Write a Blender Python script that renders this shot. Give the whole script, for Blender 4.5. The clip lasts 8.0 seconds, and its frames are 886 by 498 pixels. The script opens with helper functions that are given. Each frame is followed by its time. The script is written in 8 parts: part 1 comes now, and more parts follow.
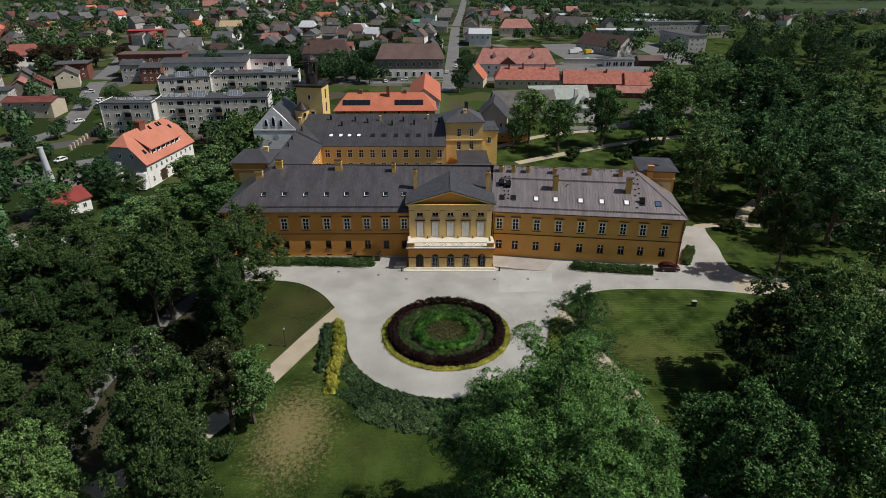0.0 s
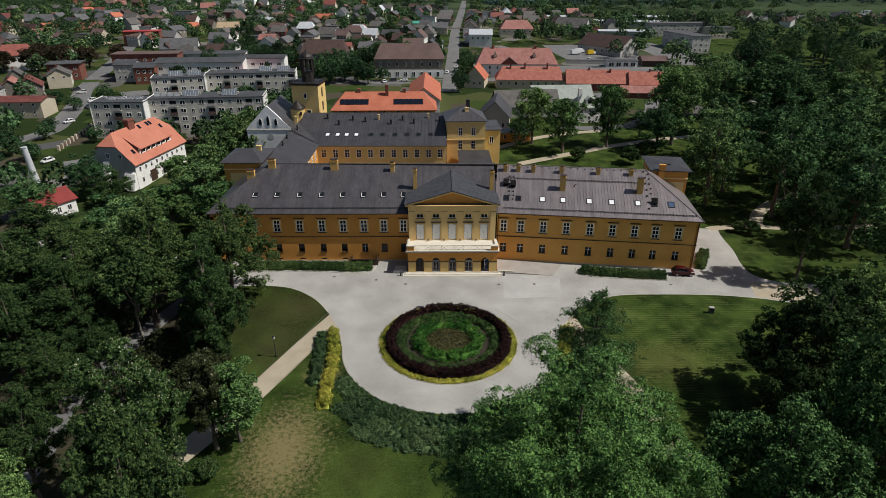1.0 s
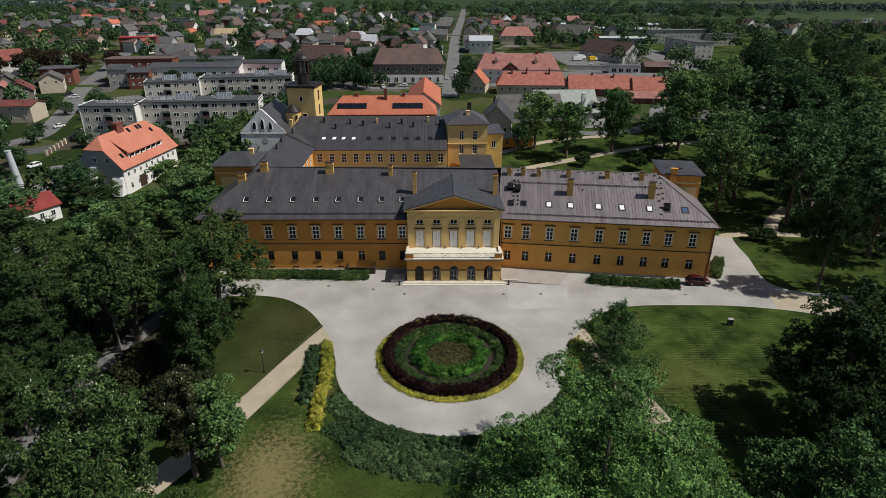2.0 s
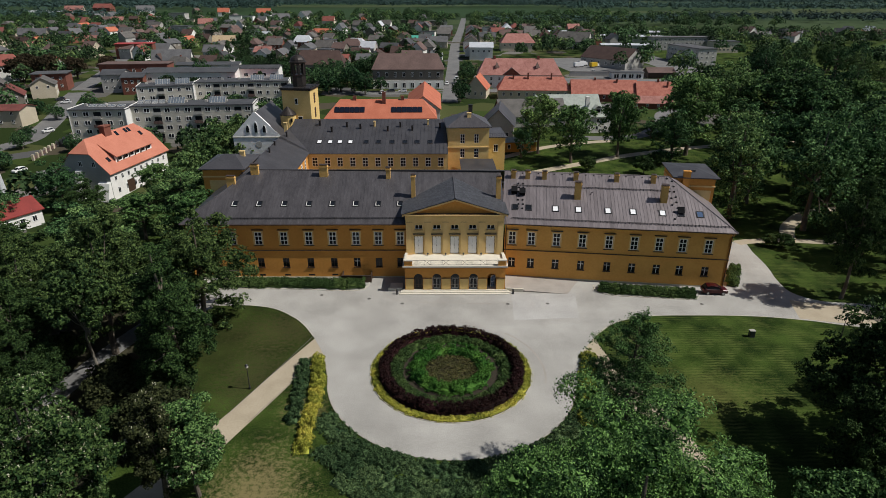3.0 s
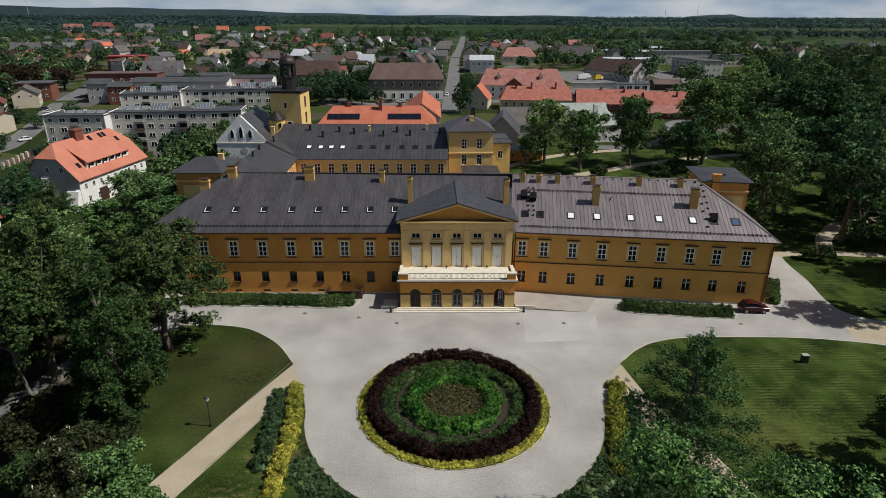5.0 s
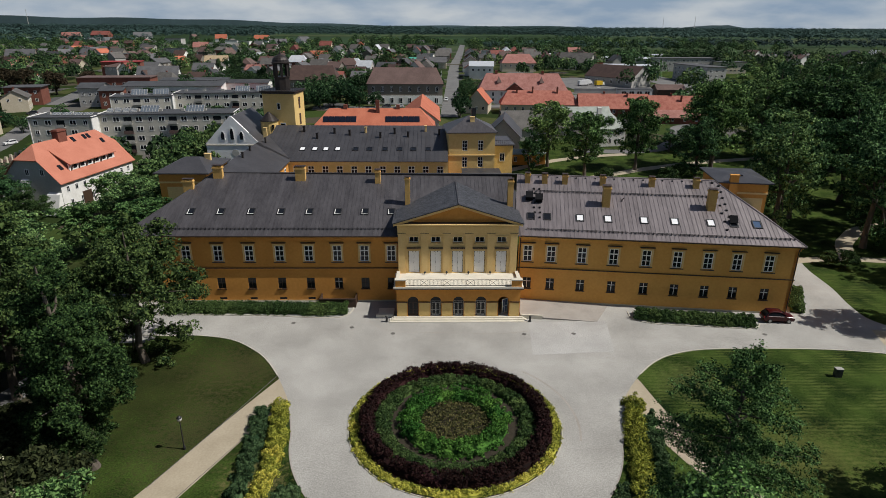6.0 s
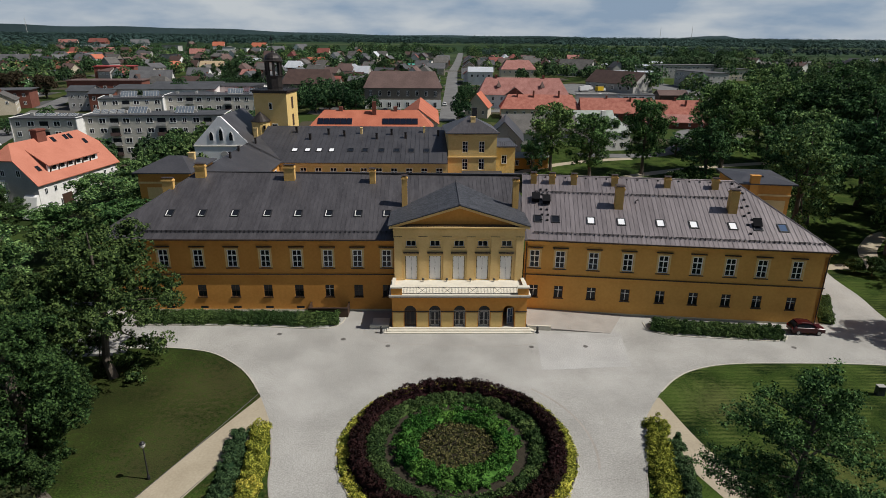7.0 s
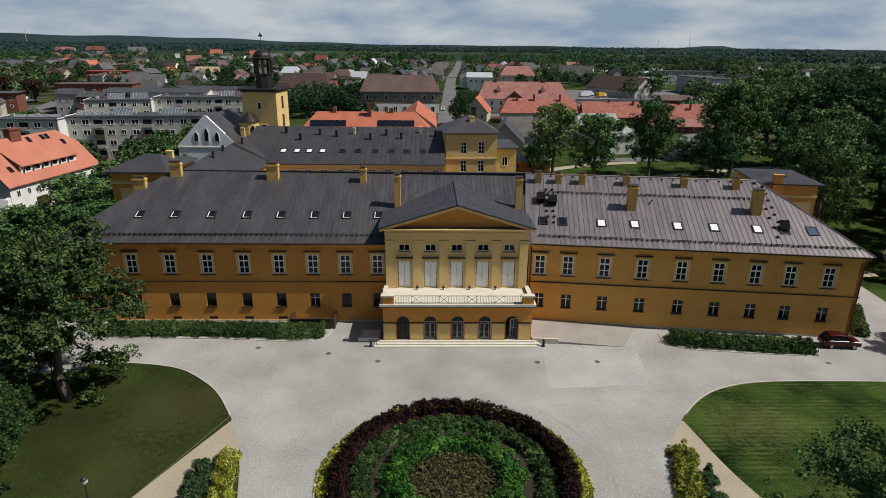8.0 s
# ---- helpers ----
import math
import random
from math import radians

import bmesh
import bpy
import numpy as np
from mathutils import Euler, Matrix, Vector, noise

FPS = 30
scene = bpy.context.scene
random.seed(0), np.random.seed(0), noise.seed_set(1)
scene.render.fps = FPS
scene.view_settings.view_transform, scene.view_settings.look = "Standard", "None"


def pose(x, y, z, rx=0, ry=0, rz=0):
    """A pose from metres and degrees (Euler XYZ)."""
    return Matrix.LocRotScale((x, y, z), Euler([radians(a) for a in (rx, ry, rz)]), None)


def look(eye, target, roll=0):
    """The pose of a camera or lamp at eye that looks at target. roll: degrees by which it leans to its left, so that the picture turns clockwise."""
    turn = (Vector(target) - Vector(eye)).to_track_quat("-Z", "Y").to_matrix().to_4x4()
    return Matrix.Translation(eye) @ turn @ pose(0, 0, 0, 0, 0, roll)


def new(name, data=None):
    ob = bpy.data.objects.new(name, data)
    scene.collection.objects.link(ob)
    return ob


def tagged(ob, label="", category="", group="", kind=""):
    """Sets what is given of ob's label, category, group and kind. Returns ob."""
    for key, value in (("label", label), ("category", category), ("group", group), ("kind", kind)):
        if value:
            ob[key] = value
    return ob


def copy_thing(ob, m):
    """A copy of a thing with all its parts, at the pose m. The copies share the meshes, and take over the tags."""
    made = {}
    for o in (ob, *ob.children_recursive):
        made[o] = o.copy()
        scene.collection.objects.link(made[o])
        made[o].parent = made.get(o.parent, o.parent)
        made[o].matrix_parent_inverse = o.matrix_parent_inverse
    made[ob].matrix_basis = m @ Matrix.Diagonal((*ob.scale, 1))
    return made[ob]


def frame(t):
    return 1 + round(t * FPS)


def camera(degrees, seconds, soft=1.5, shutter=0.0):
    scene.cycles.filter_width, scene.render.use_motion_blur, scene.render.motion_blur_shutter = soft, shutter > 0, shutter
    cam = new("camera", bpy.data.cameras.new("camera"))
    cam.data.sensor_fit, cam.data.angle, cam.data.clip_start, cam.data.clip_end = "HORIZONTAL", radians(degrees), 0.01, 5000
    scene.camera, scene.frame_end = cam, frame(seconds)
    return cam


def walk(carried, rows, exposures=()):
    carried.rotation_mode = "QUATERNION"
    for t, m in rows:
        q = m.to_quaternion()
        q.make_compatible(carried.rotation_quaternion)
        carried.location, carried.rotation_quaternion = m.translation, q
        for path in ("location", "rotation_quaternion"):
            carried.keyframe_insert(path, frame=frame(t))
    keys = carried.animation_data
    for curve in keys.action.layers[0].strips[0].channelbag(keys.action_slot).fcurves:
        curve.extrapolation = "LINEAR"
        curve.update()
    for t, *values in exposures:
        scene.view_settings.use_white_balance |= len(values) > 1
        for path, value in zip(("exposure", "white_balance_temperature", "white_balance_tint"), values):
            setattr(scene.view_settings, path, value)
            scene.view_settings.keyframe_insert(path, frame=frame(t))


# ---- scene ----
cam = camera(73.0, 8.0, soft=0.5)
# seconds, x, y, z, yaw, pitch, roll
ROWS = [
    (0.0, -3.36, -125.99, 61.90, -0.61, -25.43, -0.13),
    (0.5, -3.55, -122.77, 60.33, -0.62, -25.25, -0.14),
    (1.0, -3.69, -119.65, 58.73, -0.67, -25.04, -0.12),
    (1.5, -3.85, -116.58, 57.20, -0.70, -24.64, -0.17),
    (3.0, -4.01, -107.34, 52.21, -0.75, -23.25, -0.19),
    (3.5, -3.99, -104.27, 50.57, -0.76, -22.79, -0.22),
    (4.0, -3.96, -101.24, 48.85, -0.77, -22.29, -0.21),
    (4.5, -4.01, -98.16, 47.19, -0.78, -21.84, -0.24),
    (6.0, -4.13, -88.84, 42.28, -0.91, -20.47, -0.32),
    (6.5, -4.30, -85.60, 40.72, -1.01, -20.05, -0.43),
    (7.0, -4.30, -82.14, 39.13, -1.07, -19.60, -0.50),
    (7.5, -4.08, -78.61, 37.55, -1.12, -19.16, -0.55),
    (8.0, -3.84, -74.96, 35.98, -1.18, -18.73, -0.58),
]
walk(cam, [(t, pose(x, y, z, 90 + pitch, roll, yaw)) for t, x, y, z, yaw, pitch, roll in ROWS])

SUN_STRENGTH, SKY_STRENGTH = 4.25, 0.05

# ---- light ----
TO_SUN = Vector((2.2, -0.34, 2.9)).normalized()
world = bpy.data.worlds.new("sky")
scene.world = world
world.use_nodes = True
wn, wl = world.node_tree.nodes, world.node_tree.links
wn.clear()
sky = wn.new("ShaderNodeTexSky")
sky.sky_type, sky.sun_disc = "NISHITA", False
sky.sun_elevation = math.asin(TO_SUN.z)
sky.sun_rotation = math.atan2(TO_SUN.x, TO_SUN.y)
sky.dust_density, sky.ozone_density = 1.4, 2.0
wco = wn.new("ShaderNodeTexCoord")
wmap = wn.new("ShaderNodeMapping")
wmap.inputs["Scale"].default_value = (2.6, 2.6, 9.0)
wl.new(wco.outputs["Generated"], wmap.inputs["Vector"])
wnoise = wn.new("ShaderNodeTexNoise")
wnoise.inputs["Scale"].default_value, wnoise.inputs["Detail"].default_value = 2.3, 6.0
wl.new(wmap.outputs["Vector"], wnoise.inputs["Vector"])
wramp = wn.new("ShaderNodeMapRange")
wramp.inputs["From Min"].default_value, wramp.inputs["From Max"].default_value = 0.38, 0.63
wl.new(wnoise.outputs["Fac"], wramp.inputs["Value"])
# thin cloud and haze low over the horizon, clear sky above
wsep = wn.new("ShaderNodeSeparateXYZ")
wl.new(wco.outputs["Generated"], wsep.inputs[0])
wlow = wn.new("ShaderNodeMapRange")
wlow.inputs["From Min"].default_value, wlow.inputs["From Max"].default_value = 0.08, 0.20
wlow.inputs["To Min"].default_value, wlow.inputs["To Max"].default_value = 0.92, 0.0
wl.new(wsep.outputs["Z"], wlow.inputs["Value"])
wcloud = wn.new("ShaderNodeMix")
wcloud.data_type = "RGBA"
wcloud.inputs[6].default_value = (5.0, 6.8, 9.2, 1)
wcloud.inputs[7].default_value = (10.6, 11.4, 12.1, 1)
wl.new(wramp.outputs["Result"], wcloud.inputs[0])
wmix = wn.new("ShaderNodeMix")
wmix.data_type = "RGBA"
wl.new(wlow.outputs["Result"], wmix.inputs[0])
wl.new(sky.outputs["Color"], wmix.inputs[6])
wl.new(wcloud.outputs[2], wmix.inputs[7])
wbg = wn.new("ShaderNodeBackground")
wbg.inputs["Strength"].default_value = SKY_STRENGTH
wout = wn.new("ShaderNodeOutputWorld")
wl.new(wmix.outputs[2], wbg.inputs["Color"])
wl.new(wbg.outputs["Background"], wout.inputs["Surface"])

sun = new("sun", bpy.data.lights.new("sun", "SUN"))
sun.data.energy, sun.data.angle, sun.data.color = SUN_STRENGTH, radians(0.53), (1.0, 0.965, 0.90)
sun.matrix_world = look(TO_SUN * 300, (0, 0, 0))


# ---- materials ----
def surf(name, c1, c2, scale=1.0, rough=0.85, bump=0.15, metal=0.0, fine=9.0, per_object=0.0, per_island=0.0, stretch=(1, 1, 1), spec=0.4, lo=0.36, hi=0.8, coarse=0.62):
    """Two colours mixed by coarse and fine noise in world space, with fine relief."""
    m = bpy.data.materials.new(name)
    m.use_nodes = True
    n, l = m.node_tree.nodes, m.node_tree.links
    b = n["Principled BSDF"]
    geo = n.new("ShaderNodeNewGeometry")
    mp = n.new("ShaderNodeMapping")
    mp.inputs["Scale"].default_value = stretch
    l.new(geo.outputs["Position"], mp.inputs["Vector"])
    a, f = n.new("ShaderNodeTexNoise"), n.new("ShaderNodeTexNoise")
    for t, s in ((a, scale), (f, scale * fine)):
        t.inputs["Scale"].default_value, t.inputs["Detail"].default_value = s, 5.0
        l.new(mp.outputs["Vector"], t.inputs["Vector"])
    add = n.new("ShaderNodeMath")
    add.operation = "MULTIPLY_ADD"
    add.inputs[1].default_value = 0.55
    l.new(f.outputs["Fac"], add.inputs[0])
    half = n.new("ShaderNodeMath")
    half.operation = "MULTIPLY"
    half.inputs[1].default_value = coarse
    l.new(a.outputs["Fac"], half.inputs[0])
    l.new(half.outputs[0], add.inputs[2])
    last = add.outputs[0]
    rnd = None
    if per_object:
        rnd = n.new("ShaderNodeObjectInfo").outputs["Random"]
    if per_island:
        rnd = geo.outputs["Random Per Island"]
    if rnd:
        k = n.new("ShaderNodeMath")
        k.operation = "MULTIPLY_ADD"
        k.inputs[1].default_value = per_object or per_island
        l.new(rnd, k.inputs[0])
        l.new(last, k.inputs[2])
        sub = n.new("ShaderNodeMath")
        sub.operation = "SUBTRACT"
        sub.inputs[1].default_value = (per_object or per_island) / 2
        l.new(k.outputs[0], sub.inputs[0])
        last = sub.outputs[0]
    rg = n.new("ShaderNodeMapRange")
    rg.inputs["From Min"].default_value, rg.inputs["From Max"].default_value = lo, hi
    l.new(last, rg.inputs["Value"])
    mix = n.new("ShaderNodeMix")
    mix.data_type = "RGBA"
    mix.inputs[6].default_value, mix.inputs[7].default_value = (*c1, 1), (*c2, 1)
    l.new(rg.outputs["Result"], mix.inputs[0])
    l.new(mix.outputs[2], b.inputs["Base Color"])
    b.inputs["Roughness"].default_value, b.inputs["Metallic"].default_value = rough, metal
    b.inputs["Specular IOR Level"].default_value = spec
    if bump:
        bp = n.new("ShaderNodeBump")
        bp.inputs["Strength"].default_value, bp.inputs["Distance"].default_value = bump, 0.05
        l.new(f.outputs["Fac"], bp.inputs["Height"])
        l.new(bp.outputs["Normal"], b.inputs["Normal"])
    return m


def leafy(name, dark, light, shine=0.10, scale=0.25, rough=0.78, spec=0.1, each=1.05):
    """Foliage: a colour for each leaf clump, some light shining through."""
    m = surf(name, dark, light, scale=scale, rough=rough, bump=0.0, per_island=each, fine=3.0, spec=spec)
    n, l = m.node_tree.nodes, m.node_tree.links
    b = n["Principled BSDF"]
    mixed = b.inputs["Base Color"].links[0].from_socket
    # no two plants have quite the same green
    own = n.new("ShaderNodeObjectInfo").outputs["Random"]
    tone = n.new("ShaderNodeHueSaturation")
    for socket, a, z in (("Value", 0.68, 1.28), ("Hue", 0.518, 0.484)):
        q = n.new("ShaderNodeMapRange")
        q.inputs["To Min"].default_value, q.inputs["To Max"].default_value = a, z
        l.new(own, q.inputs["Value"])
        l.new(q.outputs["Result"], tone.inputs[socket])
    l.new(mixed, tone.inputs["Color"])
    mixed = tone.outputs["Color"]
    l.new(mixed, b.inputs["Base Color"])
    tr = n.new("ShaderNodeBsdfTranslucent")
    l.new(mixed, tr.inputs["Color"])
    ms = n.new("ShaderNodeMixShader")
    ms.inputs[0].default_value = shine
    out = n["Material Output"]
    l.new(b.outputs[0], ms.inputs[1])
    l.new(tr.outputs[0], ms.inputs[2])
    l.new(ms.outputs[0], out.inputs["Surface"])
    return m


def glassy(name, tint, rough=0.08):
    m = bpy.data.materials.new(name)
    m.use_nodes = True
    b = m.node_tree.nodes["Principled BSDF"]
    b.inputs["Base Color"].default_value = (*tint, 1)
    b.inputs["Roughness"].default_value = rough
    b.inputs["Specular IOR Level"].default_value = 0.3
    return m


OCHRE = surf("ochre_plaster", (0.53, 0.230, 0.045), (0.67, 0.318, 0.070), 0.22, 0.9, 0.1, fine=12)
CREAM = surf("cream_plaster", (0.66, 0.455, 0.185), (0.79, 0.575, 0.262), 0.4, 0.9, 0.08)
OCHRE_PALE = surf("paler_ochre_plaster", (0.62, 0.318, 0.072), (0.75, 0.41, 0.108), 0.22, 0.9, 0.1, fine=12)
TOWER = surf("yellow_plaster", (0.60, 0.41, 0.135), (0.74, 0.54, 0.23), 0.35, 0.9, 0.1)
STONE = surf("pale_stone", (0.55, 0.51, 0.42), (0.70, 0.66, 0.565), 0.7, 0.8, 0.1)
PLINTH = surf("plinth_render", (0.50, 0.44, 0.30), (0.64, 0.57, 0.42), 0.8, 0.9, 0.2)
SHEET = surf("roof_sheet", (0.062, 0.058, 0.062), (0.124, 0.116, 0.122), 0.35, 0.42, 0.05, metal=0.35, fine=5, per_object=0.12, stretch=(1.6, 0.5, 0.5))
SHEET_NEW = surf("newer_roof_sheet", (0.155, 0.134, 0.137), (0.275, 0.242, 0.246), 0.35, 0.42, 0.05, metal=0.35, fine=5, per_object=0.16, stretch=(3.0, 0.35, 0.35))
SHEET_DARK = surf("roof_sheet_dark", (0.05, 0.048, 0.052), (0.095, 0.092, 0.098), 0.3, 0.45, 0.05, metal=0.3, per_object=0.12)
CHIMNEY = surf("chimney_plaster", (0.54, 0.31, 0.085), (0.68, 0.43, 0.15), 0.5, 0.9, 0.1)
CHAPEL_WHITE = surf("white_limewash", (0.78, 0.78, 0.78), (0.90, 0.90, 0.90), 0.4, 0.85, 0.05)
WALL_DARK = surf("dark_grey_render", (0.15, 0.132, 0.11), (0.24, 0.215, 0.182), 0.3, 0.9, 0.1)
SLATE = surf("slate", (0.032, 0.034, 0.04), (0.085, 0.088, 0.10), 1.6, 0.6, 0.2, per_island=0.4)
TRIM = surf("dark_flashing", (0.035, 0.022, 0.018), (0.06, 0.04, 0.03), 2, 0.5, 0.0)
WHITE = surf("white_paint", (0.82, 0.82, 0.80), (0.90, 0.90, 0.885), 1.2, 0.55, 0.0)
SHUTTER = surf("white_shutter_boards", (0.80, 0.80, 0.80), (0.90, 0.90, 0.895), 1.5, 0.6, 0.05)
PANE = glassy("window_glass", (0.012, 0.014, 0.018))
# glass with the blue of reflected sky in its base colour
PANE_SKY = glassy("sky_tinted_glass", (0.07, 0.11, 0.19), 0.04)
PANE_WHITE = surf("white_pane", (0.78, 0.79, 0.80), (0.86, 0.87, 0.88), 1, 0.5, 0.0)
BROWN_FRAME = surf("brown_frame", (0.04, 0.022, 0.014), (0.07, 0.04, 0.025), 2, 0.6, 0.0)
IRON = surf("black_iron", (0.012, 0.012, 0.013), (0.03, 0.03, 0.032), 3, 0.5, 0.0)
GRAVEL = surf("gravel_setts", (0.215, 0.207, 0.190), (0.45, 0.437, 0.408), 0.13, 0.95, 0.55, fine=52, lo=0.36, hi=0.70, coarse=0.50)
GRAVEL_NEW = surf("newer_gravel_setts", (0.285, 0.277, 0.263), (0.50, 0.49, 0.47), 0.16, 0.95, 1.0, fine=44, lo=0.33, hi=0.62, coarse=0.36)
SETTS = surf("brownish_setts", (0.25, 0.225, 0.20), (0.38, 0.35, 0.315), 0.3, 0.95, 0.6, fine=18)
SAND = surf("sandy_path", (0.31, 0.262, 0.187), (0.43, 0.37, 0.275), 0.3, 0.95, 0.3, fine=14)
KERB = surf("kerb_stone", (0.40, 0.37, 0.31), (0.54, 0.50, 0.43), 1.5, 0.9, 0.2)
ASPHALT = surf("asphalt", (0.105, 0.105, 0.105), (0.185, 0.182, 0.178), 0.2, 0.92, 0.2)
BARK = surf("bark", (0.07, 0.055, 0.042), (0.16, 0.135, 0.11), 2.0, 0.95, 0.6, stretch=(1, 1, 0.3))
BARK_PALE = surf("pale_bark", (0.20, 0.18, 0.15), (0.34, 0.31, 0.26), 2.0, 0.95, 0.4)
LEAF_BROWN = leafy("leaf_brownish", (0.016, 0.022, 0.009), (0.066, 0.076, 0.030))
LEAF_COPPER = leafy("copper_leaf", (0.022, 0.018, 0.011), (0.075, 0.058, 0.034), each=0.4)
GROVE_SHADE = surf("grove_shade_ground", (0.014, 0.013, 0.006), (0.05, 0.045, 0.02), 0.4, 0.95, 0.8, fine=12)
SOIL = surf("bed_soil", (0.016, 0.013, 0.008), (0.042, 0.033, 0.02), 1.5, 0.95, 0.5)
LEAF_A = leafy("leaf_green", (0.020, 0.053, 0.016), (0.180, 0.298, 0.096))
LEAF_B = leafy("leaf_fresh_green", (0.016, 0.052, 0.013), (0.135, 0.275, 0.070), rough=0.62, spec=0.2)
LEAF_C = leafy("leaf_dark_green", (0.010, 0.026, 0.009), (0.076, 0.126, 0.038))
LEAF_D = leafy("leaf_yellow_green", (0.013, 0.032, 0.010), (0.094, 0.156, 0.046))
LEAF_E = leafy("leaf_mid_green", (0.013, 0.042, 0.016), (0.128, 0.240, 0.090))
LEAF_F = leafy("leaf_light_green", (0.017, 0.049, 0.017), (0.172, 0.285, 0.100))
LEAF_CHESTNUT = leafy("leaf_chestnut_in_blossom", (0.012, 0.033, 0.010), (0.074, 0.126, 0.038))
BLOSSOM = leafy("cream_blossom", (0.34, 0.34, 0.23), (0.56, 0.54, 0.40), 0.15)
TOWN_A = leafy("town_leaf_green", (0.012, 0.036, 0.016), (0.080, 0.158, 0.064), each=0.9)
TOWN_C = leafy("town_leaf_dark_green", (0.010, 0.026, 0.012), (0.064, 0.112, 0.044), each=0.7)
TOWN_D = leafy("town_leaf_yellow_green", (0.018, 0.044, 0.016), (0.130, 0.205, 0.070), each=0.9)
HEDGE = leafy("hedge_leaf", (0.022, 0.046, 0.015), (0.092, 0.148, 0.044))
BOX_BRIGHT = leafy("bright_hedge_leaf", (0.016, 0.060, 0.010), (0.080, 0.205, 0.036))
BARBERRY = leafy("barberry_leaf", (0.011, 0.006, 0.006), (0.036, 0.015, 0.014), 0.1)
GOLD = leafy("golden_shrub_leaf", (0.12, 0.145, 0.021), (0.58, 0.55, 0.095))
JUNIPER = leafy("juniper_leaf", (0.026, 0.056, 0.024), (0.098, 0.158, 0.066))
SEDUM = leafy("dry_bed_leaf", (0.035, 0.042, 0.014), (0.125, 0.115, 0.045))
TILE_ORANGE = surf("orange_roof_tile", (0.36, 0.095, 0.05), (0.50, 0.165, 0.095), 0.3, 0.8, 0.3, fine=14)
TILE_VILLA = surf("orange_pink_roof_tile", (0.40, 0.135, 0.085), (0.53, 0.205, 0.135), 0.3, 0.8, 0.3, fine=14)
RED_SHEET = surf("red_sheet_roof", (0.30, 0.03, 0.03), (0.42, 0.06, 0.055), 0.4, 0.6, 0.1)
TILE_ROW = surf("patched_red_roof_tile", (0.29, 0.085, 0.06), (0.46, 0.18, 0.13), 0.7, 0.85, 0.3, fine=7, lo=0.42, hi=0.74)
TILE_PINK = surf("faded_red_roof_tile", (0.25, 0.10, 0.082), (0.40, 0.19, 0.16), 0.45, 0.85, 0.3, fine=8, lo=0.42, hi=0.74)
TILE_BROWN = surf("brown_roof_tile", (0.082, 0.052, 0.046), (0.155, 0.10, 0.088), 0.2, 0.85, 0.3)
TILE_GREY = surf("grey_roof", (0.042, 0.043, 0.047), (0.115, 0.114, 0.118), 0.25, 0.75, 0.2, per_object=0.5)
TILE_RED = surf("red_roof_tile", (0.12, 0.036, 0.03), (0.27, 0.085, 0.065), 0.3, 0.8, 0.3, per_object=0.6)
WEATHERED = surf("weathered_dark_sheet", (0.065, 0.06, 0.056), (0.15, 0.14, 0.13), 0.4, 0.8, 0.2)
TILE_SHED = surf("dark_brown_roof_tile", (0.045, 0.026, 0.022), (0.09, 0.054, 0.045), 0.4, 0.85, 0.3)
TRUCK_YELLOW = surf("yellow_truck_paint", (0.55, 0.36, 0.02), (0.62, 0.42, 0.03), 1, 0.4, 0.0)
ROOF_BLACK = surf("black_roof_felt", (0.006, 0.006, 0.007), (0.014, 0.014, 0.016), 1.0, 0.95, 0.1, spec=0.1)
GABLE_GREY = surf("grey_gable_render", (0.36, 0.355, 0.335), (0.47, 0.465, 0.44), 0.3, 0.9, 0.1)
TILE_CRIMSON = surf("crimson_sheet_roof", (0.17, 0.022, 0.018), (0.25, 0.036, 0.03), 0.4, 0.7, 0.2)
TIMBER = surf("new_roof_battens", (0.30, 0.22, 0.13), (0.50, 0.38, 0.24), 1.2, 0.8, 0.2)
TILE_GREEN = surf("weathered_green_roof", (0.22, 0.25, 0.22), (0.38, 0.41, 0.37), 0.6, 0.7, 0.2)
TURQUOISE = surf("turquoise_roof", (0.05, 0.26, 0.19), (0.08, 0.36, 0.27), 0.5, 0.6, 0.1)
WALL_WHITE = surf("white_render", (0.64, 0.625, 0.59), (0.82, 0.81, 0.78), 0.25, 0.9, 0.1, per_object=0.3)
WALL_FLATS = surf("pale_grey_panel_wall", (0.42, 0.40, 0.345), (0.56, 0.53, 0.465), 0.25, 0.9, 0.1)
WALL_GREY = surf("grey_render", (0.34, 0.33, 0.31), (0.50, 0.485, 0.455), 0.25, 0.9, 0.1, per_object=0.4)
WALL_BEIGE = surf("beige_render", (0.46, 0.40, 0.30), (0.62, 0.55, 0.43), 0.25, 0.9, 0.1, per_object=0.4)
WALL_BRICK = surf("red_brick", (0.14, 0.045, 0.03), (0.23, 0.085, 0.058), 0.6, 0.9, 0.3)
FLAT_ROOF = surf("bitumen_roof", (0.036, 0.038, 0.043), (0.08, 0.083, 0.09), 0.3, 0.8, 0.1)
PALE_METAL = surf("pale_sheet_roof", (0.50, 0.52, 0.55), (0.68, 0.70, 0.72), 0.4, 0.4, 0.0, metal=0.2)
SOLAR = glassy("solar_panel", (0.007, 0.010, 0.020), 0.3)
COLLECTOR = surf("solar_collector", (0.07, 0.085, 0.105), (0.15, 0.175, 0.205), 0.8, 0.25, 0.0)
CAR_RED = surf("dark_red_car_paint", (0.042, 0.003, 0.004), (0.055, 0.004, 0.006), 1, 0.3, 0.0, spec=0.35)
CAR_WHITE = surf("white_car_paint", (0.7, 0.7, 0.7), (0.8, 0.8, 0.8), 1, 0.25, 0.0)
CAR_DARK = surf("dark_car_paint", (0.03, 0.033, 0.04), (0.05, 0.055, 0.06), 1, 0.25, 0.0)
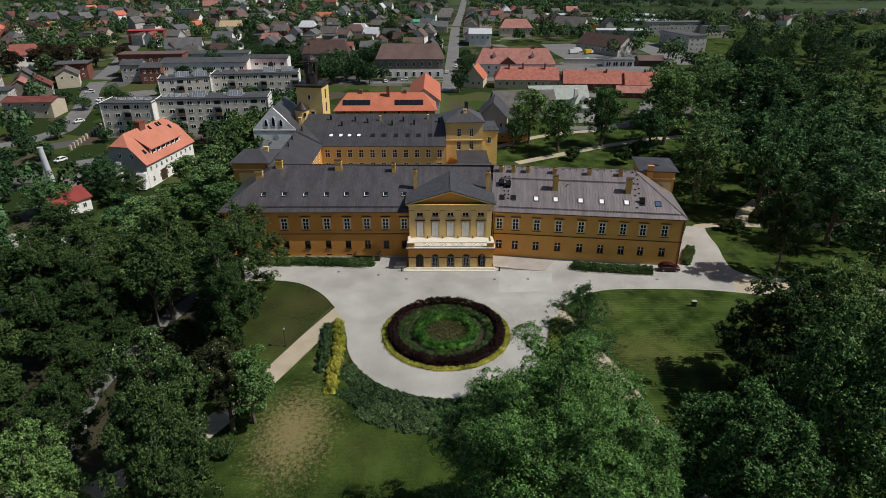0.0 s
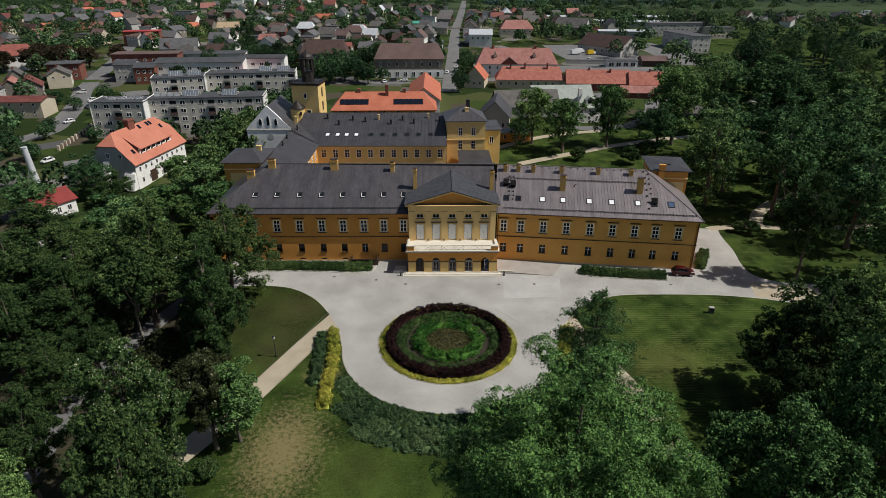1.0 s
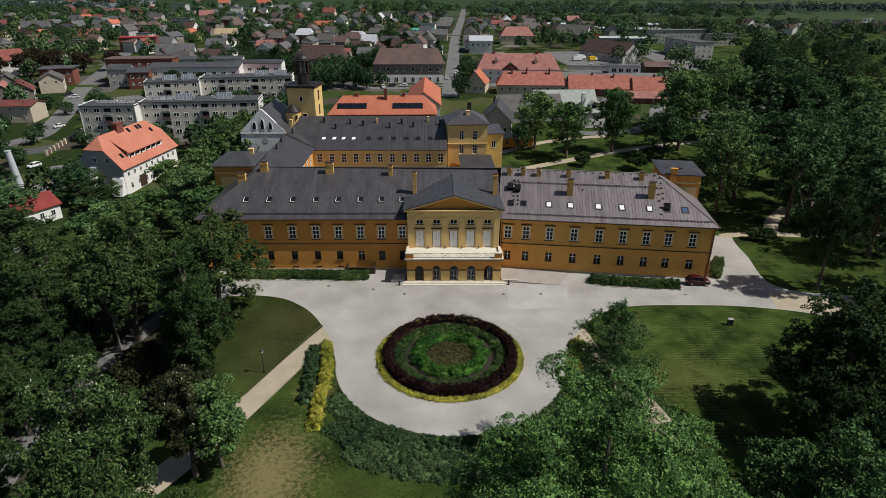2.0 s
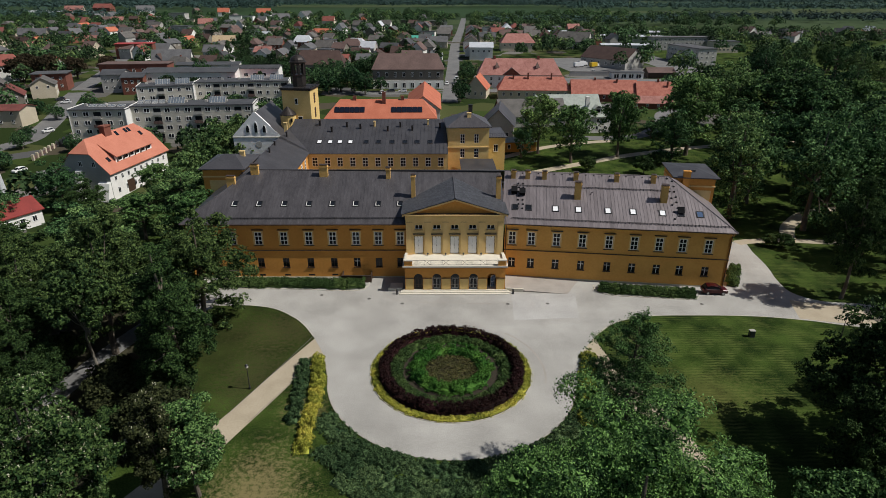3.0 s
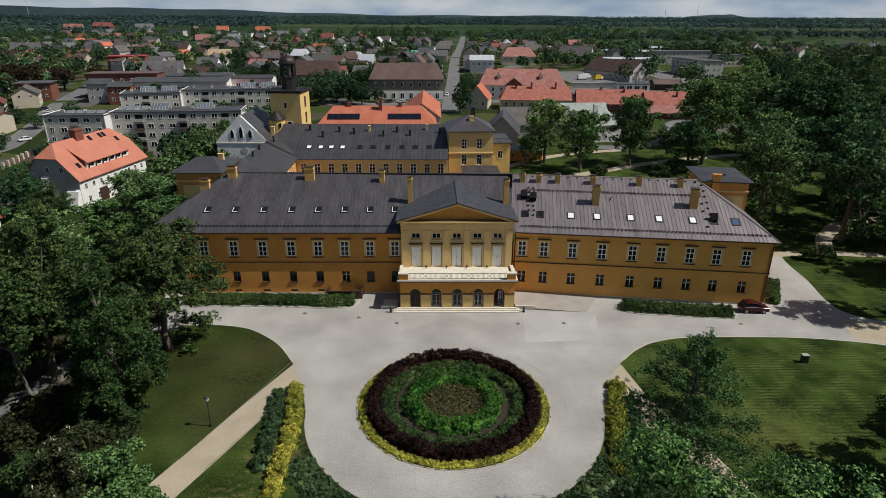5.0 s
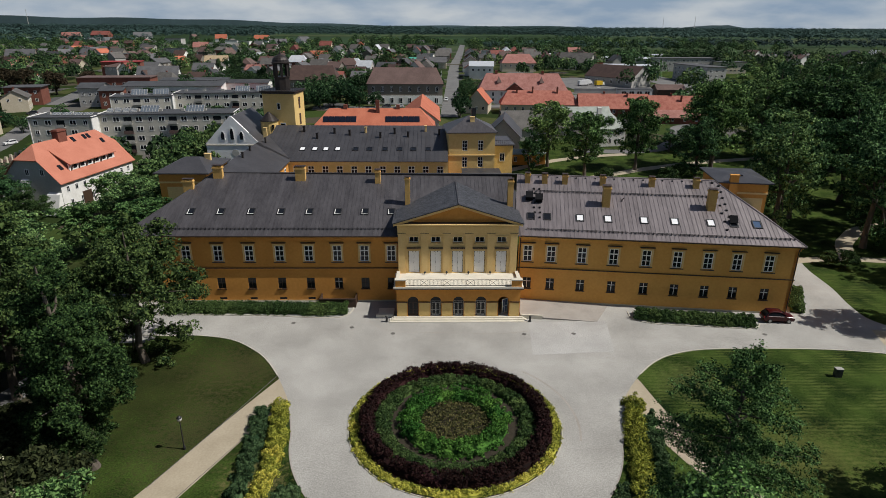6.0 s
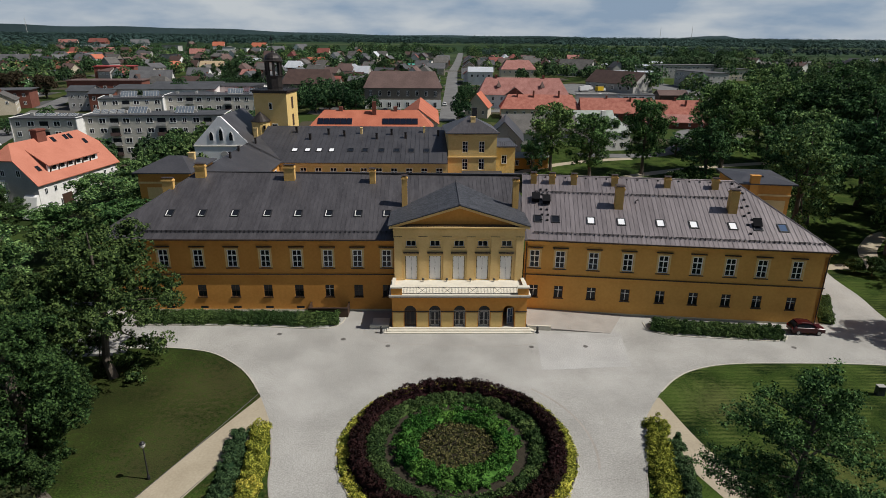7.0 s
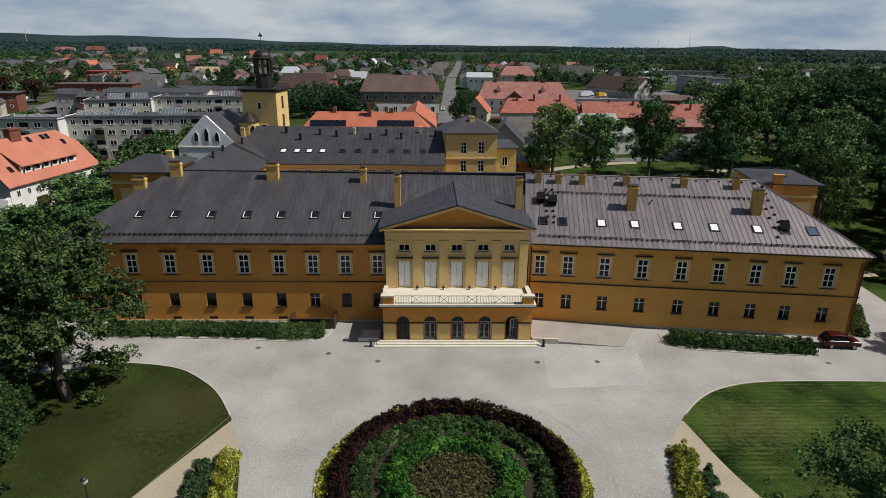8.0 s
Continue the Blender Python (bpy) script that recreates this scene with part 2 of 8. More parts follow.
RUBBER = surf("rubber", (0.012, 0.012, 0.012), (0.025, 0.025, 0.025), 4, 0.9, 0.0)
CHROME = surf("bright_metal", (0.3, 0.3, 0.3), (0.4, 0.4, 0.4), 3, 0.35, 0.0, metal=0.9)
LAMP_RED = surf("red_lamp_glass", (0.35, 0.01, 0.01), (0.45, 0.02, 0.02), 3, 0.2, 0.0)
# far woods: blue of the distant haze mixed into the leaf colour
WOODS_HAZED = leafy("hazed_far_woodland", (0.022, 0.046, 0.042), (0.056, 0.098, 0.086), 0.0, 0.004, each=0.3)
COPPER_DARK = surf("dark_copper", (0.022, 0.018, 0.017), (0.052, 0.043, 0.039), 1.0, 0.45, 0.1, metal=0.4)
# hills on the horizon: haze painted as a blue base colour
RIDGE_HAZE = surf("distant_hills", (0.022, 0.042, 0.046), (0.036, 0.064, 0.070), 0.002, 1.0, 0.0)


def lawn_material():
    """Mown grass with mowing stripes, dry patches and shade painted on the left; open fields far out."""
    m = surf("lawn", (0.004, 0.012, 0.003), (0.050, 0.082, 0.016), 0.16, 0.95, 1.0, fine=34, spec=0.06, lo=0.45, hi=0.72)
    n, l = m.node_tree.nodes, m.node_tree.links
    b = n["Principled BSDF"]
    grass = b.inputs["Base Color"].links[0].from_socket
    geo = n.new("ShaderNodeNewGeometry")
    sep = n.new("ShaderNodeSeparateXYZ")
    l.new(geo.outputs["Position"], sep.inputs[0])
    # mowing stripes
    wave = n.new("ShaderNodeTexWave")
    wave.bands_direction = "Y"
    wave.inputs["Scale"].default_value, wave.inputs["Distortion"].default_value = 0.47, 3.4
    wave.inputs["Detail"].default_value, wave.inputs["Detail Scale"].default_value = 7.0, 2.2
    l.new(geo.outputs["Position"], wave.inputs["Vector"])
    wm = n.new("ShaderNodeMath")
    wm.operation = "MULTIPLY"
    wm.inputs[1].default_value = 0.5
    blot = n.new("ShaderNodeTexNoise")
    blot.inputs["Scale"].default_value, blot.inputs["Detail"].default_value = 0.35, 6.0
    l.new(geo.outputs["Position"], blot.inputs["Vector"])
    part_of = n.new("ShaderNodeMapRange")
    part_of.inputs["From Min"].default_value, part_of.inputs["From Max"].default_value = 0.42, 0.66
    l.new(blot.outputs["Fac"], part_of.inputs["Value"])
    right_lawn = n.new("ShaderNodeMapRange")
    right_lawn.inputs["From Min"].default_value, right_lawn.inputs["From Max"].default_value = 8, 26
    right_lawn.inputs["To Min"].default_value = 0.12
    l.new(sep.outputs["X"], right_lawn.inputs["Value"])
    wa, wb = n.new("ShaderNodeMath"), n.new("ShaderNodeMath")
    wa.operation = wb.operation = "MULTIPLY"
    l.new(wave.outputs["Fac"], wa.inputs[0])
    l.new(part_of.outputs["Result"], wa.inputs[1])
    l.new(wa.outputs[0], wb.inputs[0])
    l.new(right_lawn.outputs["Result"], wb.inputs[1])
    l.new(wb.outputs[0], wm.inputs[0])
    wx = n.new("ShaderNodeMix")
    wx.data_type = "RGBA"
    wx.inputs[7].default_value = (0.125, 0.15, 0.04, 1)
    l.new(wm.outputs[0], wx.inputs[0])
    l.new(grass, wx.inputs[6])
    grass = wx.outputs[2]
    # dry, trodden grass, and shade painted dark over the left lawn
    def dry_or_shade_patch(cx, cy, rx, ry, base, colour, amount):
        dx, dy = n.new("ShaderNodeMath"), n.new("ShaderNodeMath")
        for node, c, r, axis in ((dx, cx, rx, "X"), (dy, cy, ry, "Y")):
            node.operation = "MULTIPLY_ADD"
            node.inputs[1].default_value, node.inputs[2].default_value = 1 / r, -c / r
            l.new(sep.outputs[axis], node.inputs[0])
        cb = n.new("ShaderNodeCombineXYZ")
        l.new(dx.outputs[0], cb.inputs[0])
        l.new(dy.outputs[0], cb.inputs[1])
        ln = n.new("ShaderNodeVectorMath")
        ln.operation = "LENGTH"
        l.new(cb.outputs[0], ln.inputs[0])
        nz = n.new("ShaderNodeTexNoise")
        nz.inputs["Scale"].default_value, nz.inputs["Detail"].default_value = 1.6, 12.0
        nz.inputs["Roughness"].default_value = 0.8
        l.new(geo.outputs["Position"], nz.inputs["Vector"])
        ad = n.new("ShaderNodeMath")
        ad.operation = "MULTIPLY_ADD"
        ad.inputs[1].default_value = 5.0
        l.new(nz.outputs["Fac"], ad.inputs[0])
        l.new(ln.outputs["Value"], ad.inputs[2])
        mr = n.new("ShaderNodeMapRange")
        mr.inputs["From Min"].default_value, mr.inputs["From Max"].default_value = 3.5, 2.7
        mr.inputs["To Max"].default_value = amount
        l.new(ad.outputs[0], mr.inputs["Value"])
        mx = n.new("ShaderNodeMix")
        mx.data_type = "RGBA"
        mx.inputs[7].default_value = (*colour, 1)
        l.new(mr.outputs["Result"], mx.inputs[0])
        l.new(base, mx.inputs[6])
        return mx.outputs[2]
    col = dry_or_shade_patch(-24.5, -58, 6.5, 11, grass, (0.225, 0.182, 0.088), 0.75)
    col = dry_or_shade_patch(-14, -62, 10, 9, col, (0.11, 0.12, 0.035), 0.2)
    # shade of the grove over the left lawn, put into the grass colour
    col = dry_or_shade_patch(-36, -24, 24, 20, col, (0.028, 0.031, 0.010), 0.75)
    col = dry_or_shade_patch(-29, -20, 9, 7, col, (0.085, 0.072, 0.032), 0.3)
    col = dry_or_shade_patch(-31, -34, 6, 11, col, (0.085, 0.078, 0.034), 0.3)
    col = dry_or_shade_patch(29, -24, 6, 5, col, (0.20, 0.20, 0.075), 0.22)
    col = dry_or_shade_patch(34, -38, 11, 7, col, (0.13, 0.13, 0.04), 0.4)
    col = dry_or_shade_patch(-22, -41, 3.5, 4, col, (0.19, 0.16, 0.07), 0.6)
    # gardens, yards and bare soil between the houses
    def band(axis, a, b):
        q = n.new("ShaderNodeMapRange")
        q.inputs["From Min"].default_value, q.inputs["From Max"].default_value = a, b
        l.new(sep.outputs[axis], q.inputs["Value"])
        return q.outputs["Result"]
    def pair(op, a, b):
        q = n.new("ShaderNodeMath")
        q.operation = op
        l.new(a, q.inputs[0])
        l.new(b, q.inputs[1])
        return q.outputs[0]
    town = pair("MAXIMUM", band("Y", 128, 136), pair("MULTIPLY", band("X", -66, -74), band("Y", 8, 20)))
    town = pair("MULTIPLY", town, band("X", 150, 120))
    cells = n.new("ShaderNodeTexVoronoi")
    cells.inputs["Scale"].default_value = 0.085
    cells.inputs["Randomness"].default_value = 0.9
    l.new(geo.outputs["Position"], cells.inputs["Vector"])
    pick = n.new("ShaderNodeSeparateColor")
    l.new(cells.outputs["Color"], pick.inputs[0])
    plots = n.new("ShaderNodeValToRGB")
    plots.color_ramp.interpolation = "CONSTANT"
    for i, (p, c) in enumerate(((0.0, (0.022, 0.036, 0.010)), (0.34, (0.040, 0.062, 0.016)), (0.58, (0.062, 0.072, 0.026)), (0.76, (0.07, 0.06, 0.042)), (0.88, (0.105, 0.10, 0.092)), (0.95, (0.16, 0.152, 0.138)), (0.975, (0.09, 0.09, 0.09)))):
        e = plots.color_ramp.elements[i] if i < 2 else plots.color_ramp.elements.new(p)
        e.position, e.color = p, (*c, 1)
    l.new(pick.outputs[0], plots.inputs[0])
    mt = n.new("ShaderNodeMix")
    mt.data_type = "RGBA"
    l.new(town, mt.inputs[0])
    l.new(col, mt.inputs[6])
    l.new(plots.outputs["Color"], mt.inputs[7])
    col = mt.outputs[2]
    # fields beyond the town
    vor = n.new("ShaderNodeTexVoronoi")
    vmap = n.new("ShaderNodeMapping")
    vmap.inputs["Scale"].default_value = (0.0016, 0.0042, 1)
    l.new(geo.outputs["Position"], vmap.inputs["Vector"])
    l.new(vmap.outputs["Vector"], vor.inputs["Vector"])
    vor.inputs["Scale"].default_value = 1.0
    ramp = n.new("ShaderNodeValToRGB")
    ramp.color_ramp.elements[0].color = (0.026, 0.044, 0.019, 1)
    ramp.color_ramp.elements[1].color = (0.070, 0.088, 0.042, 1)
    mid = ramp.color_ramp.elements.new(0.5)
    mid.color = (0.030, 0.058, 0.026, 1)
    sc = n.new("ShaderNodeSeparateColor")
    l.new(vor.outputs["Color"], sc.inputs[0])
    l.new(sc.outputs[0], ramp.inputs[0])
    far = n.new("ShaderNodeMapRange")
    far.inputs["From Min"].default_value, far.inputs["From Max"].default_value = 520, 760
    l.new(sep.outputs["Y"], far.inputs["Value"])
    mx = n.new("ShaderNodeMix")
    mx.data_type = "RGBA"
    l.new(far.outputs["Result"], mx.inputs[0])
    l.new(col, mx.inputs[6])
    l.new(ramp.outputs["Color"], mx.inputs[7])
    l.new(mx.outputs[2], b.inputs["Base Color"])
    return m


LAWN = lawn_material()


# ---- building blocks ----
def box(bm, x0, y0, z0, x1, y1, z1):
    v = [bm.verts.new(p) for p in ((x0, y0, z0), (x1, y0, z0), (x1, y1, z0), (x0, y1, z0), (x0, y0, z1), (x1, y0, z1), (x1, y1, z1), (x0, y1, z1))]
    for f in ((3, 2, 1, 0), (4, 5, 6, 7), (0, 1, 5, 4), (1, 2, 6, 5), (2, 3, 7, 6), (3, 0, 4, 7)):
        bm.faces.new([v[i] for i in f])
    return v


def poly(bm, points):
    return bm.faces.new([bm.verts.new(p) for p in points])


def tube(bm, points, radii, sides=8):
    """A tapered round bar along points."""
    rings = []
    for i, p in enumerate(points):
        p = Vector(p)
        a = Vector(points[max(i - 1, 0)])
        b = Vector(points[min(i + 1, len(points) - 1)])
        d = (b - a).normalized()
        s = d.orthogonal().normalized()
        t = d.cross(s)
        rings.append([bm.verts.new(p + (s * math.cos(k * math.tau / sides) + t * math.sin(k * math.tau / sides)) * radii[i]) for k in range(sides)])
    for r0, r1 in zip(rings, rings[1:]):
        for k in range(sides):
            bm.faces.new((r0[k], r0[(k + 1) % sides], r1[(k + 1) % sides], r1[k]))
    bm.faces.new(rings[0][::-1])
    bm.faces.new(rings[-1])


def lathe(bm, profile, sides=16, cx=0, cy=0):
    """A turned shape from (radius, z) pairs."""
    rings = [[bm.verts.new((cx + r * math.cos(k * math.tau / sides), cy + r * math.sin(k * math.tau / sides), z)) for k in range(sides)] for r, z in profile]
    for r0, r1 in zip(rings, rings[1:]):
        for k in range(sides):
            bm.faces.new((r0[k], r0[(k + 1) % sides], r1[(k + 1) % sides], r1[k]))
    bm.faces.new(rings[0][::-1])
    bm.faces.new(rings[-1])


def mesh_of(name, bm, *materials):
    bmesh.ops.recalc_face_normals(bm, faces=bm.faces)
    me = bpy.data.meshes.new(name)
    bm.to_mesh(me)
    bm.free()
    for m in materials:
        me.materials.append(m)
    return me


def piece(name, me, parent=None, m=None, label=""):
    """One object on a mesh that others may share."""
    ob = new(name, me)
    if parent:
        ob.parent = parent
    if m is not None:
        ob.matrix_basis = m
    return tagged(ob, label)


def part(name, bm, material, parent=None, label="", m=None):
    return piece(name, mesh_of(name, bm, material), parent, m, label)


def empty(name, m=None):
    ob = new(name)
    ob.empty_display_size = 0.5
    if m is not None:
        ob.matrix_basis = m
    return ob


def quads_mesh(name, verts, material, n=4):
    """A mesh of loose quads (or triangles, n = 3), n rows of verts to each."""
    k = len(verts) // n
    me = bpy.data.meshes.new(name)
    me.vertices.add(n * k)
    me.vertices.foreach_set("co", np.asarray(verts, dtype=np.float32).ravel())
    me.loops.add(n * k)
    me.loops.foreach_set("vertex_index", np.arange(n * k, dtype=np.int32))
    me.polygons.add(k)
    me.polygons.foreach_set("loop_start", np.arange(0, n * k, n, dtype=np.int32))
    me.update(calc_edges=True)
    me.materials.append(material)
    return me


def leaves(rng, at, facing, low, high, spread=0.8, corners=4, wide=0.40):
    """Corners of folded leaf-shaped quads, or plain three-cornered leaves, at points, facing roughly outwards."""
    k = len(at)
    nrm = facing + rng.normal(0, spread, (k, 3))
    nrm /= np.linalg.norm(nrm, axis=1)[:, None] + 1e-9
    a = np.cross(nrm, rng.normal(0, 1, (k, 3)))
    a /= np.linalg.norm(a, axis=1)[:, None] + 1e-9
    b = np.cross(nrm, a)
    s = rng.uniform(low, high, (k, 1))
    if corners == 3:
        return np.stack([at - a * s * 0.6 - b * s * 0.36, at + b * s * 0.55, at + a * s * 0.68 - b * s * 0.3], 1).reshape(-1, 3)
    v = np.empty((k, 4, 3))
    v[:, 0] = at - a * s * 0.62
    v[:, 1] = at + b * s * wide + nrm * s * 0.16
    v[:, 2] = at + a * s * 0.62
    v[:, 3] = at - b * s * wide + nrm * s * 0.16
    return v.reshape(-1, 3)


def unit_vectors(rng, k):
    d = rng.normal(0, 1, (k, 3))
    return d / np.linalg.norm(d, axis=1)[:, None]


def smooth_line(points, steps=6):
    """A rounded line through a few corner points."""
    p = [Vector(q) for q in points]
    out = []
    for i in range(len(p) - 1):
        a, b, c, d = p[max(i - 1, 0)], p[i], p[i + 1], p[min(i + 2, len(p) - 1)]
        for k in range(steps):
            t = k / steps
            out.append(0.5 * ((2 * b) + (c - a) * t + (2 * a - 5 * b + 4 * c - d) * t * t + (3 * b - a - 3 * c + d) * t ** 3))
    out.append(p[-1])
    return out


def gz(y):
    """The ground's height: level round the palace, rising gently through the town."""
    return float(np.interp(y, [45, 200, 450, 900], [0, 6, 11, 14]))


def ribbon(bm, line, width, z0, z1):
    """A flat band of some height along a line in the plan."""
    left, right = [], []
    for i, p in enumerate(line):
        d = (line[min(i + 1, len(line) - 1)] - line[max(i - 1, 0)]).to_2d().normalized()
        s = Vector((-d.y, d.x)) * width / 2
        left.append(p.to_2d() + s)
        right.append(p.to_2d() - s)
    rows = [[bm.verts.new((*q, z + gz(q.y))) for q in side] for side, z in ((left, z0), (left, z1), (right, z1), (right, z0))]
    for i in range(len(line) - 1):
        for r0, r1 in ((0, 1), (1, 2), (2, 3)):
            bm.faces.new((rows[r0][i], rows[r0][i + 1], rows[r1][i + 1], rows[r1][i]))
    for i in (0, -1):
        bm.faces.new([r[i] for r in rows])


def pierced_wall(bm, length, z0, z1, thick, holes):
    """A wall along x with its face at y = 0, pierced by holes (x0, x1, z0, z1)."""
    xs = sorted({0, length, *(v for h in holes for v in h[:2])})
    zs = sorted({z0, z1, *(v for h in holes for v in h[2:])})
    def solid(i, k):
        if not (0 <= i < len(xs) - 1 and 0 <= k < len(zs) - 1):
            return False
        x, z = (xs[i] + xs[i + 1]) / 2, (zs[k] + zs[k + 1]) / 2
        return not any(h[0] < x < h[1] and h[2] < z < h[3] for h in holes)
    for i in range(len(xs) - 1):
        for k in range(len(zs) - 1):
            if not solid(i, k):
                continue
            a, b, c, d = xs[i], xs[i + 1], zs[k], zs[k + 1]
            poly(bm, ((a, 0, c), (b, 0, c), (b, 0, d), (a, 0, d)))
            poly(bm, ((a, thick, c), (b, thick, c), (b, thick, d), (a, thick, d)))
            for ok, q in ((solid(i - 1, k), ((a, 0, c), (a, 0, d), (a, thick, d), (a, thick, c))), (solid(i + 1, k), ((b, 0, c), (b, 0, d), (b, thick, d), (b, thick, c))),
                          (solid(i, k - 1), ((a, 0, c), (b, 0, c), (b, thick, c), (a, thick, c))), (solid(i, k + 1), ((a, 0, d), (b, 0, d), (b, thick, d), (a, thick, d)))):
                if not ok:
                    poly(bm, q)
    bmesh.ops.remove_doubles(bm, verts=bm.verts, dist=0.001)


def slab(bm, corners, thick):
    """A sloping sheet with thickness, from its upper corners."""
    top = [bm.verts.new(c) for c in corners]
    low = [bm.verts.new((c[0], c[1], c[2] - thick)) for c in corners]
    bm.faces.new(top)
    bm.faces.new(low[::-1])
    for i in range(len(corners)):
        j = (i + 1) % len(corners)
        bm.faces.new((top[i], low[i], low[j], top[j]))


# ---- ground, drives and paths ----
bm = bmesh.new()
gx = [-4900, -3600, -2400, -1500, -800, -400, -200, -100, 0, 100, 200, 400, 800, 1500, 2400, 3600, 4900]
gy = [-900, -500, -250, -120, -60, 0, 45, 70, 95, 120, 150, 175, 200, 240, 280, 325, 370, 410, 450, 540, 630, 720, 810, 900, 1300, 1900, 2600, 3400, 4100, 4900]
rows_g = [[bm.verts.new((x, y, gz(y))) for x in gx] for y in gy]
for r0, r1 in zip(rows_g, rows_g[1:]):
    for i in range(len(gx) - 1):
        bm.faces.new((r0[i], r0[i + 1], r1[i + 1], r1[i]))
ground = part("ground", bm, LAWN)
tagged(ground, "mown park lawn running out into open green fields", "ground", kind="structure")

BED = Vector((-1.65, -32.0))
ROUND = Vector((-1.6, -32.6))
CIRCLE = 18.2
left_kerb = smooth_line([(-75, -9.0, 0), (-55, -10.6, 0), (-43, -11.5, 0), (-38.5, -11.4, 0), (-32.9, -12.7, 0), (-28.6, -15.9, 0), (-26.2, -18.7, 0), (-24.1, -22.1, 0)])
right_kerb = smooth_line([(22.7, -22.2, 0), (25.5, -19.3, 0), (28.8, -17.2, 0), (33.7, -15.9, 0), (41.8, -15.7, 0), (52, -16.1, 0), (60.4, -17.6, 0), (67.2, -19.6, 0), (80, -22.6, 0), (120, -35, 0)])
arc = [Vector((ROUND.x + CIRCLE * math.cos(radians(a)), ROUND.y + CIRCLE * math.sin(radians(a)), 0)) for a in range(189, 350, 3)]
drive_out = smooth_line([(120, -25, 0), (86, -14.8, 0), (74, -11.7, 0), (67.3, -10.6, 0), (63.6, -7.2, 0), (63.6, -2, 0), (65.0, 5, 0), (65.6, 12, 0), (66.6, 17, 0)])
left_edge = [Vector((x, y, 0)) for x, y in ((-22.7, -25), (-21.4, -27.8), (-20.4, -31.4), (-19.7, -34.2))]
right_edge = [Vector((x, y, 0)) for x, y in ((17.1, -34.0), (18.2, -30.8), (19.1, -27.4), (20.8, -24.8))]
outline = left_kerb + left_edge + arc + right_edge + right_kerb + drive_out
outline += [Vector(p) for p in ((62.2, 18, 0), (59.2, 12, 0), (56.6, 7, 0), (53, 0.5, 0), (50, 4, 0), (9, 3, 0), (-54, 3, 0), (-75, 3, 0))]
bm = bmesh.new()
top = [bm.verts.new((p.x, p.y, 0.03)) for p in outline]
bm.faces.new(top)
forecourt = part("forecourt", bm, GRAVEL)
tagged(forecourt, "pale grey gravelled and paved forecourt before the palace", "forecourt", kind="structure")

PATHS = (
    ("sandy_path", SAND, 3.9, 0.022, [(-21.9, -23.6), (-25.7, -32.0), (-30.2, -42.6), (-35.2, -53.5), (-42, -64), (-54, -74), (-60, -86)]),
    ("sandy_path", SAND, 3.7, 0.022, [(20.3, -23.6), (22.0, -33.0), (26.2, -45.0), (28.2, -57), (30, -75), (30, -100)]),
    ("sandy_path", SAND, 3.0, 0.022, [(14, 84), (22, 90), (34, 99), (48, 105), (60, 108)]),
    ("sandy_path", SAND, 3.2, 0.024, [(24, 70), (34, 75.5), (50, 84), (64, 91), (90, 100), (130, 108)]),
    ("sandy_drive", SAND, 7.0, 0.036, [(60.5, -13.6), (66, -15.0), (74, -16.6), (86, -19.6), (104, -24.8), (124, -31)]),
    ("sandy_path", SAND, 2.6, 0.034, [(64.4, 17.2), (68, 18.2), (77, 18.6), (90, 17.6), (120, 20)]),
    ("sandy_path", SAND, 3.2, 0.026, [(77, 18.6), (84, 30), (100, 40), (150, 46)]),
    ("grey_path", ASPHALT, 3.6, 0.028, [(-58, -80), (-56.4, -61), (-58.4, -50), (-57.6, -40), (-55, -26), (-51, -13)]),
    ("grey_path", GRAVEL, 8.0, 0.024, [(-112, 10), (-92, 6), (-74, -3), (-58, -9), (-44, -9.5)]),
    ("grey_path", GRAVEL, 5.0, 0.026, [(-110, -40), (-92, -24), (-80, -8), (-76, -2)]),
    ("town_street", ASPHALT, 7.8, 0.02, [(3, 175), (3.6, 192), (7.5, 281), (14, 438), (24, 589), (42, 900)]),
    ("town_street", ASPHALT, 9.0, 0.024, [(-60, 197), (-20, 198), (20, 204), (60, 206), (130, 196)]),
    ("town_street", ASPHALT, 8.5, 0.026, [(-190, 64), (-166, 84), (-152, 104), (-154, 122), (-165, 156), (-177, 186), (-208, 290), (-250, 420)]),
    ("town_street", ASPHALT, 5.5, 0.023, [(44, 113), (62, 112), (76, 118), (88, 136), (98, 156), (126, 160), (150, 150)]),
    ("town_street", ASPHALT, 6.0, 0.022, [(-420, 560), (-250, 590), (-120, 560), (10, 520)]),
    ("town_street", ASPHALT, 6.0, 0.021, [(-150, 700), (-180, 560), (-120, 430)]),
)
for name, material, width, z, pts in PATHS:
    bm = bmesh.new()
    ribbon(bm, smooth_line([(*p, 0) for p in pts], 8), width, -0.02, z)
    what = {"sandy_path": "sandy park path", "sandy_drive": "sandy gravel drive leading off through the park", "grey_path": "worn grey park path under the trees", "town_street": "grey asphalt street through the town"}[name]
    tagged(part(name, bm, material), what, "street" if name == "town_street" else "path", kind="structure")
for pts, width, what in (([(64, 238), (100, 236), (134, 232)], 20, "pale paved yard behind the long red-roofed building"), ([(150, 250), (152, 300), (146, 350)], 24, "grey asphalt yard before the offices"), ([(60, 170), (92, 165), (116, 166)], 9, "pale yard before the row houses"), ([(112, 246), (106, 270), (102, 300), (100, 340)], 52, "grey concrete yard between sheds"), ([(-113, 53), (-116, 60), (-124, 74)], 5.5, "grey paved yard beside a villa"), ([(-150, 176), (-128, 128), (-60, 134)], 13, "pale paved yard between apartment blocks")):
    bm = bmesh.new()
    ribbon(bm, smooth_line([(*p, 0) for p in pts], 6), width, -0.02, 0.016)
    tagged(part("yard_pavement", bm, ASPHALT), what, "yard", kind="structure")

